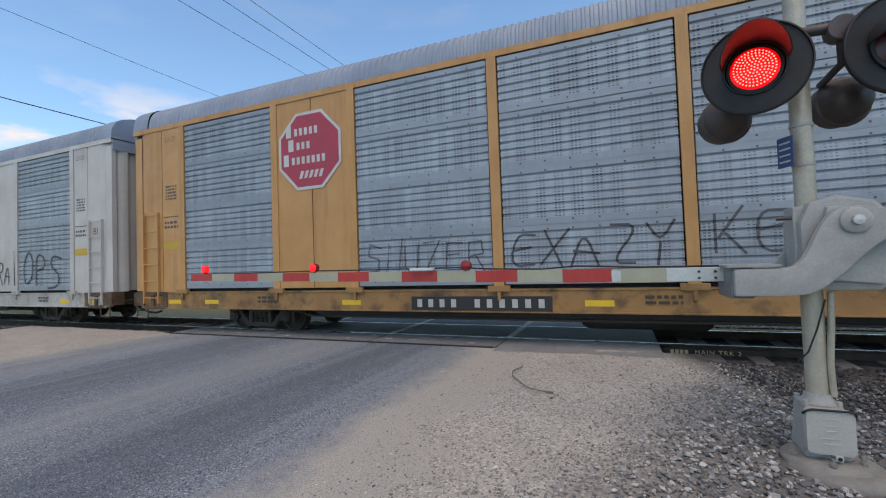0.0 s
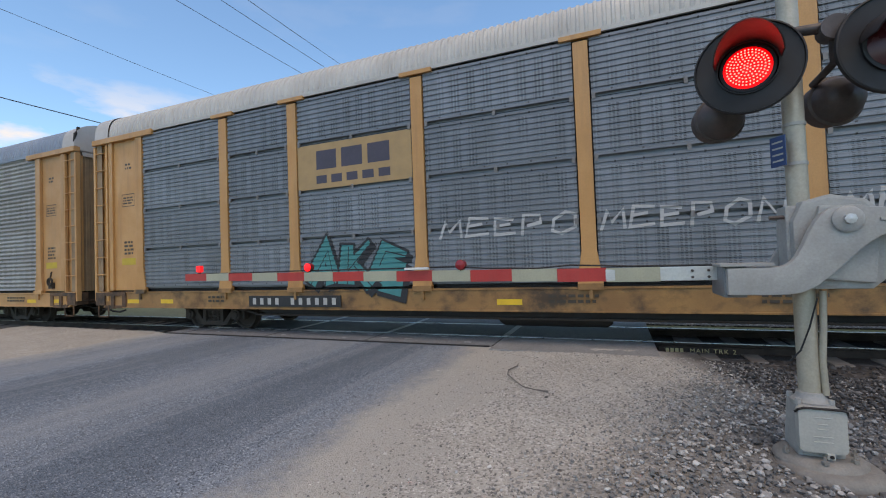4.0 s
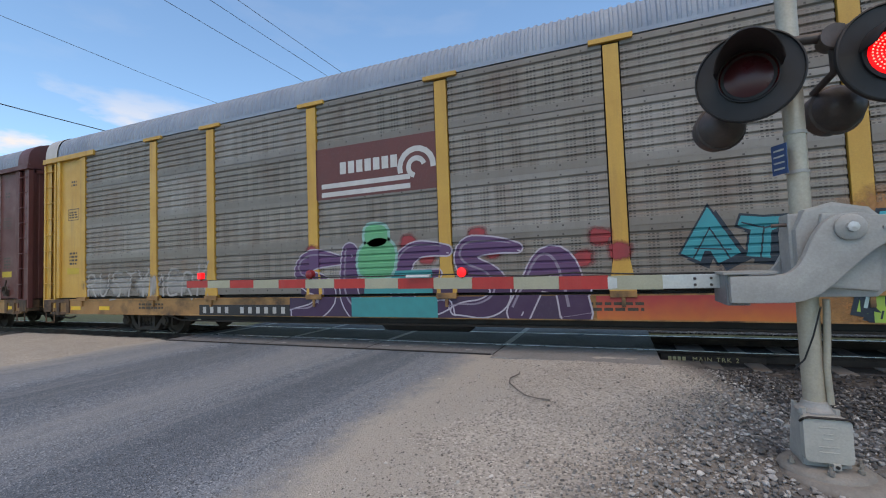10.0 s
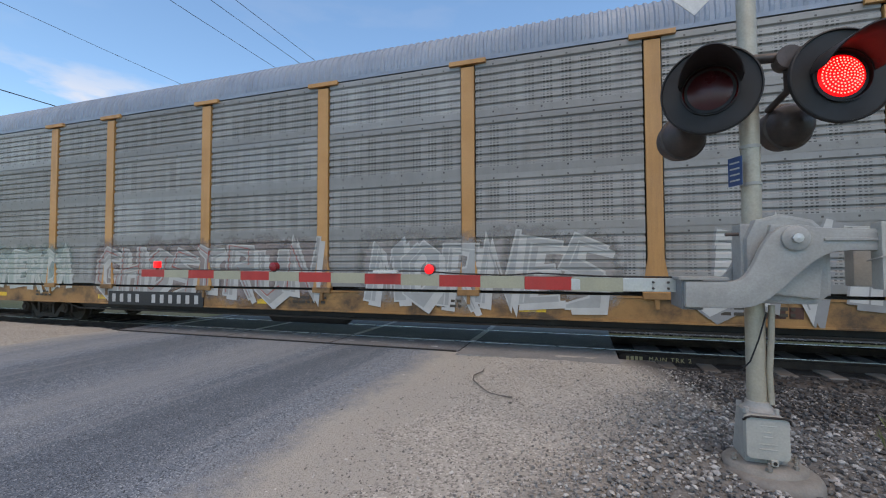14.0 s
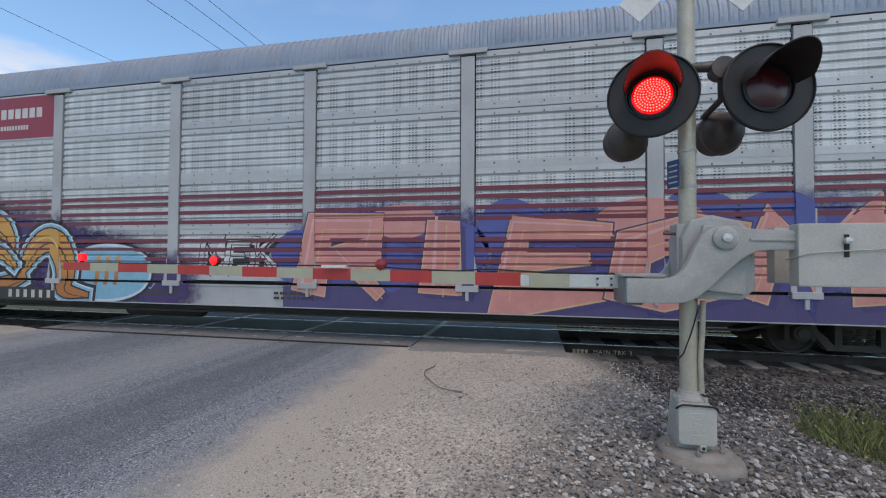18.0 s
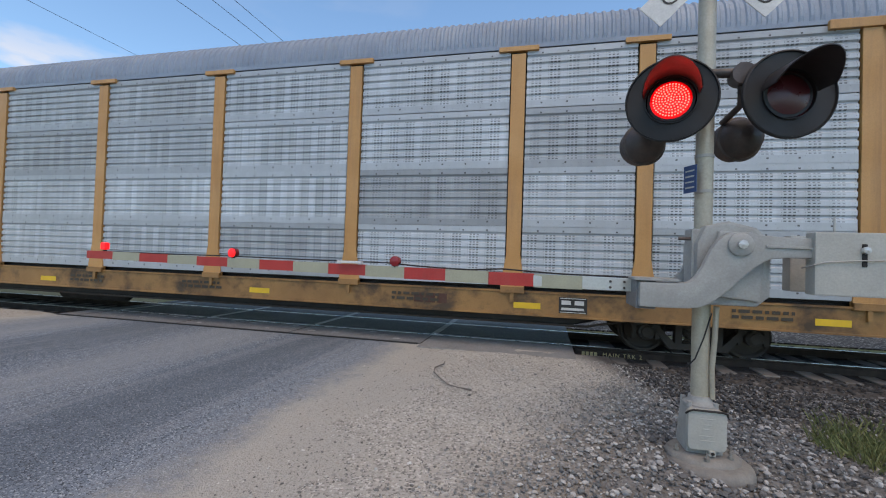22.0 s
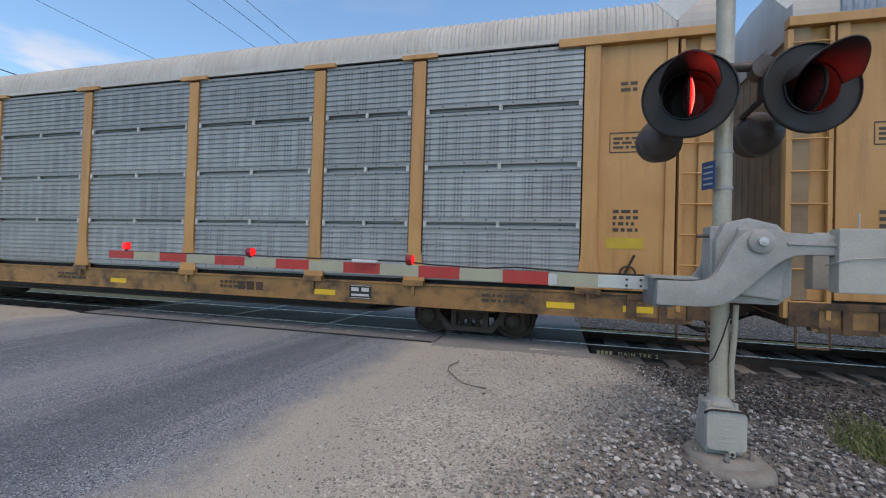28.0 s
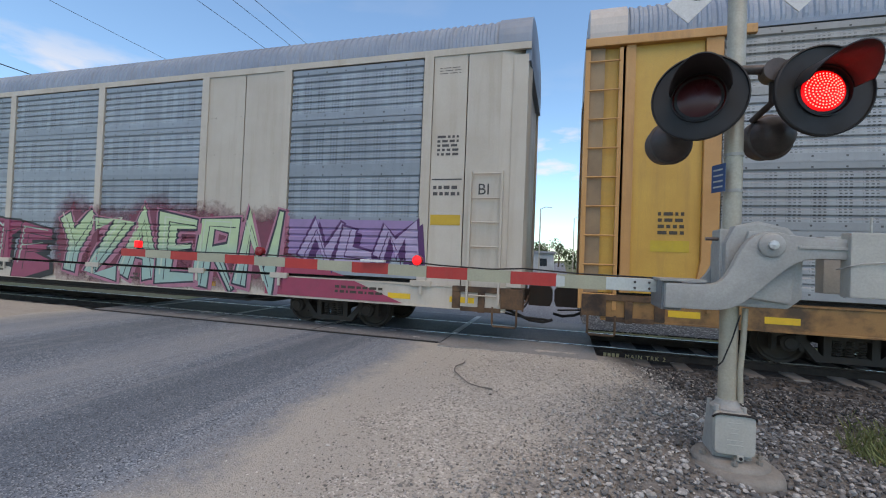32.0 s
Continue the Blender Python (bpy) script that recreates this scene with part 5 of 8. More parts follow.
def build_truck(car, k, x):
    truck = part("truck", shared("bolster", lambda: Geo().box(-0.22, 0.22, -1.05, 1.05, 0.34, 0.6).box(-0.5, 0.5, -0.3, 0.3, 0.4, 0.62).mesh("truck", bevel=0.02)), BOGIE, car, "grimy four-wheel truck", (x, 0, 0))
    sf = shared("side_frame", side_frame_mesh)
    part("side_frame", sf, BOGIE, truck, at=(0, -1.0, 0))
    part("side_frame", sf, BOGIE, truck, at=(0, 1.0, 0), turn=Matrix.Rotation(math.pi, 3, "Z"))
    wm = shared("wheel", wheel_mesh)
    axle = shared("axle", lambda: Geo().tube([(0, -0.95, 0), (0, 0.95, 0)], 0.075, 12).mesh("axle", smooth=True))
    for wx in (-0.8, 0.8):
        # one wheelset: axle and both wheels turn together
        g = shared("wheelset", lambda: wheelset(wm, axle))
        w = part("wheelset", g, BOGIE, truck, "dark steel wheels on an axle", (wx, 0, 0.375))
        WHEELS.append((w, k, x + wx, wx))


def wheelset(wm, axle):
    bm = bmesh.new()
    for me, m in ((wm, Matrix.Translation((0, -0.76, 0))), (wm, Matrix.Translation((0, 0.76, 0)) @ Matrix.Rotation(math.pi, 4, "Z")), (axle, Matrix())):
        b2 = bmesh.new()
        b2.from_mesh(me)
        b2.transform(m)
        tmp = bpy.data.meshes.new("tmp")
        b2.to_mesh(tmp)
        bm.from_mesh(tmp)
        b2.free()
        bpy.data.meshes.remove(tmp)
    me = bpy.data.meshes.new("wheelset")
    bm.to_mesh(me)
    bm.free()
    me.polygons.foreach_set("use_smooth", [True] * len(me.polygons))
    me.set_sharp_from_angle(angle=radians(35))
    return me


FACE = -HALF_W - 0.03


PROFILES = {}


def knots(kind):
    """Heights and depths of the side sheets over the whole side."""
    out = []
    h = TIERS[1] - TIERS[0] + 0.01
    for z0 in TIERS[:2]:
        if kind == "S":
            out += [(z0 + z, d) for z, d in folds(h)]
        elif kind == "R":
            out += [(z0 + h * i / 32, 0.016 - 0.016 * math.cos(math.pi * i / 2)) for i in range(32)]
        else:
            z = 0.04
            out += [(z0 + z, 0)]
            while z + 0.1 < h - 0.04:
                out += [(z0 + z + 0.052, 0), (z0 + z + 0.062, 0.022), (z0 + z + 0.09, 0.022), (z0 + z + 0.1, 0)]
                z += 0.1
    return out


def flat(parent, name, polys, material, label="", layer=0, y=None, soft=False):
    """Painted shapes: a thin skin of one paint, laid over the folds of the sheets and over the posts."""
    bm = bmesh.new()
    spray = bm.verts.layers.float.new("spray") if soft else None
    for poly in polys:
        vs = [bm.verts.new((p[0], -(p[2] if len(p) > 2 else 0.0), p[1])) for p in poly]
        if len(vs) <= 4:
            bm.faces.new(vs)
        else:
            c = bm.verts.new((sum(p[0] for p in poly) / len(poly), vs[0].co.y, sum(p[1] for p in poly) / len(poly)))
            if soft:
                c[spray] = 1.0
            for i in range(len(vs)):
                bm.faces.new((vs[i], vs[(i + 1) % len(vs)], c))
    bmesh.ops.remove_doubles(bm, verts=bm.verts[:], dist=1e-5)
    skin = 0.0015 * (layer + 1)
    prof = PROFILES.get(parent.name) if y is None else None
    if prof:
        zs = [v.co.z for v in bm.verts]
        us = [v.co.x for v in bm.verts]
        lo, hi, ul, uh = min(zs), max(zs), min(us), max(us)
        ks = [k for k in prof[0]]
        for z, _ in ks + [(1.004, 0), (1.052, 0)]:
            if lo < z < hi:
                bmesh.ops.bisect_plane(bm, geom=bm.verts[:] + bm.edges[:] + bm.faces[:], plane_co=(0, 0, z), plane_no=(0, 0, 1), dist=1e-5)
        pw = prof[1]
        for p in POSTS:
            for e in (p - pw - 0.012, p - pw, p + pw, p + pw + 0.012):
                if ul < e < uh:
                    bmesh.ops.bisect_plane(bm, geom=bm.verts[:] + bm.edges[:] + bm.faces[:], plane_co=(e, 0, 0), plane_no=(1, 0, 0), dist=1e-5)
        hz, hd = [k[0] for k in ks], [k[1] for k in ks]
        if lo < 0.6:
            bmesh.ops.bisect_plane(bm, geom=bm.verts[:] + bm.edges[:] + bm.faces[:], plane_co=(0, 0, 0.6), plane_no=(0, 0, -1), dist=1e-5, clear_outer=True)
        gap = [f for f in bm.faces if 1.006 < f.calc_center_median().z < 1.05 and all(1.0 < v.co.z < 1.06 for v in f.verts)]
        bmesh.ops.delete(bm, geom=gap, context="FACES")
        for v in bm.verts:
            x, z = v.co.x, v.co.z
            if z > 0.999 and min(abs(x - p) for p in POSTS) < pw + 0.006:
                v.co.y += -HALF_W - 0.026 - skin
            elif z < 1.04:
                v.co.y += -HALF_W - 0.02 - skin
            elif prof[2] and (7.6 < abs(x) < 9.6 or abs(x) > 12.7):
                v.co.y += -HALF_W - 0.011 - skin
            elif z < TIERS[2]:
                v.co.y += -HALF_W + float(np.interp(z, hz, hd)) - 0.001 - skin
            else:
                v.co.y += -HALF_W - 0.001 - skin
    else:
        for v in bm.verts:
            v.co.y += (FACE if y is None else y) - skin
    me = bpy.data.meshes.new(name)
    bm.to_mesh(me)
    bm.free()
    return part(name, me, material, parent, label)


def rect(u0, u1, z0, z1):
    return [(u0, z0), (u1, z0), (u1, z1), (u0, z1)]


def bars(u0, u1, z0, z1, n, gap=0.3, skip=()):
    w = (u1 - u0) / n
    return [rect(u0 + i * w + w * gap / 2, u0 + (i + 1) * w - w * gap / 2, z0, z1) for i in range(n) if i not in skip]


def lines_of(u0, u1, z0, z1, rows, rng, fill=0.55):
    out, h = [], (z1 - z0) / rows
    for r in range(rows):
        x = u0
        while x < u1 - 0.03:
            w = rng.uniform(0.04, 0.16)
            out.append(rect(x, min(x + w, u1), z0 + r * h, z0 + r * h + h * fill))
            x += w + 0.035
    return out


def blob(cx, cz, rx, rz, rng, jag=0.12, n=30, square=2.6):
    ph = [rng.uniform(0, 6.28) for _ in range(5)]
    pts = []
    for i in range(n):
        a = 2 * math.pi * i / n
        ca, sa = math.cos(a), math.sin(a)
        r = 1.0 / (abs(ca) ** square + abs(sa) ** square) ** (1 / square)
        r *= 1 + jag * (math.sin(2 * a + ph[0]) + 0.7 * math.sin(3 * a + ph[1]) + 0.5 * math.sin(5 * a + ph[2]))
        pts.append((cx + rx * r * ca, cz + rz * r * sa))
    return pts


def grown(poly, by):
    cx, cz = sum(p[0] for p in poly) / len(poly), sum(p[1] for p in poly) / len(poly)
    out = []
    for x, z in poly:
        d = math.hypot(x - cx, z - cz) or 1
        out.append((x + (x - cx) / d * by, z + (z - cz) / d * by))
    return out


def flat_under(letter, car, name, polys, material, layer):
    ob = flat(car, name, polys, material, "", layer)
    ob.parent = letter
    return ob


def rounded(pts):
    for _ in range(2):
        q = [pts[0]]
        for (x0, z0), (x1, z1) in zip(pts, pts[1:]):
            q += [(x0 * 0.75 + x1 * 0.25, z0 * 0.75 + z1 * 0.25), (x0 * 0.25 + x1 * 0.75, z0 * 0.25 + z1 * 0.75)]
        pts = q + [pts[-1]]
    return pts


HAZES = {}


def haze(col):
    """Sprayed ground that thins out towards its rim in fine droplets."""
    if col in HAZES:
        return HAZES[col]
    m, nt, p = nodes_of("sprayed_haze")
    c = mixed(nt, ramp(nt, noise_node(nt, 4, 5, 0.65), 0.35, 0.75), tuple(0.8 * k for k in col), tuple(0.5 * k + 0.02 for k in col))
    nt.links.new(c, p.inputs["Base Color"])
    p.inputs["Roughness"].default_value = 0.6
    at = nt.nodes.new("ShaderNodeAttribute")
    at.attribute_name = "spray"
    edge = mathn(nt, "ADD", mathn(nt, "MULTIPLY", at.outputs["Fac"], 1.7), mathn(nt, "MULTIPLY", mathn(nt, "SUBTRACT", noise_node(nt, 7, 6, 0.75), 0.5), 1.3))
    nt.links.new(mathn(nt, "MULTIPLY", ramp(nt, edge, 0.05, 0.75), 0.92), p.inputs["Alpha"])
    HAZES[col] = m
    return m


def blade(pts, fat, grow=0.0, lift=0.0):
    """A ribbon whose width changes along its way, grown evenly all round for an outline."""
    p = [(x, z, w * fat) for x, z, w in pts]
    for a, b in ((0, 1), (-1, -2)):
        (x, z, w), (x1, z1, _) = p[a], p[b]
        d = math.hypot(x - x1, z - z1) or 1
        p[a] = (x + (x - x1) / d * grow, z + (z - z1) / d * grow, w)
    n, left, right = len(p), [], []
    for i, (x, z, w) in enumerate(p):
        (xa, za, _), (xb, zb, _) = p[max(i - 1, 0)], p[min(i + 1, n - 1)]
        d = math.hypot(xb - xa, zb - za) or 1
        nx, nz = -(zb - za) / d, (xb - xa) / d
        k = 1.0
        if 0 < i < n - 1:
            d0 = math.hypot(x - xa, z - za) or 1
            k = min(1 / max((-(z - za) / d0) * nx + ((x - xa) / d0) * nz, 0.45), 1.9)
        h = (w / 2 + grow) * k
        left.append((x + nx * h, z + nz * h, lift + 0.00006 * i))
        right.append((x - nx * h, z - nz * h, lift + 0.00006 * i))
    return [[left[i], right[i], right[i + 1], left[i + 1]] for i in range(n - 1)]


def eased(pts):
    for _ in range(2):
        q = [pts[0]]
        for a, b in zip(pts, pts[1:]):
            q += [tuple(0.75 * i + 0.25 * j for i, j in zip(a, b)), tuple(0.25 * i + 0.75 * j for i, j in zip(a, b))]
        pts = q + [pts[-1]]
    return pts


def sprayed(car, strokes, fat, rings, layer, puffy=False):
    """One letter or figure of a piece: the same strokes in ever narrower rings of paint."""
    first = None
    for i, (grow, mat) in enumerate(rings):
        polys = []
        for j, st in enumerate(strokes):
            polys += blade(st, fat, grow, 0.0004 * j)
            if puffy:
                for m, (x, z, w) in enumerate((st[0], st[-1])):
                    r = w * fat / 2 + grow
                    polys.append([(x + r * math.cos(0.5236 * q), z + r * math.sin(0.5236 * q), 0.0004 * j + 0.0002 * (m + 1)) for q in range(12)])
        ob = flat(car, "tag_letter" if first is None else "letter_fill", polys, mat, "outlined sprayed letter form" if first is None else "", layer + 0.65 * i)
        if first is None:
            first = ob
        else:
            ob.parent = first
    return first


WILD = [
    [[(0, 0, 1), (0.42, 1.05, 0.9), (0.92, -0.02, 1.15)], [(0.05, 0.42, 0.4), (0.95, 0.34, 0.55)]],
    [[(0.12, -0.05, 1.1), (0.1, 1, 0.9), (0.85, 0.96, 0.8), (0.86, 0.55, 0.7), (0.2, 0.5, 0.5)], [(0.45, 0.5, 0.6), (1.05, -0.12, 0.35)]],
    [[(0.1, -0.02, 1.2), (0.16, 1.1, 0.8)], [(0.15, 0.42, 0.55), (1.0, 1.18, 0.22)], [(0.35, 0.55, 0.6), (1.02, -0.05, 1.0)]],
    [[(1.0, 0.92, 0.5), (0.12, 1, 0.9), (0.08, 0, 1.1), (1.05, 0.06, 0.4)], [(0.1, 0.5, 0.55), (0.85, 0.58, 0.3)]],
    [[(0.03, -0.02, 1), (0.16, 1.02, 0.9), (0.8, 0, 0.9), (0.98, 1.22, 0.25)]],
    [[(1.02, 0.86, 0.35), (0.25, 1, 0.9), (0.08, 0.62, 0.95), (0.86, 0.42, 0.95), (0.8, 0.0, 0.9), (-0.05, -0.04, 0.3)]],
    [[(0.5, 1, 0.8), (0.08, 0.72, 1), (0.12, 0.15, 1), (0.5, 0, 0.8), (0.92, 0.28, 1), (0.88, 0.85, 1), (0.45, 1.0, 0.8)]],
    [[(0, 0, 1), (0.14, 1.02, 0.8), (0.5, 0.35, 0.7), (0.85, 1.04, 0.8), (1.02, -0.03, 1.05)]],
    [[(0.0, 1.06, 0.5), (0.5, 0.86, 0.9), (1.05, 1.0, 0.4)], [(0.52, 0.95, 0.9), (0.45, 0.02, 1.2)]],
    [[(0.08, 1.05, 1), (0.1, 0.2, 1), (0.45, 0.0, 0.8), (0.88, 0.2, 1), (0.95, 1.05, 1)]],
    [[(0.0, 0.95, 0.8), (0.95, 1.0, 0.8), (0.08, 0.03, 0.8), (1.0, 0.04, 0.8)]],
]
SPELT = dict(zip("ARKENSOMTUZ", WILD))
SPELT.update({
    "B": [[(0.1, 0, 1), (0.12, 1, 0.9), (0.8, 0.95, 0.7), (0.75, 0.58, 0.7), (0.2, 0.52, 0.5)], [(0.3, 0.52, 0.5), (0.92, 0.45, 0.8), (0.85, 0.02, 0.9), (0.1, 0, 0.8)]],
    "C": [[(1.0, 0.85, 0.6), (0.5, 1, 0.9), (0.1, 0.7, 1.1), (0.12, 0.2, 1.1), (0.5, 0, 0.9), (1.02, 0.15, 0.5)]],
    "D": [[(0.1, 0, 1), (0.12, 1, 1), (0.7, 0.9, 0.9), (0.95, 0.5, 1), (0.7, 0.08, 0.9), (0.1, 0, 0.8)]],
    "F": [[(0.15, -0.02, 1.1), (0.12, 1, 0.9), (1, 0.96, 0.6)], [(0.12, 0.52, 0.6), (0.8, 0.56, 0.5)]],
    "G": [[(1.0, 0.85, 0.6), (0.5, 1, 0.9), (0.1, 0.7, 1.1), (0.12, 0.2, 1.1), (0.5, 0, 0.9), (0.98, 0.12, 0.7), (1.0, 0.42, 0.6), (0.6, 0.45, 0.6)]],
    "H": [[(0.1, -0.02, 1.1), (0.12, 1.05, 0.9)], [(0.88, -0.02, 1.1), (0.9, 1.05, 0.9)], [(0.1, 0.5, 0.6), (0.9, 0.55, 0.6)]],
    "I": [[(0.5, 0, 1.3), (0.52, 1.02, 1.1)]],
    "J": [[(0.35, 1, 0.7), (0.75, 1, 0.9), (0.72, 0.2, 1.1), (0.4, 0, 0.9), (0.0, 0.2, 0.5)]],
    "L": [[(0.15, 1.05, 1), (0.12, 0.05, 1.1), (1, 0.0, 0.8)]],
    "P": [[(0.12, -0.05, 1.1), (0.1, 1, 0.9), (0.85, 0.96, 0.8), (0.86, 0.55, 0.7), (0.2, 0.48, 0.6)]],
    "V": [[(0.02, 1.02, 1), (0.45, 0, 1.1), (0.98, 1.08, 0.8)]],
    "X": [[(0.02, 1.02, 0.9), (0.95, 0, 1)], [(0.98, 1.02, 0.9), (0.05, 0, 1)]],
    "Y": [[(0.02, 1.05, 0.9), (0.5, 0.5, 1), (1, 1.08, 0.7)], [(0.5, 0.5, 1), (0.48, -0.02, 1.1)]],
})


def wildstyle(car, u0, u1, z0, z1, n, fill, line, seed, halo=None, shine=None, low=None, edge=None, thick=0.05, word="", bold=0.43, puffy=False, rise=0.0, spots=None):
    """A painted piece: a row of angular, overlapping, abstract letter forms with dark and light outlines."""
    rng = random.Random(seed)
    w, h = (u1 - u0) / n, z1 - z0
    if halo:
        for i in range(n):
            flat(car, "tag_ground", [blob(u0 + (i + rng.uniform(0.3, 0.7)) * w, (z0 + z1) / 2 + rng.uniform(0.0, 0.1) * h, w * rng.uniform(0.75, 0.95), h * rng.uniform(0.55, 0.68), rng, 0.06)], haze(halo), "sprayed ground colour", -0.8 + 0.09 * i, soft=True)
    body = paint(fill) if not low else fade(fill, low, z0 + 0.48 * h)
    last = -1
    for i in range(n):
        k = word[i] if word else rng.randrange(len(WILD))
        if k == last and not word:
            k = (k + 4) % len(WILD)
        last = k
        turned, tipped = (1.0 if not word and i % 2 else 0.0), (1.0 if not word and rng.random() < 0.4 else 0.0)
        fat = min(w, h) * rng.uniform(0.92, 1.08) * bold
        lean, up = rng.uniform(-0.02, 0.22) * w, rng.uniform(-0.04, 0.06) * h
        ax, aw = u0 + i * w + 0.12 * w, w * 0.86
        az, ah = z0 + fat * 0.55 + up, h * (1 - rise * (1 - (i + 0.5) / n)) - fat * 1.15
        sts = []
        for st in (SPELT[k] if word else WILD[k]):
            st = [(abs(turned - a), abs(tipped - b) if 0 <= b <= 1 else b, c) for a, b, c in st]
            if (puffy or not word) and len(st) > 2:
                q = [st[0]]
                for p0, p1 in zip(st, st[1:]):
                    q += [tuple(0.72 * m + 0.28 * n_ for m, n_ in zip(p0, p1)), tuple(0.28 * m + 0.72 * n_ for m, n_ in zip(p0, p1))]
                st = q + [st[-1]]
            sway = 0.03 if word else 0.035
            sts.append([(ax + aw * (a + rng.uniform(-sway, sway)) + lean * (b - 0.5), az + ah * (b + rng.uniform(-sway, sway)), c * rng.uniform(0.85, 1.15)) for a, b, c in st])
        rings = ([(thick * 1.9, paint(edge))] if edge else []) + [(thick, paint(line)), (0.0, body)]
        base = 0.8 + 3.0 * (i % 2)
        if puffy:
            sts = [eased(st) for st in sts]
        letter = sprayed(car, sts, fat, rings, base, puffy)
        drop = []
        for j, st in enumerate(sts):
            drop += blade([(x + 0.1, z - 0.09, c) for x, z, c in st], fat, thick * 0.6, 0.0003 * j)
        if not puffy:
            flat_under(letter, car, "letter_depth", drop, paint(edge or line), base - 0.7)
        top = base + 0.8 * len(rings)
        cut = []
        for j, st in enumerate(sts):
            cut += blade([(x + fat * 0.1, z - fat * 0.12, 1) for x, z, c in st[:3]], 0.022, 0.0, 0.0003 * j)
        flat_under(letter, car, "letter_line", cut, paint(line), top)
        if shine:
            glint = []
            for j, st in enumerate(sts):
                glint += blade([(x - fat * 0.24, z + fat * 0.2, c) for x, z, c in st[: max(2, len(st) - 1)]], fat * 0.1, 0.0, 0.0003 * j)
            flat_under(letter, car, "letter_shine", glint, paint(shine), top + 0.5)
        if spots:
            x, z, c = sts[0][len(sts[0]) // 2]
            drips = [rect(x - fat * 0.3 + 0.07 * j, x - fat * 0.3 + 0.07 * j + 0.045, z + fat * 0.3 - rng.uniform(0.12, 0.32), z + fat * 0.3) for j in range(5)]
            flat_under(letter, car, "letter_drips", drips, paint(spots), top + 0.3)


def line_tag(car, word, u0, u1, z0, z1, col, seed, w=0.035, sharp=False):
    """A quick tag of single sprayed lines, letter after letter."""
    rng = random.Random(seed)
    step = (u1 - u0) / len(word)
    for i, ch in enumerate(word):
        lean, up, big = rng.uniform(-0.05, 0.18) * step, rng.uniform(-0.05, 0.05) * (z1 - z0), rng.uniform(0.86, 1.05)
        polys = []
        for j, st in enumerate(SPELT[ch]):
            pts = [(u0 + i * step + step * (0.08 + 0.8 * a + rng.uniform(-0.05, 0.05)) + lean * b, z0 + up + (z1 - z0) * big * (b + rng.uniform(-0.05, 0.05))) for a, b, _ in st]
            polys += stroke(pts if sharp or len(pts) < 3 else rounded(pts), w, 0.0008 * j)
        flat(car, "tag_stroke", polys, paint(col), "scrawled spray line", 3 + 0.5 * (i % 2))


def fade(top, bottom, z):
    """Spray paint that runs from one colour into another."""
    m, nt, p = nodes_of("faded_spray_paint")
    tc = nt.nodes.new("ShaderNodeTexCoord")
    sep = nt.nodes.new("ShaderNodeSeparateXYZ")
    nt.links.new(tc.outputs["Object"], sep.inputs["Vector"])
    f = ramp(nt, mathn(nt, "ADD", sep.outputs["Z"], mathn(nt, "MULTIPLY", noise_node(nt, 5, 3, 0.5), 0.2)), z - 0.05, z + 0.3)
    c = mixed(nt, f, bottom, top)
    c = mixed(nt, mathn(nt, "MULTIPLY", ramp(nt, noise_node(nt, 4, 5, 0.65), 0.4, 0.75), 0.3), c, tuple(k * 0.5 + 0.03 for k in top))
    nt.links.new(c, p.inputs["Base Color"])
    p.inputs["Roughness"].default_value = 0.55
    return m


def stroke(points, w, lift=0.0):
    """A ribbon along a line, in quads that butt on each other; it rises a hair along its way, so that it can cross itself."""
    n = len(points)
    left, right = [], []
    for i, (x, z) in enumerate(points):
        (xa, za), (xb, zb) = points[max(i - 1, 0)], points[min(i + 1, n - 1)]
        d = math.hypot(xb - xa, zb - za) or 1
        nx, nz = -(zb - za) / d, (xb - xa) / d
        if 0 < i < n - 1:
            d0 = math.hypot(x - xa, z - za) or 1
            c = (-(z - za) / d0) * nx + ((x - xa) / d0) * nz
            k = min(1 / max(c, 0.5), 1.5)
        else:
            k = 1
        left.append((x + nx * w / 2 * k, z + nz * w / 2 * k, lift + 0.00006 * i))
        right.append((x - nx * w / 2 * k, z - nz * w / 2 * k, lift + 0.00006 * i))
    return [[left[i], right[i], right[i + 1], left[i + 1]] for i in range(n - 1)]


def scribble(car, u0, u1, z0, z1, col, seed, loops=5, w=0.035):
    """A quick line tag: one wandering looped stroke."""
    rng = random.Random(seed)
    for i in range(loops):
        cx = u0 + (i + 0.5) * (u1 - u0) / loops
        cz, rx, rz = (z0 + z1) / 2, (u1 - u0) / loops * 0.46, (z1 - z0) * 0.48
        a0, ph, sk = rng.uniform(0, 6.28), rng.uniform(0, 6.28), rng.uniform(1.0, 2.2)
        pts = [(cx + rx * math.cos(a0 + s * 0.38) * (0.75 + 0.25 * math.sin(s * sk)), cz + rz * math.sin(a0 * 0.3 + s * 0.38 * rng.uniform(0.96, 1.04) + 0.3 * math.sin(ph + s))) for s in range(16)]
        flat(car, "tag_stroke", stroke(rounded(pts), w, 0.0), paint(col), "scrawled spray line", 3)
        if rng.random() < 0.6:
            flat(car, "tag_stroke", stroke([(cx - rx * 0.3, z0), (cx - rx * 0.1 + rng.uniform(-0.1, 0.1), z1)], w, 0.0), paint(col), "scrawled spray line", 3.6)


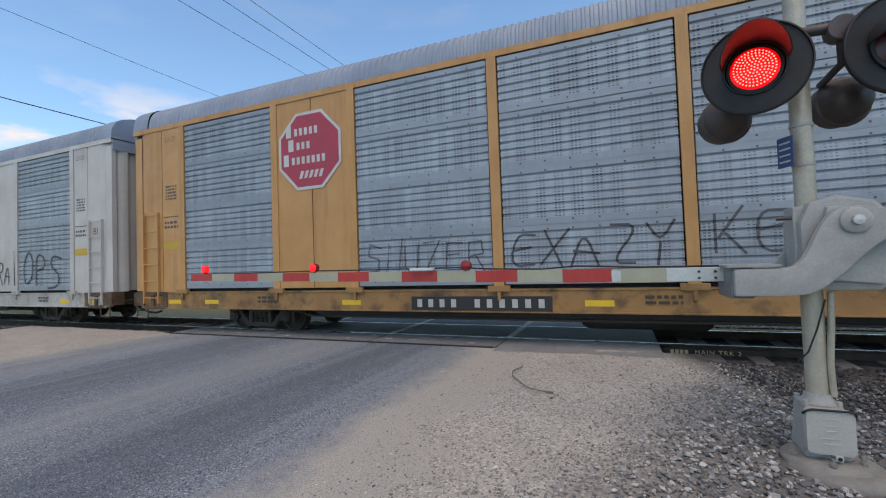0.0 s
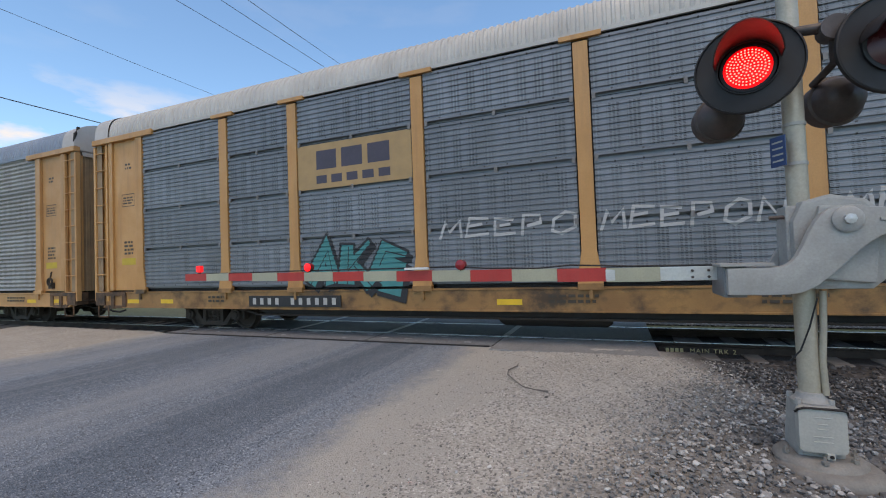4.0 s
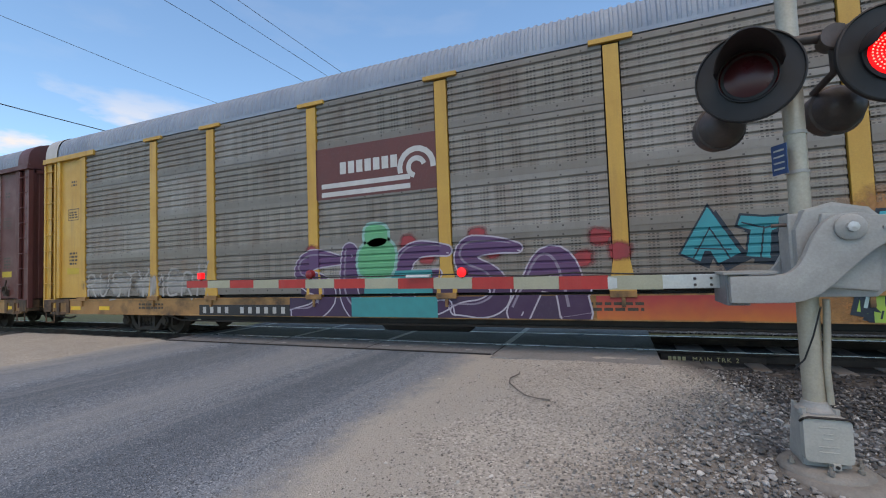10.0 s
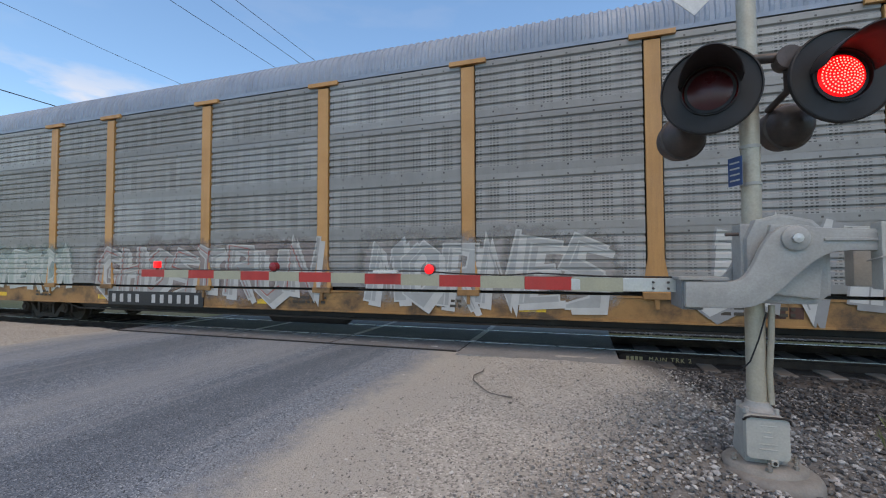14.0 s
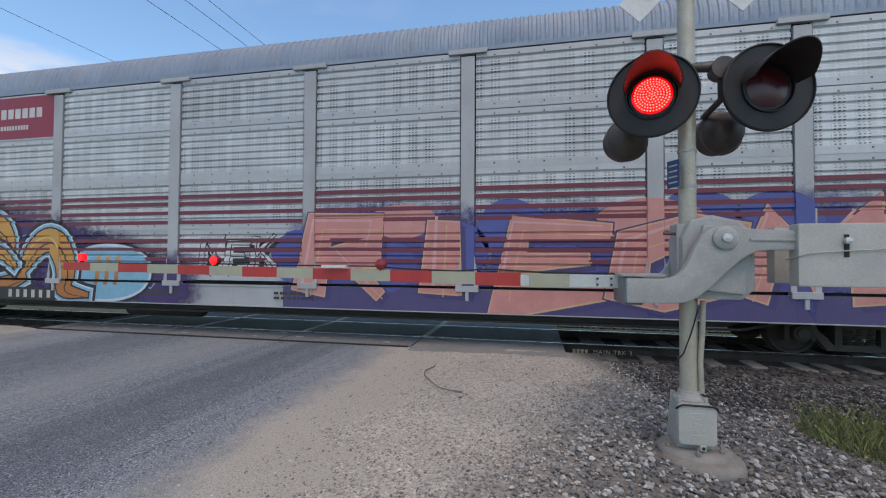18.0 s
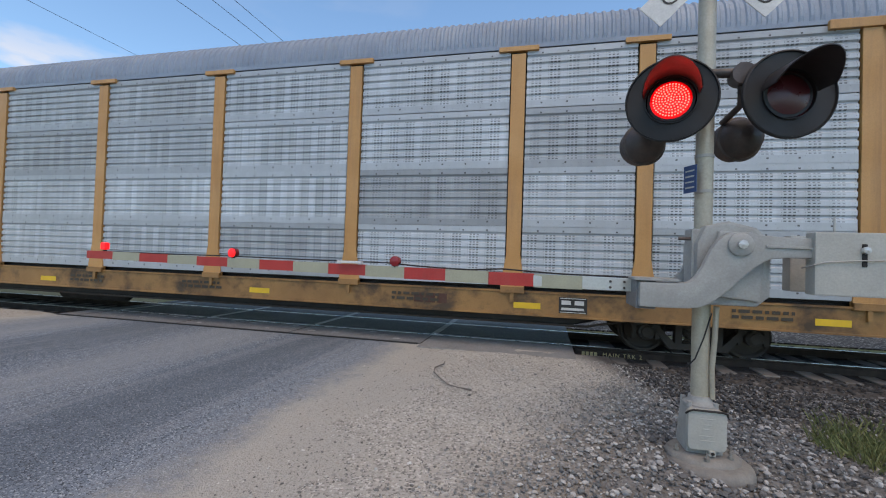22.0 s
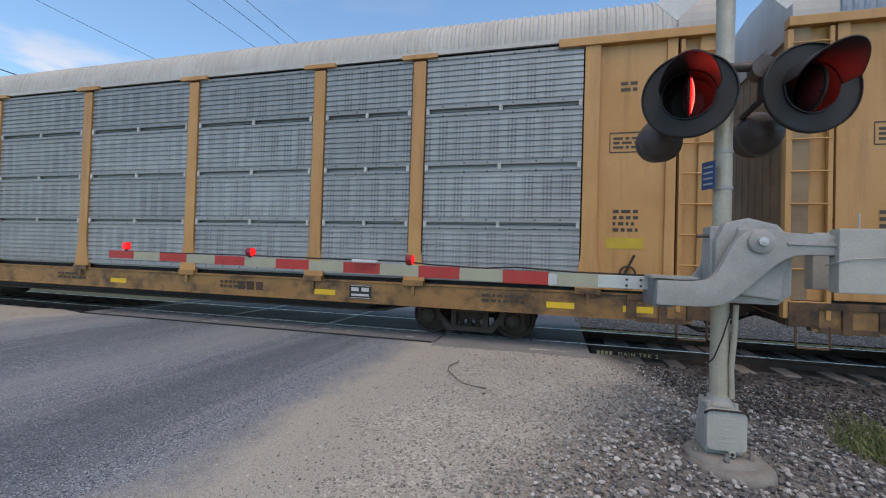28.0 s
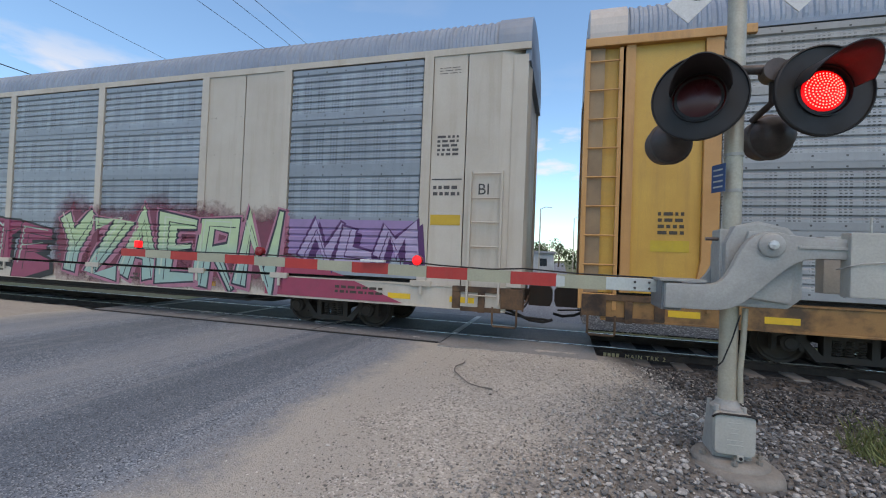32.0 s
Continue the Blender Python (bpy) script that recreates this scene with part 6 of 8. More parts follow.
def number_board(car, u0, u1, z0, z1, plate=(0.02, 0.02, 0.022), ink=(0.55, 0.54, 0.51)):
    p = part("number_board", Geo().box(u0, u1, FACE - 0.002, FACE + 0.03, z0, z1).mesh("number_board"), paint(plate), car, "black board with white marks")
    n = 11
    m = (z1 - z0) * 0.2
    for b in bars(u0 + 0.06, u1 - 0.06, z0 + m, z1 - m, n, 0.56, skip=(4,)):
        flat(p, "white_mark", [b], paint(ink), "", 2)


def shield(car, u0, u1, z0, z1):
    cx, w, h = (u0 + u1) / 2, (u1 - u0) / 2, z1 - z0
    pts = [(-0.95, 0.86), (-0.62, 0.9), (-0.3, 0.93), (0, 1.0), (0.3, 0.93), (0.62, 0.9), (0.95, 0.86), (0.9, 0.72), (0.97, 0.5), (0.98, 0.3), (0.85, 0.14), (0.5, 0.06), (0, 0.0), (-0.5, 0.06), (-0.85, 0.14), (-0.98, 0.3), (-0.97, 0.5), (-0.9, 0.72)]
    poly = [(cx + a * w, z0 + b * h) for a, b in pts]
    flat(car, "emblem_border", [grown(poly, 0.05)], paint((0.72, 0.71, 0.7)), "white shield border", 1)
    flat(car, "emblem_field", [[(x, max(z, z0 + 0.52 * h)) for x, z in poly]], paint((0.03, 0.06, 0.3)), "blue upper field", 3)
    flat(car, "emblem_ground", [[(x, min(z, z0 + 0.52 * h)) for x, z in poly]], paint((0.72, 0.70, 0.69)), "white lower field", 2)
    st = []
    for i in range(6):
        a = -0.86 + i * 0.315
        x0, x1 = cx + a * w, cx + (a + 0.15) * w
        lo = z0 + (0.06 + 0.1 * abs(a + 0.07) ** 2) * h
        st.append(rect(x0, x1, lo, z0 + 0.52 * h))
    tagged(flat(car, "emblem_stripe", st, paint((0.42, 0.03, 0.05)), "red stripes", 4), kind="stuff")
    tagged(flat(car, "emblem_bar", bars(cx - 0.62 * w, cx + 0.62 * w, z0 + 0.76 * h, z0 + 0.86 * h, 5, 0.25) + bars(cx - 0.75 * w, cx + 0.75 * w, z0 + 0.6 * h, z0 + 0.7 * h, 7, 0.25), paint((0.75, 0.74, 0.73)), "white bars", 5), kind="stuff")


CARS = []


def build_car(k, style, kind, sheets, frame_mat, sill_mat, roof_mat, label, end_mat=None, door_mat=None, cap_mat=None, stained=None, post_mat=None):
    car = thing("autorack_car", label, "railway car", "cars of the train")
    car.matrix_basis = pose(0, TRACK_Y, 0)
    CARS.append((car, k))
    PROFILES[car.name] = (knots(kind), 0.12 if style == "B" else 0.09, style == "A")
    end_mat, door_mat, cap_mat = end_mat or (GRIMY_END if style == "B" and k in (2, 3, 7, 13, 15) else frame_mat), door_mat or frame_mat, cap_mat or (roof_mat if style == "A" else frame_mat)
    side = shared("side_sill", side_sill_mesh)
    part("side_sill", side, sill_mat, car, "grimy painted side sill")
    part("side_sill", side, sill_mat, car, "grimy painted side sill", turn=Matrix.Rotation(math.pi, 3, "Z"))
    part("centre_sill", shared("centre_sill", lambda: Geo().prism([(-14.1, 0.62), (-9.4, 0.5), (-8.6, 0.3), (8.6, 0.3), (9.4, 0.5), (14.1, 0.62), (14.1, 0.96), (-14.1, 0.96)], -0.4, 0.4).mesh("centre_sill", bevel=0.02)), BLACK, car, "black steel centre sill")
    part("floor_plate", shared("floor_plate", lambda: Geo().box(-14.2, 14.2, -1.4, 1.4, 0.965, 1.03).mesh("floor_plate")), BLACK, car, "dark deck plate")
    part("floor_pan", shared("floor_pan", lambda: Geo().prism([(-9.0, 0.62), (-8.6, 0.47), (8.6, 0.47), (9.0, 0.62)], -1.36, 1.36).mesh("floor_pan")), BLACK, car, "black underfloor pan")
    part("air_tank", shared("air_tank", lambda: Geo().tube([(-3.2, -0.95, 0.42), (-3.1, -0.95, 0.42), (-1.3, -0.95, 0.42), (-1.2, -0.95, 0.42)], [0.1, 0.17, 0.17, 0.1], 16).mesh("air_tank", smooth=True)), BLACK, car, "dark brake air tank")
    part("brake_pipe", shared("brake_pipe", lambda: Geo().tube([(-13.9, -1.2, 0.6), (-9.5, -1.25, 0.56), (-8.8, -1.38, 0.44), (8.8, -1.38, 0.44), (9.5, -1.25, 0.56), (13.9, -1.2, 0.6)], 0.022, 6).mesh("brake_pipe", smooth=True)), BOGIE, car, "long brake pipe")
    part("inner_shell", shared("inner_shell", lambda: Geo().box(-13.9, 13.9, -1.4, 1.4, 1.04, 5.2).mesh("inner_shell")), BLACK, car, "dark inside of the rack")
    part("roof", shared("roof", roof_mesh), roof_mat, car, "ribbed sheet roof")
    cap = shared(("end_cap", style), lambda: end_cap_mesh(5.27 if style == "A" else 5.1))
    part("roof_end_cap", cap, cap_mat, car, at=(14.42, 0, 0))
    part("roof_end_cap", cap, cap_mat, car, at=(-14.42, 0, 0), turn=Matrix.Rotation(math.pi, 3, "Z"))
    if cap_mat is WHITE_CAR:
        tar = shared("tar_streak", lambda: Geo().tube([(14.47, -1.53, 5.36), (14.5, -1.5, 5.6), (14.46, -1.4, 5.79), (14.3, -1.36, 5.82)], [0.02, 0.045, 0.05, 0.015], 7).mesh("tar_streak", smooth=True))
        part("tar_streak", tar, BLACK, car, "black tar streak on the roof corner")
    part("top_rail", shared("top_rail" + style, lambda: Geo().box(-14.5, 14.5, -HALF_W - (0.02 if style == "A" else 0.005), -HALF_W + 0.05, 5.18, 5.3 if style == "A" else 5.25).mesh("top_rail")), frame_mat if style == "A" else roof_mat, car, "long rail under the roof edge")
    part("far_wall", shared("far_wall", lambda: Geo().box(-14.2, 14.2, HALF_W - 0.06, HALF_W, 1.04, 5.22).mesh("far_wall")), sheets, car, "sheeted far side")
    post = shared("post" + style, lambda: post_mesh(style))
    for x in POSTS:
        part("post", post, post_mat or frame_mat, car, at=(x, 0, 0))
    pw = 0.24 if style == "B" else 0.18
    for i in range(9):
        a, b = POSTS[i], POSTS[i + 1]
        width = round(b - a - pw - 0.045, 3)
        if style == "A" and i in (1, 7):
            part("solid_panel", shared("solid", solid_panel_mesh), door_mat, car, "smooth riveted panel", ((a + b) / 2, -HALF_W, 0))
            continue
        for j in range(4):
            me = shared(("sheet", width, kind), lambda: sheet_mesh(width, TIERS[1] - TIERS[0] + 0.01, kind))
            mat = stained if stained is not None and (i * 5 + j * 3 + k) % 4 == 0 else sheets
            part("sheet", me, mat, car, at=((a + b) / 2, -HALF_W, TIERS[j]))
    if kind == "C":
        def clips():
            g = Geo()
            for i in range(9):
                a, b = POSTS[i], POSTS[i + 1]
                for z in TIERS[1:4]:
                    for x in (a + 0.18, (a + b) / 2, b - 0.18):
                        g.box(x - 0.028, x + 0.028, -HALF_W - 0.015, -HALF_W + 0.02, z - 0.05, z + 0.05)
            return g.mesh("sheet_clip")
        tagged(part("sheet_clip", shared("clips", clips), DARK_CLIP if sheets is SLATE or frame_mat is OXIDE else BRIGHT_CLIP, car, "small sheet clips"), kind="stuff")
    ends = ((1, "front"), (-1, "rear"))
    for s, _ in ends:
        if style == "B":
            end_b(car, s, door_mat, end_mat, frame_mat)
        else:
            end_a(car, s, door_mat, end_mat)
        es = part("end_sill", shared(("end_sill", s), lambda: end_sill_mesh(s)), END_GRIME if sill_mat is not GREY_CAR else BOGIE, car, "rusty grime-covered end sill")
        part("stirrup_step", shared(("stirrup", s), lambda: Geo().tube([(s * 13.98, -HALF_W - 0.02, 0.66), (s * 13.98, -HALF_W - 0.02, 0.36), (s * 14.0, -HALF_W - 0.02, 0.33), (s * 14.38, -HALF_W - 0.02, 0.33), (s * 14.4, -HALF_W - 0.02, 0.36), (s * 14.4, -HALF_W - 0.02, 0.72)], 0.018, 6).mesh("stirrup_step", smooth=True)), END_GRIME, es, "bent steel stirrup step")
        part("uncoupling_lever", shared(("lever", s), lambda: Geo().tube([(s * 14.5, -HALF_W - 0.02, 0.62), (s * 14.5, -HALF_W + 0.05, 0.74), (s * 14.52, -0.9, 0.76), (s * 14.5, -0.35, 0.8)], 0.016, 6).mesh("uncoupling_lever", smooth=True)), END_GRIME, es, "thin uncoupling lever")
        build_truck(car, k, s * 10.6)
        coupler = part("coupler", shared("coupler", coupler_mesh), BOGIE, car, "dark steel coupler", (s * 14.2, 0, 0), Matrix.Rotation(0 if s > 0 else math.pi, 3, "Z"))
        part("air_hose", shared("hose", lambda: Geo().tube([(-0.35, -0.75, 0.62), (0.0, -0.7, 0.52), (0.35, -0.6, 0.36), (0.6, -0.55, 0.33), (0.78, -0.5, 0.38)], 0.03, 8).tube([(-0.6, -0.95, 0.6), (0.2, -0.9, 0.45), (0.7, -0.85, 0.42)], 0.02, 6).mesh("air_hose", smooth=True)), RUBBER, coupler, "black air hose")
    # yellow tread marks and stencils on the sill
    rng = random.Random(100 + k)
    marks = [rect(u, u + 0.45, 0.68, 0.8) for u in (-13.2, -11.9, -7.9, -3.1, 2.4, 7.6, 12.0, 13.2)]
    for mk in marks:
        part("reflective_mark", shared(("rmark", mk[0][0]), lambda: Geo().box(mk[0][0], mk[1][0], -HALF_W - 0.005, -HALF_W + 0.002, 0.7, 0.8).mesh("reflective_mark")), paint((0.95, 0.6, 0.03)), car, "yellow reflective strip")
    bracket = shared("post_bracket", lambda: Geo().box(-0.2, 0.2, -HALF_W - 0.06, -HALF_W + 0.02, 0.955, 1.06).box(-0.03, 0.03, -HALF_W - 0.05, -HALF_W + 0.02, 0.8, 0.96).mesh("post_bracket", bevel=0.008))
    for x in POSTS:
        part("post_bracket", bracket, sill_mat, car, at=(x, 0, 0))
    if k % 2 == 0 or style == "B":
        plate = part("stencil_plate", shared("stencil_plate", lambda: Geo().box(8.35, 8.8, -HALF_W - 0.006, -HALF_W + 0.004, 0.66, 0.92).mesh("stencil_plate")), paint((0.02, 0.02, 0.02)), car, "black maintenance stencil with white marks")
        for u, v, uu, vv in ((8.37, 0.9, 8.78, 0.91), (8.37, 0.67, 8.78, 0.68), (8.39, 0.8, 8.54, 0.87), (8.6, 0.8, 8.75, 0.87), (8.39, 0.71, 8.75, 0.75)):
            part("white_mark", shared(("wm", u, v), lambda: Geo().box(u, uu, -HALF_W - 0.008, -HALF_W - 0.005, v, vv).mesh("white_mark")), paint((0.7, 0.7, 0.68)), plate)
        if sill_mat is SILL_YELLOW:
            for b in bars(5.8, 6.45, 0.71, 0.88, 3, 0.2):
                flat(car, "brown_mark", [b], paint((0.1, 0.035, 0.02)), "", 0, y=-HALF_W - 0.003)
    sten = []
    for u in (-10.2, -2.2, 0.8, 5.4, 10.9):
        sten += lines_of(u, u + rng.uniform(0.5, 1.0), 0.74, 0.92, 2, rng)
    tagged(flat(car, "sill_stencil", sten, paint((0.06, 0.045, 0.03)), "small dark stencil lines", 0, y=-HALF_W - 0.021), kind="stuff")
    return car


OLD_POST = surf("pale_rusty_post", (0.42, 0.38, 0.36), (0.30, 0.25, 0.23), rough=0.6, scale=2, dirt=(0.2, 0.11, 0.08), dirt_amount=0.6)
DARK_CLIP = surf("dark_clip_metal", (0.2, 0.195, 0.19), rough=0.6, bump=0)
BRIGHT_CLIP = surf("clip_metal", (0.6, 0.6, 0.58), rough=0.5, bump=0)


def side_sill_mesh():
    """A long channel with its flanges outwards, deeper between the trucks."""
    w = -HALF_W
    sec = [(w + 0.12, 0.58), (w - 0.02, 0.58), (w - 0.02, 0.605), (w, 0.61), (w, 0.965), (w - 0.02, 0.97), (w - 0.02, 1.0), (w + 0.12, 1.0)]
    n = len(sec)
    v = [(-14.2, y, z) for y, z in sec] + [(14.2, y, z) for y, z in sec]
    return Geo().add(v, [(i, (i + 1) % n, (i + 1) % n + n, i + n) for i in range(n)] + [tuple(range(n)), tuple(range(2 * n - 1, n - 1, -1))]).mesh("side_sill")


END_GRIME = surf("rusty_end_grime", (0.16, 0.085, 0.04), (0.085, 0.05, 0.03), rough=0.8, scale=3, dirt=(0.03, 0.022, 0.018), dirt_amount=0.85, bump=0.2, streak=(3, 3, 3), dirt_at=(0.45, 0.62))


def end_sill_mesh(s):
    """The end of the side sill: a stepped casting with pockets and a striker."""
    x = lambda a, b: (min(s * a, s * b), max(s * a, s * b))
    g = Geo().box(*x(13.25, 14.3), -HALF_W - 0.035, -HALF_W + 0.05, 0.9, 1.0).box(*x(13.25, 13.4), -HALF_W - 0.03, -HALF_W + 0.05, 0.6, 0.9)
    g.box(*x(13.72, 13.84), -HALF_W - 0.045, -HALF_W + 0.05, 0.55, 0.9).box(*x(14.12, 14.5), -HALF_W - 0.04, -HALF_W + 0.3, 0.64, 0.99)
    g.box(*x(13.4, 14.12), -HALF_W - 0.028, -HALF_W + 0.05, 0.56, 0.64)
    return g.mesh("end_sill", bevel=0.012)


def solid_panel_mesh():
    g = Geo().box(-0.94, -0.012, 0.0, 0.06, 1.06, 5.2).box(0.012, 0.94, 0.0, 0.06, 1.06, 5.2)
    for x in (-0.8, -0.15, 0.15, 0.8):
        for z in (2.6, 3.5, 4.3):
            for d in (-0.06, 0.06):
                g.box(x + d - 0.012, x + d + 0.012, -0.01, 0.004, z - 0.012, z + 0.012)
    return g.mesh("solid_panel", bevel=0.003)


def coupler_mesh():
    g = Geo().box(-0.4, 0.35, -0.1, 0.1, 0.68, 0.92)
    g.prism([(0.3, 0.6), (0.72, 0.6), (0.76, 0.7), (0.76, 0.92), (0.7, 1.0), (0.3, 1.0)], -0.2, 0.14)
    g.box(0.0, 0.16, -1.25, 1.25, 0.62, 0.98)
    g.tube([(0.12, -1.2, 0.72), (0.3, -1.1, 0.66), (0.3, -0.4, 0.68), (0.35, 0, 1.02)], 0.02, 6)
    return g.mesh("coupler", bevel=0.012)


def end_wall_mesh():
    """Folded end doors: one sheet with upright folds between two corner posts."""
    pts = [(-1.5, -0.2), (-1.5, 0.06), (-1.38, 0.06), (-1.38, 0.0)]
    y = -1.38
    while y < 1.3:
        pts += [(y + 0.14, 0.0), (y + 0.16, 0.008), (y + 0.25, 0.008), (y + 0.27, 0.0)]
        y += 0.276
    pts += [(1.38, 0.0), (1.38, 0.06), (1.5, 0.06), (1.5, -0.2)]
    n = len(pts)
    v = [(x, y, 1.02) for y, x in pts] + [(x, y, 5.1) for y, x in pts]
    return Geo().add(v, [(i, i + 1, i + 1 + n, i + n) for i in range(n - 1)]).mesh("end_wall")


def end_b(car, s, door_mat, end_mat, frame_mat):
    flip = Matrix.Rotation(0 if s > 0 else math.pi, 3, "Z")
    part("end_wall", shared("end_wall", end_wall_mesh), end_mat, car, "ribbed end wall", (s * 14.45, 0, 0), flip)
    x = lambda a, b: (min(s * a, s * b), max(s * a, s * b))
    door = part("side_panel", shared(("door", s), lambda: Geo().box(*x(12.77, 13.93), -HALF_W + 0.05, -HALF_W + 0.14, 1.04, 5.1).mesh("side_panel", bevel=0.01)), door_mat, car, "recessed end panel")
    part("panel_frame", shared(("dframe", s), lambda: Geo().box(*x(13.78, 13.93), -HALF_W - 0.005, -HALF_W + 0.14, 1.04, 5.1).mesh("panel_frame", bevel=0.01)), frame_mat, car)
    part("ladder_panel", shared(("lpanel", s), lambda: Geo().box(*x(13.97, 14.5), -HALF_W + 0.08, -HALF_W + 0.2, 1.02, 5.1).mesh("ladder_panel", bevel=0.008)), door_mat, car)
    part("header", shared(("header", s), lambda: Geo().box(*x(12.1, 14.56), -HALF_W - 0.06, -HALF_W + 0.1, 5.08, 5.22).mesh("header", bevel=0.012)), frame_mat, car, "projecting header beam")
    lad = part("ladder", shared(("ladder", s), lambda: Geo().box(*x(13.97, 14.03), -HALF_W - 0.02, -HALF_W + 0.05, 0.75, 5.05).box(*x(14.48, 14.56), -HALF_W - 0.02, -HALF_W + 0.1, 0.75, 5.05).mesh("ladder", bevel=0.006)), frame_mat, car, "side ladder")
    rung = shared("rung", lambda: Geo().tube([(-0.25, 0, 0), (0.25, 0, 0)], 0.014, 8).mesh("rung", smooth=True))
    for i in range(9):
        part("rung", rung, frame_mat, lad, at=(s * 14.25, -HALF_W - 0.015, 1.0 + i * 0.48))
    rng = random.Random(int(abs(s * 7 + len(CARS) * 3)))
    c = s * 13.2
    ink = paint((0.07, 0.05, 0.03))
    polys = stroke([(c - 0.25, 3.3), (c + 0.25, 3.3), (c + 0.25, 3.62), (c - 0.25, 3.62), (c - 0.25, 3.3)], 0.018) + lines_of(c - 0.2, c + 0.2, 3.36, 3.58, 3, rng) + lines_of(c - 0.18, c + 0.2, 2.0, 2.4, 4, rng) + lines_of(c - 0.1, c + 0.15, 4.3, 4.5, 2, rng)
    tagged(flat(car, "panel_stencil", polys, ink, "boxed dark stencil lines", 0, y=-HALF_W + 0.046), kind="stuff")
    flat(car, "notice_label", [rect(c - 0.28, c + 0.28, 1.72, 1.9)], paint((0.66, 0.46, 0.03)), "small yellow notice", 1, y=-HALF_W + 0.046)
    if s > 0:
        g = Geo().lathe([(-0.02, 0.13), (0.02, 0.13), (0.02, 0.1), (-0.02, 0.1)], (0, -1, 0), (s * 13.25, -HALF_W - 0.03, 1.32), 18).box(s * 13.25 - 0.1, s * 13.25 + 0.1, -HALF_W - 0.02, -HALF_W + 0.1, 1.12, 1.3).tube([(s * 13.2, -HALF_W - 0.02, 1.3), (s * 13.35, -HALF_W - 0.03, 1.62)], 0.02, 6)
        part("hand_brake", g.mesh("hand_brake", smooth=True), BOGIE, car, "dark hand brake gear")


def end_a(car, s, door_mat, end_mat):
    flip = Matrix.Rotation(0 if s > 0 else math.pi, 3, "Z")
    part("end_wall", shared("end_wall", end_wall_mesh), end_mat, car, "ribbed end wall", (s * 14.4, 0, 0), flip)
    x = lambda a, b: (min(s * a, s * b), max(s * a, s * b))

    for nm, a, b in (("inner", 12.75, 13.38), ("outer", 13.4, 14.0)):
        part("side_panel", shared(("apanel", s, nm), lambda: Geo().box(*x(a, b), -HALF_W, -HALF_W + 0.06, 1.0, 5.2).mesh("side_panel", bevel=0.004)), door_mat, car, "smooth end panel")

    def corner():
        pts = [(-HALF_W + 0.42 * (1 - math.cos(a)) - 0.0, 14.0 + 0.5 * math.sin(a)) for a in [radians(9 * i) for i in range(11)]]
        n = len(pts)
        v = [(s * px, py, 1.0) for py, px in pts] + [(s * px, py, 5.25) for py, px in pts]
        return Geo().add(v, [(i, i + 1, i + 1 + n, i + n) for i in range(n - 1)]).mesh("rounded_corner", smooth=True)

    part("rounded_corner", shared(("acorner", s), corner), door_mat, car, "rounded corner post")
    lad = part("ladder", shared(("aladder", s), lambda: Geo().box(*x(13.5, 13.54), -HALF_W - 0.07, -HALF_W + 0.01, 0.7, 3.05).box(*x(14.06, 14.1), -HALF_W - 0.07, -HALF_W + 0.05, 0.7, 3.05).mesh("ladder", bevel=0.004)), door_mat, car, "side ladder on the lower half")
    rung = shared("rung", lambda: Geo().tube([(-0.25, 0, 0), (0.25, 0, 0)], 0.014, 8).mesh("rung", smooth=True))
    for i in range(6):
        part("rung", rung, door_mat, lad, at=(s * 13.8, -HALF_W - 0.06, 0.85 + i * 0.43))
    rng = random.Random(31)
    c = s * 13.06
    ink = paint((0.08, 0.07, 0.07))
    polys = lines_of(c - 0.2, c + 0.2, 3.35, 3.75, 5, rng) + lines_of(c - 0.25, c + 0.25, 2.62, 2.85, 2, rng) + [rect(c - 0.28, c + 0.28, 2.9, 2.925)] + lines_of(c - 0.2, c + 0.2, 4.85, 5.0, 3, rng, 0.25)
    tagged(flat(car, "panel_stencil", polys, ink, "dark stencil lines", 0, y=-HALF_W - 0.003), kind="stuff")
    flat(car, "notice_label", [rect(c - 0.28, c + 0.28, 2.08, 2.27)], paint((0.66, 0.42, 0.03)), "small yellow notice", 0, y=-HALF_W - 0.003)
    if s > 0:
        part("words", letters("BI", 0.28), paint((0.05, 0.05, 0.05)), car, "black capital letters", (13.75, -HALF_W - 0.005, 2.72))


def arc_emblem(car, u, z, ink):
    """Two stripes that run into two nested arcs."""
    flat(car, "emblem_arc", stroke([(u + 0.36 * math.cos(radians(a)), z + 0.36 * math.sin(radians(a))) for a in range(-5, 196, 20)], 0.11), ink, "outer arc of the emblem", 2)
    flat(car, "emblem_arc", stroke([(u + 0.17 * math.cos(radians(a)), z + 0.17 * math.sin(radians(a))) for a in range(15, 256, 20)], 0.1), ink, "inner arc of the emblem", 2)


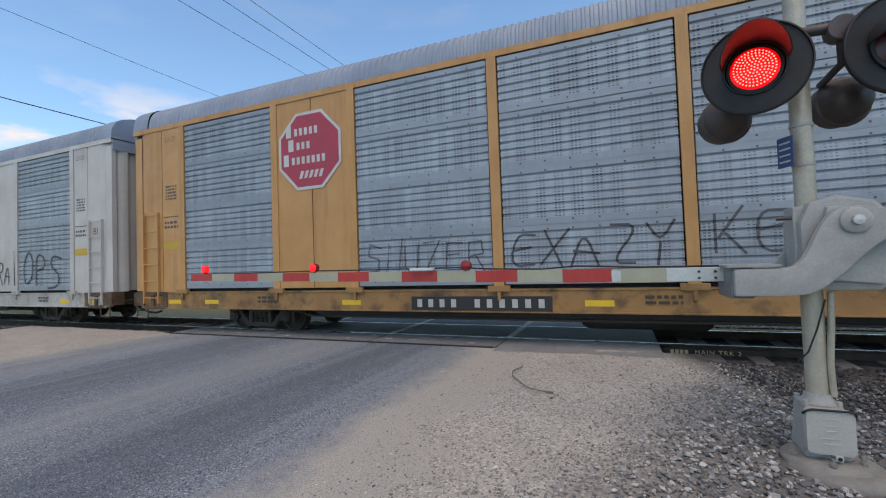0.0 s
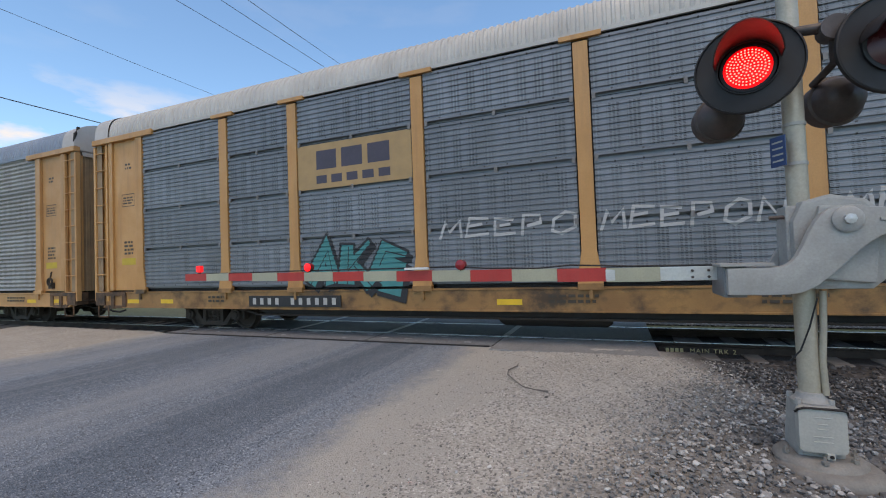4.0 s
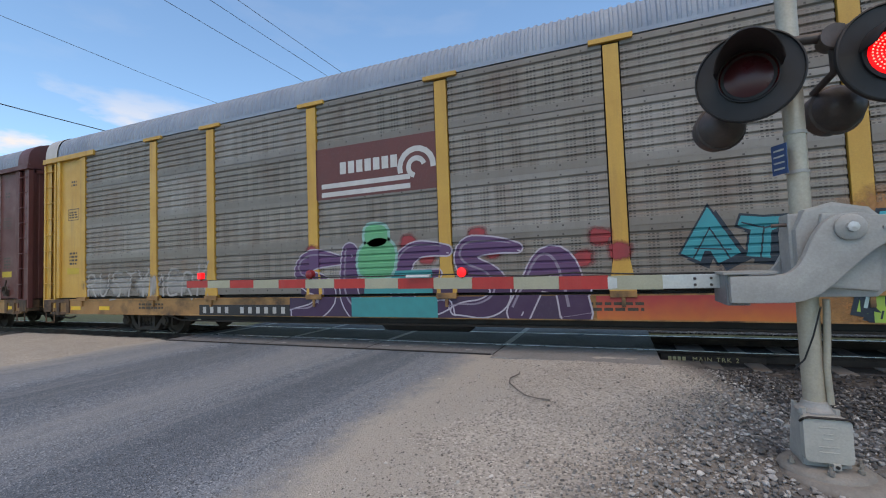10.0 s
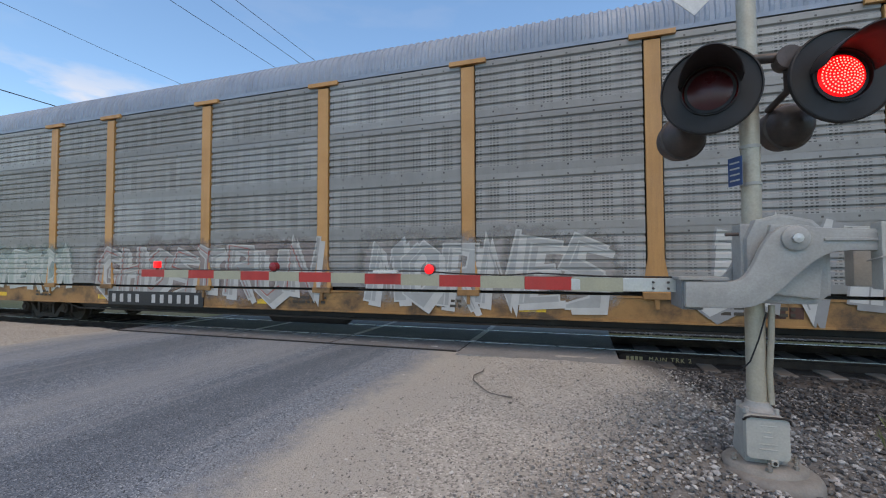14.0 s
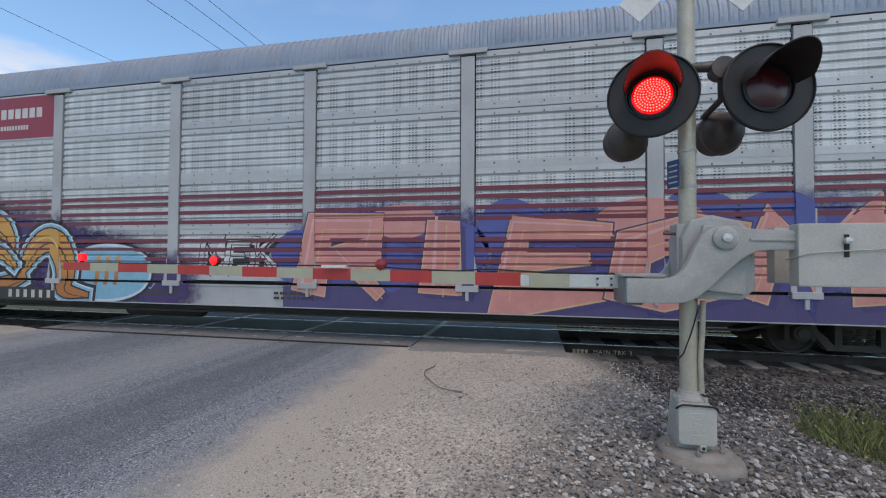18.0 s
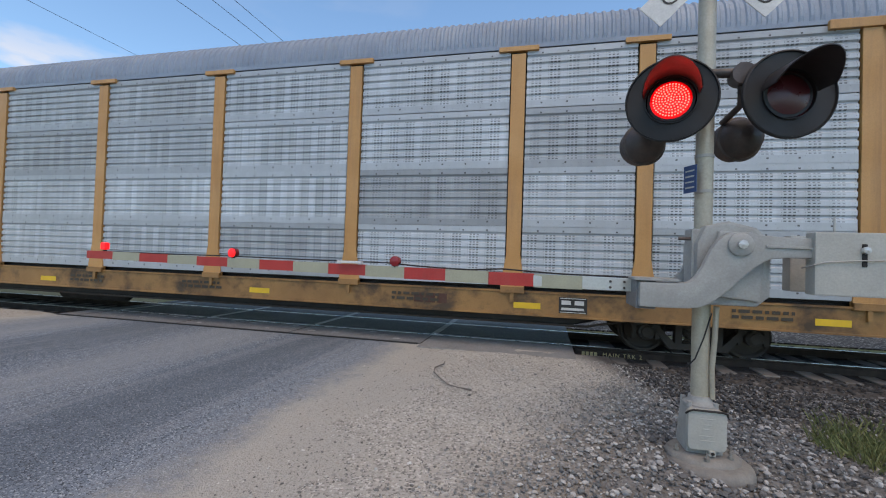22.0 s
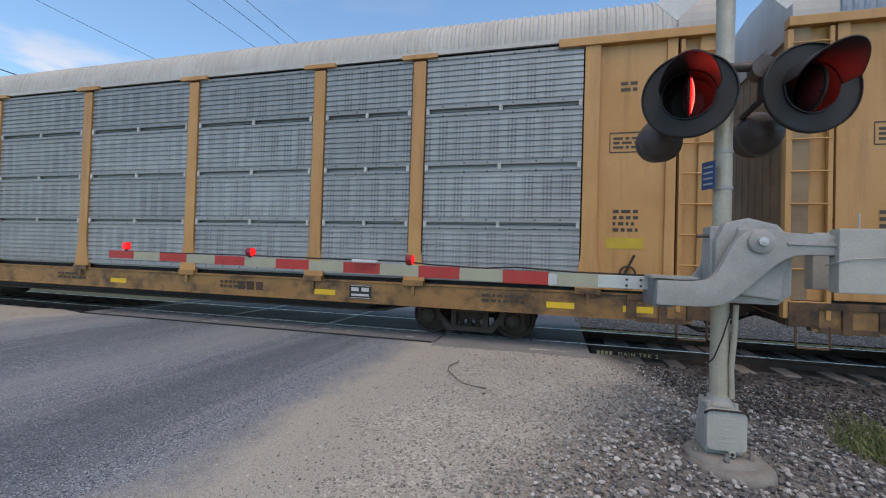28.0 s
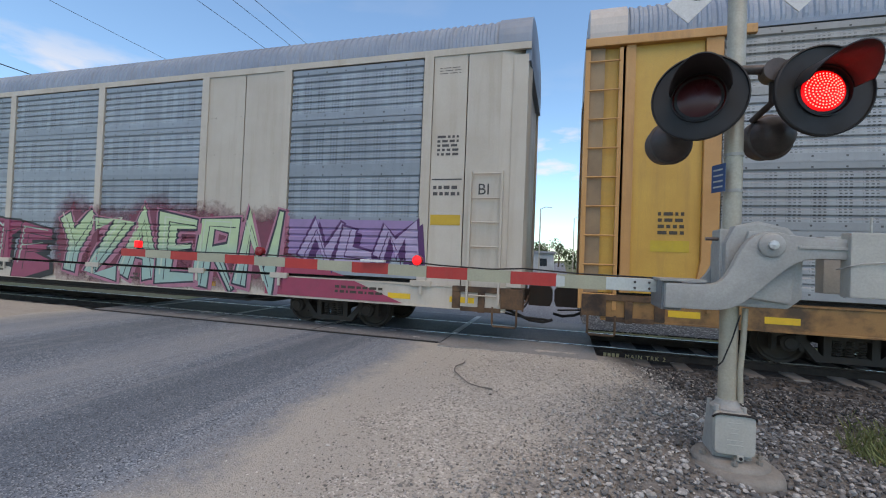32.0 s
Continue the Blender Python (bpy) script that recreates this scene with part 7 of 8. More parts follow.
def build_train():
    W, K = (0.66, 0.65, 0.63), (0.02, 0.02, 0.024)
    # yellow car with the red octagon
    c = build_car(0, "A", "S", BLUISH, YELLOW, SILL_YELLOW, ROOF_GREY, "yellow autorack car with grey sheeted sides and a red octagon emblem")
    cx, cz, r = -8.65, 4.04, 0.92
    octo = [(cx + r * math.cos(radians(22.5 + 45 * i)) * 0.98, cz + r * math.sin(radians(22.5 + 45 * i)) * 1.0) for i in range(8)]
    flat(c, "emblem_border", [octo], paint(W), "white octagon border", 1)
    flat(c, "emblem_field", [grown(octo, -0.07)], paint((0.5, 0.05, 0.085)), "red octagon", 2)
    eb = []
    for z, n, u in ((0.44, 5, -0.42), (0.13, 3, -0.36), (-0.19, 7, -0.5)):
        eb += [rect(cx + u - 0.2, cx + u - 0.06, cz + z - 0.11, cz + z + 0.15)] + bars(cx + u, cx + u + 0.135 * n, cz + z - 0.09, cz + z + 0.07, n, 0.4)
    eb += [[(cx - 0.28 + 0.13 * q, cz - 0.6), (cx - 0.2 + 0.13 * q, cz - 0.6), (cx - 0.14 + 0.13 * q, cz - 0.44), (cx - 0.22 + 0.13 * q, cz - 0.44)] for q in range(5)]
    tagged(flat(c, "emblem_bar", eb, paint(W), "white bars", 3), kind="stuff")
    number_board(c, -6.28, -3.63, 0.62, 0.87)
    line_tag(c, "SNUZER", -7.3, -4.75, 1.35, 1.88, (0.1, 0.1, 0.12), 1, 0.03, True)
    line_tag(c, "EXAZY", -4.4, -1.7, 1.35, 2.0, (0.07, 0.07, 0.08), 2, 0.04)
    line_tag(c, "KEST", -1.3, 0.8, 1.5, 2.1, (0.1, 0.1, 0.11), 3, 0.04)

    c = build_car(1, "A", "S", BLUISH, WHITE_CAR, WHITE_SILL, ROOF_GREY, "white autorack car with bluish sheets and large black bubble graffiti")
    pk = (0.72, 0.2, 0.22)
    wildstyle(c, -11.3, -4.3, 0.6, 2.45, 5, K, (0.8, 0.8, 0.8), 11, halo=pk, word="GOSCS", bold=0.5, thick=0.045, puffy=True, rise=0.32, spots=(0.6, 0.55, 0.05), edge=pk)
    wildstyle(c, -4.2, 5.1, 0.58, 2.7, 5, K, (0.8, 0.8, 0.8), 12, halo=pk, word="MEKOR", bold=0.47, thick=0.05, puffy=True, edge=pk)
    bird = flat(c, "tag_eye", [blob(-1.62, 1.98, 0.2, 0.13, random.Random(1), 0.02, 20, 2.0), blob(-1.05, 1.95, 0.17, 0.13, random.Random(2), 0.02, 20, 2.0)], paint((0.75, 0.75, 0.74)), "white painted eyes", 9)
    flat_under(bird, c, "pupil", [blob(-1.56, 1.96, 0.06, 0.06, random.Random(1), 0.0, 12, 2.0), blob(-1.03, 1.93, 0.06, 0.06, random.Random(1), 0.0, 12, 2.0)], paint(K), 10)
    flat_under(bird, c, "beak", [[(-1.95, 1.68), (-1.25, 1.5), (-0.3, 1.55), (-0.95, 1.28), (-1.75, 1.22)]], paint((0.07, 0.3, 0.14)), 9)
    tagged(flat(c, "tag_star", [blob(u, 0.78, 0.13, 0.12, random.Random(i), 0.25, 10, 1.2) for i, u in enumerate((-10.7, -7.6, -5.2, -0.9, 2.4))], paint((0.55, 0.52, 0.05)), "yellow sprayed stars", 9), kind="stuff")
    line_tag(c, "SUNE", 5.7, 8.3, 1.0, 1.85, (0.08, 0.08, 0.1), 13, 0.04)
    line_tag(c, "IOPS", 9.2, 12.1, 1.25, 2.3, (0.04, 0.045, 0.07), 14, 0.065)
    line_tag(c, "CORA", 7.6, 9.3, 1.3, 2.0, (0.06, 0.06, 0.08), 15, 0.04)
    tagged(flat(c, "pink_stripe", [rect(-12.15, -11.65, 1.5, 4.35), rect(-6.1, -5.55, 2.6, 4.35), [(-9.5, 2.85), (-9.3, 2.8), (-8.5, 4.25), (-8.72, 4.3)]], paint((0.72, 0.35, 0.38)), "faint pink sprayed stripes", 0), kind="stuff")
    number_board(c, -6.22, -3.6, 0.62, 0.84)

    c = build_car(2, "B", "C", SLATE, YELLOW, SILL_YELLOW, ROOF_PALE, "yellow autorack car with dark slatted sides and white bubble tags", cap_mat=WHITE_CAR)
    tagged(flat(c, "tag_ground", [blob(10.55, 1.7, 0.8, 0.52, random.Random(21), 0.03, 30, 2.1), blob(11.75, 1.78, 0.72, 0.58, random.Random(22), 0.03, 30, 2.1), blob(13.4, 1.62, 0.5, 0.42, random.Random(23), 0.03, 30, 2.1)], haze((0.62, 0.63, 0.65)), "pale sprayed clouds", 0, soft=True), kind="stuff")
    tagged(flat(c, "tag_ground", [blob(9.95, 0.8, 0.75, 0.16, random.Random(24), 0.05)], haze((0.62, 0.62, 0.62)), "pale sprayed paint on the sill", 0, soft=True), kind="stuff")
    rng = random.Random(22)
    for i, (u, z, rx, rz) in enumerate(((6.25, 1.32, 0.38, 0.3), (7.0, 1.35, 0.42, 0.34), (7.85, 1.38, 0.45, 0.36), (9.15, 1.5, 0.62, 0.5), (6.5, 0.78, 0.4, 0.22), (7.3, 0.78, 0.38, 0.22), (8.1, 0.78, 0.4, 0.22), (8.95, 0.78, 0.42, 0.22))):
        lump = blob(u, z, rx, rz, rng, 0.02, 30, 2.6)
        letter = flat(c, "tag_letter", [grown(lump, 0.06)], paint(K), "outlined sprayed letter form", 1.2 + 1.4 * (i % 2))
        flat_under(letter, c, "letter_fill", [lump], paint((0.64, 0.64, 0.64)), 1.8 + 1.4 * (i % 2))
    line_tag(c, "ESC", 8.75, 9.6, 1.45, 1.75, K, 25, 0.04)
    for u, word in ((-4.2, "MEEPO"), (-1.35, "MEEPON"), (1.75, "MEEPODB")):
        line_tag(c, word, u, u + 2.55, 1.93, 2.27, (0.55, 0.55, 0.55), 26, 0.05, True)
    for z in (2.02, 1.57):
        ring = [(13.68 + 0.15 * math.cos(math.pi * i / 10), z + 0.15 * math.sin(math.pi * i / 10)) for i in range(21)]
        flat(c, "sprayed_ring", stroke(ring, 0.035) + stroke([(13.68, z - 0.15), (13.68, z + 0.15)], 0.03, 0.001), paint((0.7, 0.7, 0.68)), "white sprayed ring", 2, y=-HALF_W - 0.02)
    flat(c, "emblem_plate", [rect(-7.43, -4.68, 3.14, 4.1)], paint((0.5, 0.32, 0.14)), "faded orange plate", 1)
    tagged(flat(c, "emblem_bar", bars(-7.0, -5.1, 3.55, 3.95, 3, 0.2) + bars(-7.0, -5.1, 3.25, 3.42, 5, 0.3), paint((0.07, 0.06, 0.09)), "dark bars", 2), kind="stuff")
    wildstyle(c, -7.2, -4.9, 0.9, 2.0, 3, (0.05, 0.3, 0.3), K, 23, word="AKS")
    number_board(c, -8.9, -6.4, 0.64, 0.88)

    c = build_car(3, "B", "R", DULL, TAN, TAN, ROOF_GREY, "tan autorack car with ribbed sides, shield emblem and silver graffiti", cap_mat=WHITE_CAR)
    flat(c, "emblem_plate", [rect(-9.5, -7.68, 3.12, 5.1)], paint((0.5, 0.31, 0.14)), "tan plate", 0)
    shield(c, -9.2, -7.85, 3.35, 4.95)
    wildstyle(c, -4.3, 4.3, 0.6, 2.3, 5, (0.40, 0.40, 0.42), K, 31, halo=(0.55, 0.54, 0.3), shine=(0.6, 0.62, 0.64), low=(0.26, 0.26, 0.29), edge=(0.05, 0.07, 0.08), thick=0.1, bold=0.3, word="NEROS")
    wildstyle(c, 4.3, 5.4, 0.6, 2.55, 1, (0.05, 0.13, 0.14), K, 32, word="I", edge=(0.55, 0.54, 0.3))
    line_tag(c, "BARP", 5.6, 7.4, 1.4, 2.1, (0.46, 0.46, 0.48), 33, 0.06)
    wildstyle(c, -10.6, -7.9, 0.62, 2.15, 3, (0.02, 0.09, 0.22), (0.4, 0.55, 0.66), 34, thick=0.035, word="COV", bold=0.55, puffy=True)
    line_tag(c, "SNL", -7.0, -6.1, 1.32, 1.68, W, 35, 0.07, True)
    number_board(c, -7.75, -5.0, 0.56, 0.86, ink=(0.6, 0.6, 0.6))
    line_tag(c, "ZERK", -13.6, -12.85, 2.35, 2.75, (0.6, 0.55, 0.5), 36, 0.03)
    line_tag(c, "RISE", -13.5, -12.85, 1.95, 2.3, (0.6, 0.55, 0.5), 37, 0.03)

    c = build_car(4, "B", "C", GREYGREEN, YELLOW, SILL_YELLOW, ROOF_PALE, "yellow autorack car with grey slatted sides and blue and green graffiti", cap_mat=WHITE_CAR, door_mat=YELLOW_FRESH)
    flat(c, "emblem_plate", [rect(-7.43, -4.68, 3.13, 4.12)], paint((0.3, 0.32, 0.335)), "grey plate", 0)
    tagged(flat(c, "emblem_bar", bars(-7.0, -5.1, 3.38, 4.0, 3, 0.18) + [rect(-6.95, -5.15, 3.14, 3.3)], paint((0.66, 0.42, 0.03)), "yellow bars", 2), kind="stuff")

    wildstyle(c, -8.4, -3.6, 0.6, 2.0, 4, (0.42, 0.5, 0.62), (0.03, 0.07, 0.2), 41, halo=(0.5, 0.53, 0.56), shine=W, edge=(0.6, 0.62, 0.66), thick=0.035, word="OMES", bold=0.34)
    wildstyle(c, -12.2, -9.8, 0.95, 2.1, 5, (0.58, 0.56, 0.48), K, 42, thick=0.03, word="PETOS", bold=0.34)
    wildstyle(c, -3.8, 1.3, 0.6, 2.25, 3, (0.5, 0.56, 0.6), (0.06, 0.14, 0.24), 43, thick=0.03, word="SAL", edge=(0.6, 0.62, 0.66), low=(0.2, 0.3, 0.5), bold=0.3)
    wildstyle(c, 2.8, 7.6, 0.6, 2.1, 5, (0.45, 0.5, 0.12), (0.2, 0.25, 0.08), 44, shine=W, word="BEARY", thick=0.03, halo=(0.4, 0.45, 0.25), bold=0.34)
    spike = [[(10.6, 1.9, 0.15), (11.0, 1.72, 1.0), (11.5, 1.66, 1.2), (11.9, 1.7, 0.9), (12.2, 2.0, 0.1)], [(11.1, 1.75, 1.0), (11.15, 1.45, 1.0), (11.6, 1.35, 1.1), (12.35, 1.55, 0.1)], [(11.25, 0.95, 0.9), (11.6, 0.9, 1.3), (11.95, 1.05, 0.5)], [(11.6, 0.95, 1.0), (11.75, 0.62, 0.1)]]
    sprayed(c, spike, 0.34, [(0.06, paint(K)), (0.0, paint((0.74, 0.75, 0.76)))], 1)
    line_tag(c, "TAXES", 12.85, 13.85, 1.95, 2.25, (0.05, 0.045, 0.04), 46, 0.035)
    line_tag(c, "PIGS", 12.95, 13.7, 1.45, 1.68, (0.05, 0.045, 0.04), 47, 0.03)
    line_tag(c, "EXIL", 10.0, 10.75, 1.35, 1.7, (0.05, 0.05, 0.05), 48, 0.03)
    number_board(c, -7.25, -5.2, 0.6, 0.82)

    c = build_car(5, "B", "S", RUSTY, YELLOW_FRESH, SILL_YELLOW, ROOF_GREY, "bright yellow autorack car with rusty sides and teal and purple graffiti", cap_mat=WHITE_CAR, stained=RUST_WORN)
    ox = (0.16, 0.045, 0.04)
    for u0, u1 in ((9.75, 12.53), (-4.42, -1.63)):
        flat(c, "emblem_plate", [rect(u0, u1, 3.05, 4.14)], paint(ox), "red-brown plate", 0)
    flat(c, "emblem_round", [blob(12.18, 3.62, 0.31, 0.31, random.Random(1), 0.0, 24, 2.0), [(12.2, 3.4), (12.45, 3.28), (12.5, 3.34), (12.35, 3.5)]], paint(W), "white round emblem", 1)
    tagged(flat(c, "emblem_bar", bars(10.5, 11.8, 3.52, 3.62, 12, 0.3) + [rect(10.5, 11.9, 3.38, 3.42), rect(-4.3, -2.2, 3.1, 3.2), rect(-4.3, -2.2, 3.28, 3.38)] + bars(-3.85, -2.45, 3.55, 3.8, 7, 0.25), paint(W), "white bars", 1), kind="stuff")
    arc_emblem(c, -2.06, 3.5, paint(W))
    wildstyle(c, 4.4, 11.4, 0.5, 2.25, 5, (0.02, 0.36, 0.44), (0.015, 0.03, 0.05), 51, low=(0.3, 0.46, 0.06), shine=(0.5, 0.7, 0.7), halo=(0.6, 0.28, 0.1), word="BUSTO", bold=0.34, thick=0.06)
    wildstyle(c, 2.4, 4.3, 1.35, 2.15, 3, (0.02, 0.34, 0.4), (0.015, 0.03, 0.05), 52, thick=0.03, word="ATO")
    tagged(flat(c, "tag_ground", [rect(-5.2, 0.6, 0.6, 0.99), rect(-4.9, 0.6, 1.06, 1.3)], paint((0.06, 0.03, 0.075)), "dark purple sprayed ground", 0), kind="stuff")
    rng = random.Random(56)
    tagged(flat(c, "tag_ground", [blob(u, z, 0.24, 0.18, rng, 0.06) for u, z in ((-4.6, 1.95), (-2.3, 2.05), (-1.9, 1.75), (-0.9, 2.1), (-0.6, 1.8), (1.2, 1.95), (1.5, 1.7), (0.9, 1.6))], haze((0.42, 0.05, 0.06)), "red sprayed clouds", 0, soft=True), kind="stuff")
    wildstyle(c, -5.2, 1.0, 0.45, 2.15, 5, (0.1, 0.045, 0.12), (0.55, 0.5, 0.58), 53, shine=(0.3, 0.25, 0.33), thick=0.028, bold=0.36, word="SLESA", puffy=True, low=(0.05, 0.02, 0.06))
    tagged(flat(c, "tag_ground", [rect(-3.6, -1.7, 0.6, 0.99), rect(-3.3, -1.8, 1.06, 1.5)], paint((0.03, 0.32, 0.33)), "teal sprayed ground", 8), kind="stuff")
    figure = flat(c, "tag_figure", [grown(blob(-3.0, 1.75, 0.42, 0.4, random.Random(57), 0.05), 0.06), grown(blob(-3.0, 2.22, 0.27, 0.22, random.Random(58), 0.03), 0.06)], paint((0.3, 0.55, 0.5)), "pale green bottle-like figure", 9)
    flat_under(figure, c, "figure_fill", [blob(-3.0, 1.75, 0.42, 0.4, random.Random(57), 0.05), blob(-3.0, 2.22, 0.27, 0.22, random.Random(58), 0.03)], paint((0.12, 0.45, 0.22)), 10)
    flat(c, "tag_ground", [rect(1.1, 3.9, 0.6, 0.98)], fade((0.36, 0.04, 0.04), (0.5, 0.14, 0.03), 0.75), "red and orange sprayed ground", 0)
    flat(c, "tag_ground", [blob(11.3, 0.78, 1.5, 0.19, random.Random(7), 0.05)], paint((0.35, 0.5, 0.06)), "lime sprayed ground", 0)
    line_tag(c, "RUSTYMERK", -12.5, -7.6, 1.05, 1.75, (0.42, 0.4, 0.38), 55, 0.06)
    tagged(flat(c, "tag_ground", [blob(u, 1.35, 0.6, 0.35, random.Random(59), 0.08) for u in (-12.0, -11.0, -9.9, -8.8)], haze((0.4, 0.39, 0.37)), "faded pale sprayed ground", 0, soft=True), kind="stuff")
    number_board(c, -7.96, -5.2, 0.6, 0.84)

    c = build_car(6, "B", "C", GREYGREEN, OXIDE, SILL_YELLOW, ROOF_GREY, "oxide red autorack car with slatted sides and pink graffiti", cap_mat=OXIDE, post_mat=OLD_POST)
    for u0, u1 in ((9.75, 12.53), (-4.42, -1.63)):
        flat(c, "emblem_plate", [rect(u0, u1, 3.13, 4.12)], paint(ox), "red-brown plate", 0)
    flat(c, "emblem_round", [blob(11.85, 3.62, 0.33, 0.33, random.Random(1), 0.0, 24, 2.0), [(11.9, 3.4), (12.2, 3.26), (12.25, 3.32), (12.05, 3.5)]], paint(W), "white round emblem", 1)
    tagged(flat(c, "emblem_bar", bars(10.2, 11.4, 3.56, 3.66, 12, 0.3) + [rect(10.2, 11.6, 3.42, 3.46), rect(-4.35, -2.2, 3.2, 3.3), rect(-4.35, -2.2, 3.36, 3.46)] + bars(-4.35, -3.0, 3.6, 3.85, 7, 0.25), paint(W), "white bars", 1), kind="stuff")
    arc_emblem(c, -2.1, 3.55, paint((0.66, 0.62, 0.5)))
    wildstyle(c, -5.0, 1.6, 0.62, 2.15, 5, (0.64, 0.55, 0.58), K, 61, halo=(0.32, 0.42, 0.12), edge=(0.6, 0.62, 0.5), word="CRUSK", puffy=True, bold=0.4, thick=0.055)
    wildstyle(c, 2.2, 8.2, 0.62, 2.05, 6, (0.66, 0.47, 0.1), (0.12, 0.1, 0.03), 62, halo=(0.03, 0.33, 0.28), word="TENDAL", bold=0.34, thick=0.03)
    line_tag(c, "SPOTS", 8.3, 12.6, 0.8, 2.25, (0.6, 0.6, 0.6), 63, 0.05)
    line_tag(c, "RPI", -11.3, -9.8, 1.3, 1.9, (0.05, 0.05, 0.05), 64, 0.05)
    line_tag(c, "CTR", -8.8, -7.6, 1.2, 1.7, (0.6, 0.6, 0.58), 65, 0.06)
    number_board(c, -7.95, -5.2, 0.63, 0.92)

    c = build_car(7, "B", "S", DULL, YELLOW, SILL_YELLOW, ROOF_GREY, "yellow autorack car with dull grey sides and white block graffiti", cap_mat=WHITE_CAR, stained=DULL_WORN)
    wildstyle(c, 4.9, 8.5, 0.75, 2.15, 4, (0.62, 0.62, 0.6), (0.34, 0.34, 0.34), 71, thick=0.03, word="JNTK", bold=0.42)
    wildstyle(c, 8.7, 12.4, 0.95, 2.1, 6, (0.5, 0.51, 0.5), (0.2, 0.21, 0.21), 72, halo=(0.42, 0.43, 0.42), thick=0.025, bold=0.34, word="ULASTE")
    wildstyle(c, -0.5, 3.8, 0.75, 2.0, 6, (0.42, 0.43, 0.42), (0.6, 0.6, 0.58), 73, halo=(0.4, 0.38, 0.36), thick=0.03, bold=0.3, word="MORNES")
    wildstyle(c, -12.4, -8.9, 0.95, 1.95, 6, (0.4, 0.46, 0.42), (0.58, 0.6, 0.56), 74, halo=(0.36, 0.44, 0.4), thick=0.03, bold=0.3, word="AMERCA")
    wildstyle(c, -8.0, -1.6, 0.75, 1.95, 8, (0.38, 0.37, 0.35), (0.58, 0.57, 0.54), 75, halo=(0.36, 0.3, 0.28), shine=(0.4, 0.1, 0.08), thick=0.03, bold=0.32, word="GHOSTRUN")
    number_board(c, -7.5, -4.55, 0.58, 0.9, ink=(0.55, 0.55, 0.54))
    scribble(c, -13.5, -12.95, 2.6, 4.2, (0.34, 0.2, 0.08), 76, 1, 0.03)

    c = build_car(8, "A", "S", BLUISH, YELLOW, SILL_YELLOW, ROOF_GREY, "yellow autorack car with bluish sheets and green and yellow graffiti", end_mat=CREAM_CAR)
    wildstyle(c, 5.5, 10.5, 0.6, 2.05, 5, (0.05, 0.34, 0.07), (0.01, 0.02, 0.015), 81, halo=(0.03, 0.2, 0.26), low=(0.55, 0.58, 0.2), shine=(0.6, 0.75, 0.65), word="HAYUN", bold=0.36, thick=0.05)
    line_tag(c, "JOLY", 10.8, 11.7, 1.3, 1.7, (0.05, 0.07, 0.1), 82, 0.035)
    number_board(c, -6.3, -3.7, 0.62, 0.86)

    c = build_car(9, "B", "S", BRIGHT, GREY_CAR, GREY_CAR, ROOF_GREY, "grey autorack car with bright sheets, burgundy stripes and orange graffiti", stained=BRIGHT_WORN)
    bur = (0.2, 0.03, 0.055)
    tagged(flat(c, "side_stripe", [rect(a + 0.13, b - 0.13, z, z + 0.075) for a, b in zip(POSTS, POSTS[1:]) for z in (1.45, 1.64, 1.83, 2.2, 2.39, 2.58, 2.72)], paint(bur), "burgundy stripes", 0, y=-HALF_W - 0.004), kind="stuff")
    flat(c, "emblem_plate", [rect(-7.43, -4.68, 4.18, 5.12)], paint((0.34, 0.03, 0.06)), "dark red plate", 0)
    tagged(flat(c, "emblem_bar", bars(-6.65, -5.0, 4.64, 4.86, 8, 0.25) + bars(-6.3, -5.4, 4.38, 4.48, 11, 0.3) + [rect(-7.25, -6.8, 4.42 + i * 0.1, 4.47 + i * 0.1) for i in range(5)], paint(W), "white bars", 1), kind="stuff")
    navy, sky, org, snow = paint((0.015, 0.012, 0.03)), paint((0.22, 0.5, 0.66)), fade((0.52, 0.26, 0.06), (0.38, 0.13, 0.03), 1.2), paint((0.62, 0.72, 0.78))
    rng = random.Random(91)
    for i in range(10):
        u = -12.6 + i * 1.2
        top = 2.6 - 0.045 * (u + 7.3) ** 2
        flat(c, "tag_ground", [blob(u, 0.5 + top * 0.42, 1.15, top * 0.56, rng, 0.07)], haze((0.075, 0.035, 0.16)), "purple sprayed ground", -0.8 + 0.09 * i, soft=True)
    for i in range(16):
        u = -12.2 + 0.68 * i + rng.uniform(-0.2, 0.2)
        z = 2.1 - 0.04 * (u + 7.3) ** 2 + rng.uniform(-0.05, 0.3)
        ring = [(u + 0.12 * math.cos(1.257 * j), z + 0.1 * math.sin(1.257 * j)) for j in range(6)]
        flat(c, "sprayed_ring", stroke(ring, 0.022), sky, "small pale blue sprayed ring", 0.4)
    for u, r in ((-11.25, 1.2), (-3.12, 1.06)):
        eye = blob(u, 1.2, r, 0.58, rng, 0.015, 36, 2.2)
        big = flat(c, "tag_letter", [grown(eye, 0.1)], navy, "pale blue outlined eye shape", 1.0)
        flat_under(big, c, "letter_edge", [grown(eye, 0.035)], snow, 1.6)
        flat_under(big, c, "letter_fill", [grown(eye, -0.03)], sky, 2.2)
        for d in (-0.3, -0.05, 0.2):
            flat_under(big, c, "letter_bar", blade([(u + d, 0.95, 1), (u + d + 0.05, 1.55, 1)], 0.1), org, 3.0)
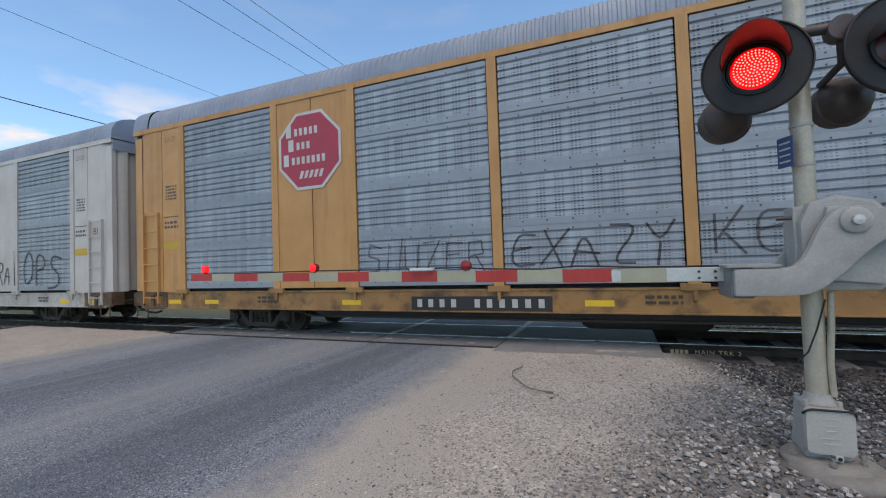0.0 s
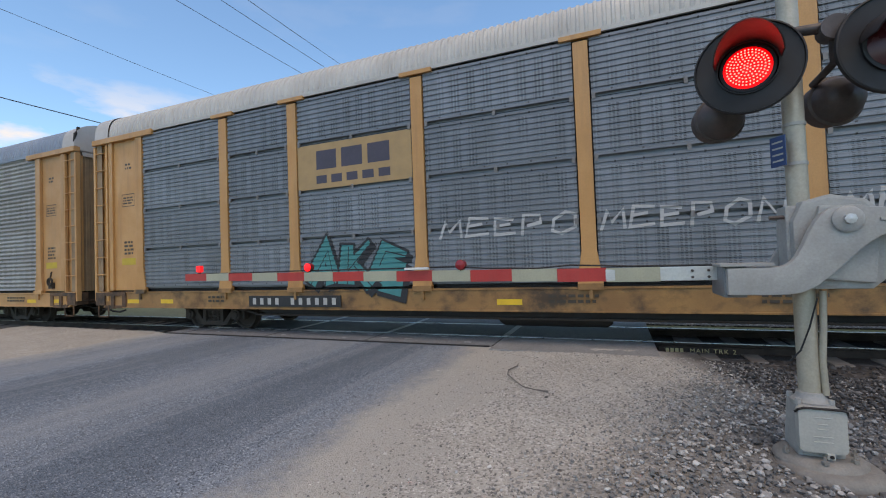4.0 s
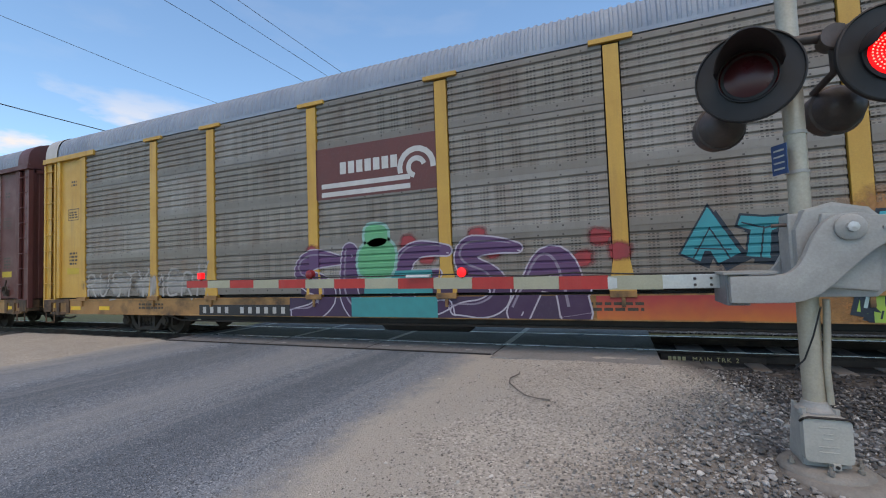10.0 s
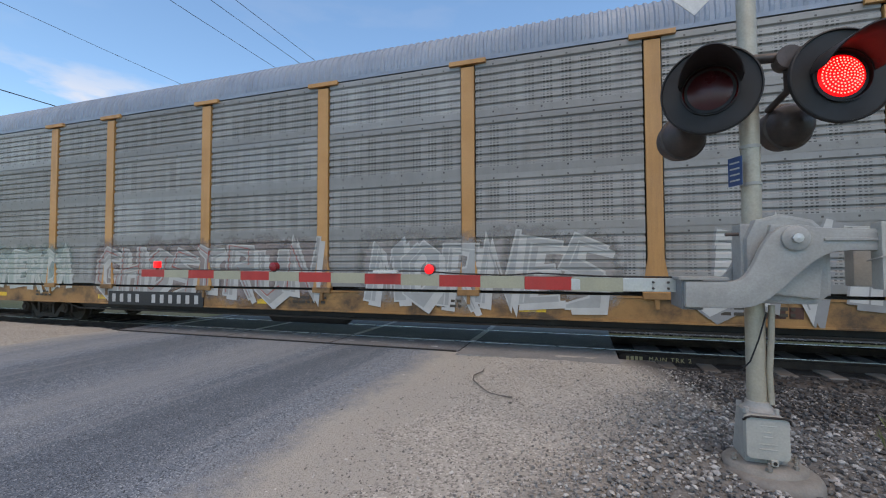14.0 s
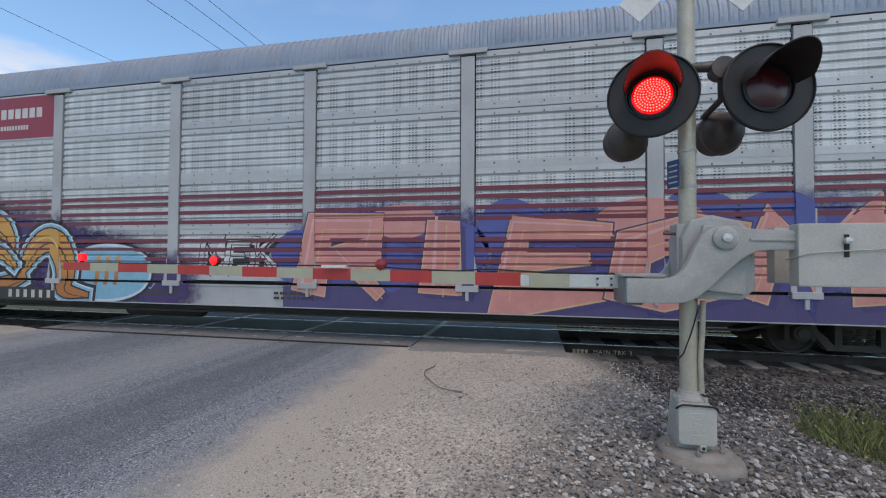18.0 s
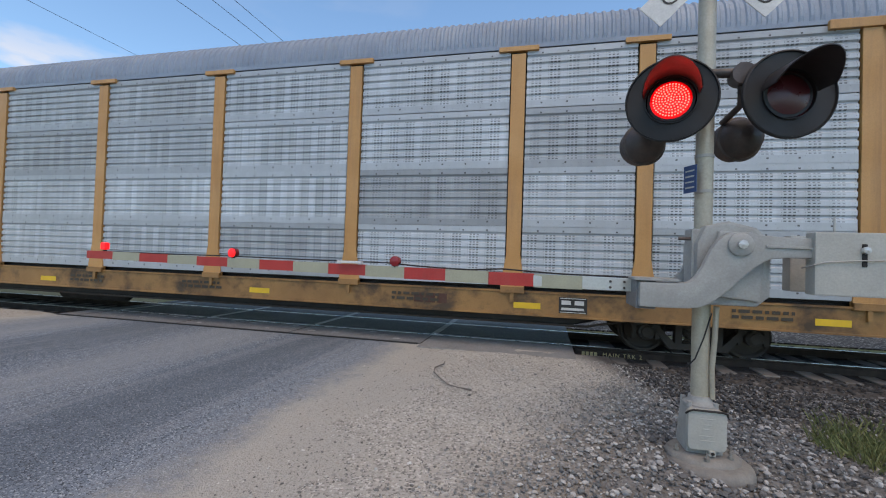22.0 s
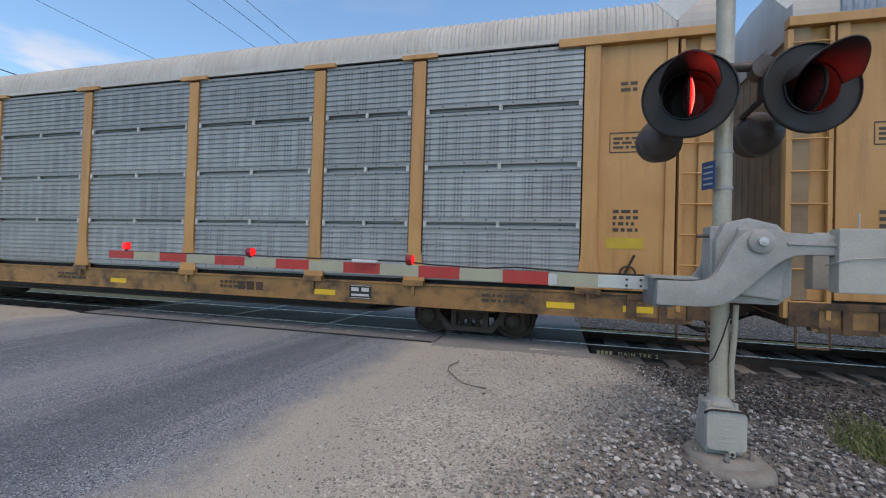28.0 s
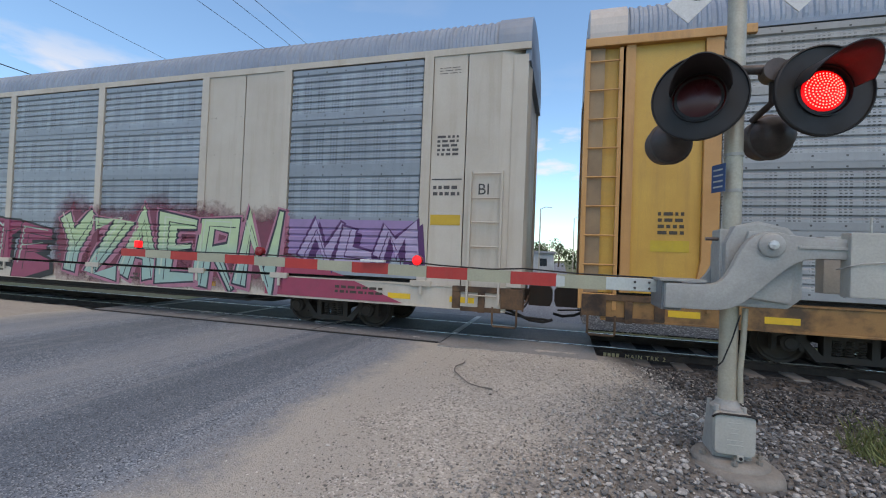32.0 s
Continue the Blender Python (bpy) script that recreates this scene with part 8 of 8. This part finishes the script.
    hooks = (
        ([(-10.1, 1.5, 0.3), (-9.87, 1.86, 0.8), (-9.46, 1.88, 1.1), (-9.11, 1.53, 1.2), (-9.15, 1.05, 1.2), (-9.66, 0.72, 1.0), (-10.49, 0.66, 0.7), (-11.0, 0.95, 0.1)], 0.42),
        ([(-8.0, 1.62, 1.3), (-7.95, 2.1, 1.1), (-7.86, 2.9, 0.1)], 0.42),
        ([(-7.15, 1.6, 0.8), (-6.85, 2.12, 1.1), (-6.35, 2.25, 1.25), (-5.95, 2.0, 1.1), (-5.8, 1.5, 0.4)], 0.5),
        ([(-6.95, 1.2, 0.5), (-6.64, 1.6, 0.9), (-6.14, 1.68, 0.9), (-5.65, 1.3, 0.4)], 0.3),
        ([(-5.5, 1.2, 0.5), (-5.09, 1.78, 1.0), (-4.62, 1.95, 1.2), (-4.3, 1.6, 1.2), (-4.2, 1.15, 1.0), (-4.35, 0.8, 0.8), (-3.6, 0.72, 0.2)], 0.44),
        ([(-8.95, 0.78, 0.5), (-8.4, 1.0, 1.2), (-7.5, 1.05, 1.2), (-7.2, 0.75, 0.6)], 0.5),
        ([(-7.1, 0.72, 0.8), (-6.2, 0.8, 1.1), (-5.35, 1.1, 0.5)], 0.4))
    for i, (pts, fat) in enumerate(hooks):
        pts = eased(pts)
        letter = sprayed(c, [pts], fat, [(0.19, navy), (0.12, snow), (0.085, sky), (0.035, navy), (0.0, org)], 3.6 + 3.4 * (i % 2))
        flat_under(letter, c, "letter_line", blade([(x + 0.05, z - 0.06, w) for x, z, w in pts[2:-2]], 0.03), navy, 7.0 + 3.4 * (i % 2))
        flat_under(letter, c, "letter_shine", blade([(x - 0.07, z + 0.07, w) for x, z, w in pts[1:len(pts) // 2]], 0.035), paint((0.75, 0.55, 0.25)), 7.2 + 3.4 * (i % 2))
    rng = random.Random(95)
    tagged(flat(c, "tag_ground", [rect(1.0, 10.9, 0.6, 0.99)], paint((0.09, 0.07, 0.2)), "dark purple sprayed ground", -0.3), kind="stuff")
    tagged(flat(c, "tag_ground", [blob(u, z, 0.6, 0.5, rng, 0.02, 30, 2.0) for u, z in ((1.3, 1.55), (3.0, 1.4), (4.3, 1.7), (5.3, 2.05), (6.1, 1.3), (8.2, 2.15), (9.3, 2.1), (10.7, 1.5))], paint((0.09, 0.11, 0.36)), "blue sprayed bubbles", 0), kind="stuff")
    wildstyle(c, 1.2, 10.6, 0.62, 2.4, 5, (0.7, 0.29, 0.26), (0.72, 0.45, 0.25), 93, halo=(0.09, 0.09, 0.32), shine=(0.75, 0.42, 0.4), edge=(0.07, 0.05, 0.18), thick=0.028, bold=0.3, word="RIEOM")
    for u, w in ((3.35, 0.62), (7.5, 0.8)):
        flat(c, "tag_dome", [blob(u, 2.2, w, 0.32, rng, 0.03, 30, 2.0)], paint((0.7, 0.31, 0.28)), "pink sprayed dome", 0.5)
    wildstyle(c, -0.9, 0.8, 1.2, 1.95, 3, (0.74, 0.74, 0.74), K, 94, thick=0.02, word="MFK", bold=0.36)
    number_board(c, -7.0, -4.5, 0.58, 0.86)

    c = build_car(10, "B", "C", PALE_FINE, YELLOW, SILL_YELLOW, ROOF_PALE, "yellow autorack car with pale ribbed sides and navy and mint graffiti", cap_mat=WHITE_CAR)
    flat(c, "emblem_plate", [rect(-7.43, -4.68, 3.13, 4.1)], paint((0.52, 0.54, 0.55)), "white plate", 0)
    tagged(flat(c, "emblem_bar", bars(-6.75, -5.35, 3.5, 3.82, 3, 0.2) + stroke([(-6.8, 3.95), (-7.0, 3.95), (-7.0, 3.3), (-6.8, 3.3)], 0.05) + stroke([(-5.3, 3.95), (-5.1, 3.95), (-5.1, 3.3), (-5.3, 3.3)], 0.05), paint((0.05, 0.07, 0.1)), "dark bars and brackets", 2), kind="stuff")
    rng = random.Random(108)
    tagged(flat(c, "tag_ground", [blob(u, z, r, r * 0.9, rng, 0.1) for u, z, r in ((-9.6, 1.9, 0.16), (-9.5, 1.5, 0.22), (-8.0, 2.0, 0.25), (-6.2, 2.05, 0.2), (-3.1, 2.12, 0.2), (-2.7, 1.44, 0.4))] + [rect(-2.9, -2.3, 0.62, 0.98), rect(-9.75, -9.25, 0.62, 0.98)], paint((0.4, 0.05, 0.045)), "red sprayed dots", -0.3), kind="stuff")
    flat(c, "tag_ground", [rect(-9.25, -2.9, 0.62, 0.98)], paint((0.02, 0.03, 0.13)), "navy sprayed ground", -0.2)
    wildstyle(c, -9.3, -2.9, 0.62, 2.05, 4, (0.02, 0.03, 0.14), (0.4, 0.5, 0.08), 101, edge=(0.02, 0.03, 0.12), thick=0.032, bold=0.42, word="HKVH")
    wildstyle(c, -1.3, 4.2, 0.6, 1.98, 4, (0.28, 0.55, 0.3), (0.02, 0.06, 0.05), 102, halo=(0.02, 0.1, 0.32), edge=(0.02, 0.12, 0.36), word="KRUE", bold=0.36)
    flat(c, "red_dot", [blob(-2.35, 1.95, 0.2, 0.17, random.Random(2), 0.03)], paint((0.4, 0.04, 0.06)), "red sprayed dot", 3)
    line_tag(c, "JADEX", -12.1, -9.9, 1.2, 1.85, (0.06, 0.06, 0.08), 103, 0.035)
    wildstyle(c, 7.2, 8.8, 0.6, 2.05, 2, (0.03, 0.03, 0.035), (0.55, 0.55, 0.55), 104, thick=0.04, word="CB", bold=0.55, puffy=True)
    line_tag(c, "KRUELM", 4.6, 7.0, 1.35, 1.85, (0.5, 0.5, 0.52), 107, 0.03)
    line_tag(c, "OSKO", 9.9, 12.0, 1.1, 1.85, (0.04, 0.04, 0.04), 105, 0.06)
    scribble(c, -13.9, -13.6, 1.6, 3.0, (0.06, 0.045, 0.03), 106, 1, 0.04)
    number_board(c, -7.15, -5.25, 0.64, 0.9)

    c = build_car(11, "B", "S", SILVER, YELLOW, SILL_YELLOW, ROOF_GREY, "yellow autorack car with clean silver sheeted sides", cap_mat=WHITE_CAR, stained=SILVER_WORN)
    number_board(c, -7.45, -4.7, 0.68, 0.94)
    scribble(c, 13.0, 13.7, 1.3, 1.65, (0.6, 0.58, 0.5), 111, 3, 0.03)
    scribble(c, -13.6, -12.9, 1.5, 2.1, (0.07, 0.05, 0.04), 112, 1, 0.04)

    c = build_car(12, "B", "S", DULL, YELLOW, SILL_YELLOW, ROOF_GREY, "yellow autorack car with grey sides, shield emblem, slogan and pink graffiti", cap_mat=WHITE_CAR, stained=DULL_WORN)
    flat(c, "emblem_plate", [rect(-9.5, -7.68, 3.14, 5.1)], paint((0.5, 0.28, 0.075)), "yellow plate", 0)
    shield(c, -9.27, -7.95, 3.42, 4.98)
    part("slogan_word", letters("BUILDING", 0.425, 1.08), paint((0.02, 0.024, 0.036)), c, "dark capital letters", (-5.94, FACE - 0.004, 4.44))
    part("slogan_word", letters("AMERICA", 0.425, 1.08), paint((0.02, 0.024, 0.036)), c, "dark capital letters", (-3.5, FACE - 0.004, 4.44))
    gh = (0.12, 0.36, 0.27)
    wildstyle(c, -4.4, 2.9, 0.55, 2.05, 6, (0.6, 0.34, 0.42), (0.03, 0.03, 0.06), 121, halo=gh, shine=(0.65, 0.5, 0.4), low=(0.5, 0.28, 0.4), thick=0.04, word="NEMOUE", bold=0.34)
    tagged(flat(c, "tag_ground", [blob(-12.1 + 1.25 * i, 1.35, 0.85, 0.62, random.Random(i), 0.04) for i in range(6)], haze((0.16, 0.045, 0.09)), "maroon sprayed ground", 0, soft=True), kind="stuff")
    wildstyle(c, -12.6, -4.9, 0.6, 2.2, 6, (0.2, 0.055, 0.105), (0.6, 0.36, 0.42), 122, halo=gh, thick=0.03, word="CEMESU", bold=0.4, puffy=True, shine=(0.42, 0.16, 0.24))
    line_tag(c, "OEUH", -4.75, -3.3, 1.25, 1.7, (0.05, 0.07, 0.06), 127, 0.05)
    wildstyle(c, 4.6, 10.8, 0.6, 2.1, 6, (0.22, 0.54, 0.6), K, 124, halo=(0.45, 0.55, 0.36), low=(0.06, 0.2, 0.42), shine=(0.5, 0.72, 0.75), edge=(0.05, 0.12, 0.2), thick=0.05, bold=0.34, word="TERESA")
    wildstyle(c, 11.2, 13.4, 0.8, 2.35, 2, (0.5, 0.48, 0.42), (0.15, 0.13, 0.1), 125, thick=0.03, word="OC", bold=0.5, puffy=True)
    line_tag(c, "SK", -13.65, -12.85, 4.05, 4.75, (0.07, 0.11, 0.07), 126, 0.06)
    line_tag(c, "AZ", -13.65, -12.85, 3.3, 3.95, (0.07, 0.11, 0.07), 128, 0.06)
    line_tag(c, "MAR", -13.6, -12.85, 2.6, 3.0, (0.1, 0.06, 0.12), 129, 0.04)
    number_board(c, -7.2, -4.6, 0.56, 0.8, ink=(0.6, 0.58, 0.45))

    c = build_car(13, "B", "S", SILVER_WORN, YELLOW, SILL_YELLOW, ROOF_GREY, "yellow autorack car with silver sides and navy white-edged graffiti", cap_mat=WHITE_CAR)
    wildstyle(c, -1.0, 4.3, 0.62, 2.05, 4, (0.025, 0.05, 0.2), (0.6, 0.6, 0.56), 131, shine=W, edge=(0.03, 0.04, 0.09), thick=0.07, word="MEZO", bold=0.4)
    tagged(flat(c, "emblem_bar", bars(-6.3, -5.0, 3.5, 3.95, 2, 0.15) + [rect(-7.2, -6.5, 3.5 + i * 0.14, 3.56 + i * 0.14) for i in range(4)], paint(K), "black bars", 1), kind="stuff")
    number_board(c, 8.38, 8.9, 0.64, 0.95)
    number_board(c, -7.4, -4.7, 0.64, 0.9)

    c = build_car(14, "B", "C", PALE_FINE, YELLOW, SILL_YELLOW, ROOF_PALE, "yellow autorack car with pale ribbed sides and a red line emblem", cap_mat=WHITE_CAR)
    flat(c, "emblem_plate", [rect(-7.43, -4.68, 3.13, 4.1)], paint((0.6, 0.61, 0.62)), "white plate", 0)
    rd = paint((0.5, 0.04, 0.07))
    ring = [(-6.68 + 0.44 * math.cos(2 * math.pi * i / 24), 3.6 + 0.26 * math.sin(2 * math.pi * i / 24)) for i in range(25)]
    flat(c, "emblem_line", stroke(ring, 0.11) + [[(-6.1, 3.34), (-5.98, 3.34), (-5.5, 3.86), (-5.62, 3.86)], rect(-5.5, -5.38, 3.34, 3.86)], rd, "red ring and slanted bar", 2)
    wildstyle(c, -11.8, -8.9, 1.2, 2.2, 5, (0.03, 0.03, 0.035), (0.35, 0.36, 0.37), 141, word="REMLO", bold=0.26, thick=0.02)
    number_board(c, -8.85, -6.1, 0.66, 0.96)

    c = build_car(15, "B", "S", SILVER_DULL, YELLOW, SILL_YELLOW, ROOF_GREY, "yellow autorack car with silver sides, shield emblem and slogan", cap_mat=WHITE_CAR, door_mat=YELLOW_FRESH, stained=DULL_WORN)
    flat(c, "emblem_plate", [rect(-9.5, -7.68, 3.14, 5.1)], paint((0.5, 0.28, 0.075)), "yellow plate", 0)
    shield(c, -9.27, -7.95, 3.42, 4.98)
    part("slogan_word", letters("BUILDING", 0.425, 1.08), paint((0.02, 0.024, 0.036)), c, "dark capital letters", (-5.76, FACE - 0.004, 4.43))
    part("slogan_word", letters("AMERICA", 0.425, 1.08), paint((0.02, 0.024, 0.036)), c, "dark capital letters", (-3.32, FACE - 0.004, 4.43))
    line_tag(c, "OKUSE", -1.2, 1.4, 1.3, 2.2, (0.58, 0.58, 0.58), 151, 0.07)
    line_tag(c, "SORLIN", -9.2, -7.85, 1.5, 1.9, (0.04, 0.05, 0.05), 152, 0.035)
    line_tag(c, "COVE", -7.4, -6.3, 1.3, 1.75, (0.05, 0.06, 0.05), 153, 0.04)
    scribble(c, -3.5, -2.3, 1.3, 1.6, (0.03, 0.03, 0.03), 154, 2, 0.06)
    line_tag(c, "BRONAM", 2.2, 5.6, 1.2, 2.1, (0.5, 0.5, 0.5), 155, 0.05)
    number_board(c, -7.15, -4.6, 0.66, 0.94, ink=(0.6, 0.58, 0.5))

    c = build_car(16, "A", "S", BLUISH, CREAM_CAR, CREAM_CAR, ROOF_GREY, "cream autorack car with grey sheets and mint and purple graffiti")
    mr = (0.26, 0.06, 0.1)
    wildstyle(c, 3.3, 9.6, 0.62, 2.3, 6, (0.42, 0.54, 0.32), (0.03, 0.03, 0.05), 161, halo=mr, shine=(0.62, 0.7, 0.55), low=(0.28, 0.42, 0.38), edge=(0.5, 0.2, 0.28), thick=0.04, bold=0.34, word="YZAERN")
    flat(c, "tag_ground", [rect(9.8, 12.45, 1.45, 2.15)], paint((0.36, 0.24, 0.46)), "lavender sprayed ground", 0)
    wildstyle(c, 10.1, 12.5, 1.3, 2.12, 3, (0.5, 0.4, 0.6), (0.1, 0.025, 0.13), 162, word="NLM", bold=0.3, thick=0.04)
    flat(c, "tag_ground", [[(9.3, 0.62), (12.3, 0.62), (11.3, 0.98), (9.3, 0.98)], [(9.3, 1.06), (11.1, 1.06), (9.9, 1.4), (9.3, 1.4)]], paint((0.42, 0.06, 0.12)), "crimson sprayed ground", 0)
    wildstyle(c, -1.5, 3.1, 0.6, 2.1, 4, (0.36, 0.07, 0.14), K, 163, shine=(0.45, 0.6, 0.5), thick=0.045, word="PETE")
    number_board(c, -6.3, -3.6, 0.62, 0.86)


def train_x(k, t):
    return 2.8002 + 14.65176 * t - 0.00708119 * t * t - PITCH * k


build_setting()
build_panels()
build_track()
build_signal()
build_train()
build_distance()
build_stones()

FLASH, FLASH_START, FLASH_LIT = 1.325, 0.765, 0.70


def motions():
    """The train runs through, its wheels turn while they are near, and the lamps turn between their lit and dark faces."""
    for car, k in CARS:
        walk(car, [(t, pose(train_x(k, t), TRACK_Y, 0)) for t in range(0, 33, 2)])
    for w, k, u, wx in WHEELS:
        # keyed only over the seconds in which the wheel is before the camera
        times = [i / 30 for i in range(0, 961) if -26 < train_x(k, i / 30) + u < 9]
        if not times:
            continue
        times = sorted({0.0, 32.0, *times})
        a0 = train_x(k, times[1])
        rows = []
        for t in times:
            tt = min(max(t, times[1]), times[-2])
            rows.append((t, pose(wx, 0, 0.375, 0, math.degrees((train_x(k, tt) - a0) / 0.375), 0)))
        walk(w, rows)
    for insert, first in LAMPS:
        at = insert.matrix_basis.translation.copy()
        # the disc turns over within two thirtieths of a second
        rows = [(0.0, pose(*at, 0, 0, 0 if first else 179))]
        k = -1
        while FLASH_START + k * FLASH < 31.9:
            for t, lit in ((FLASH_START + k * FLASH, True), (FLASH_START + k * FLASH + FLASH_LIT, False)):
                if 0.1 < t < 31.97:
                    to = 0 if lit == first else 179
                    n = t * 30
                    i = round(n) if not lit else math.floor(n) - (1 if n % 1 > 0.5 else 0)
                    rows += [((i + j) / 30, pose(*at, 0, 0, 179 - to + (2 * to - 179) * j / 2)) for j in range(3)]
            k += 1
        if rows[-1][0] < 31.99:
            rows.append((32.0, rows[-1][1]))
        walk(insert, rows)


motions()
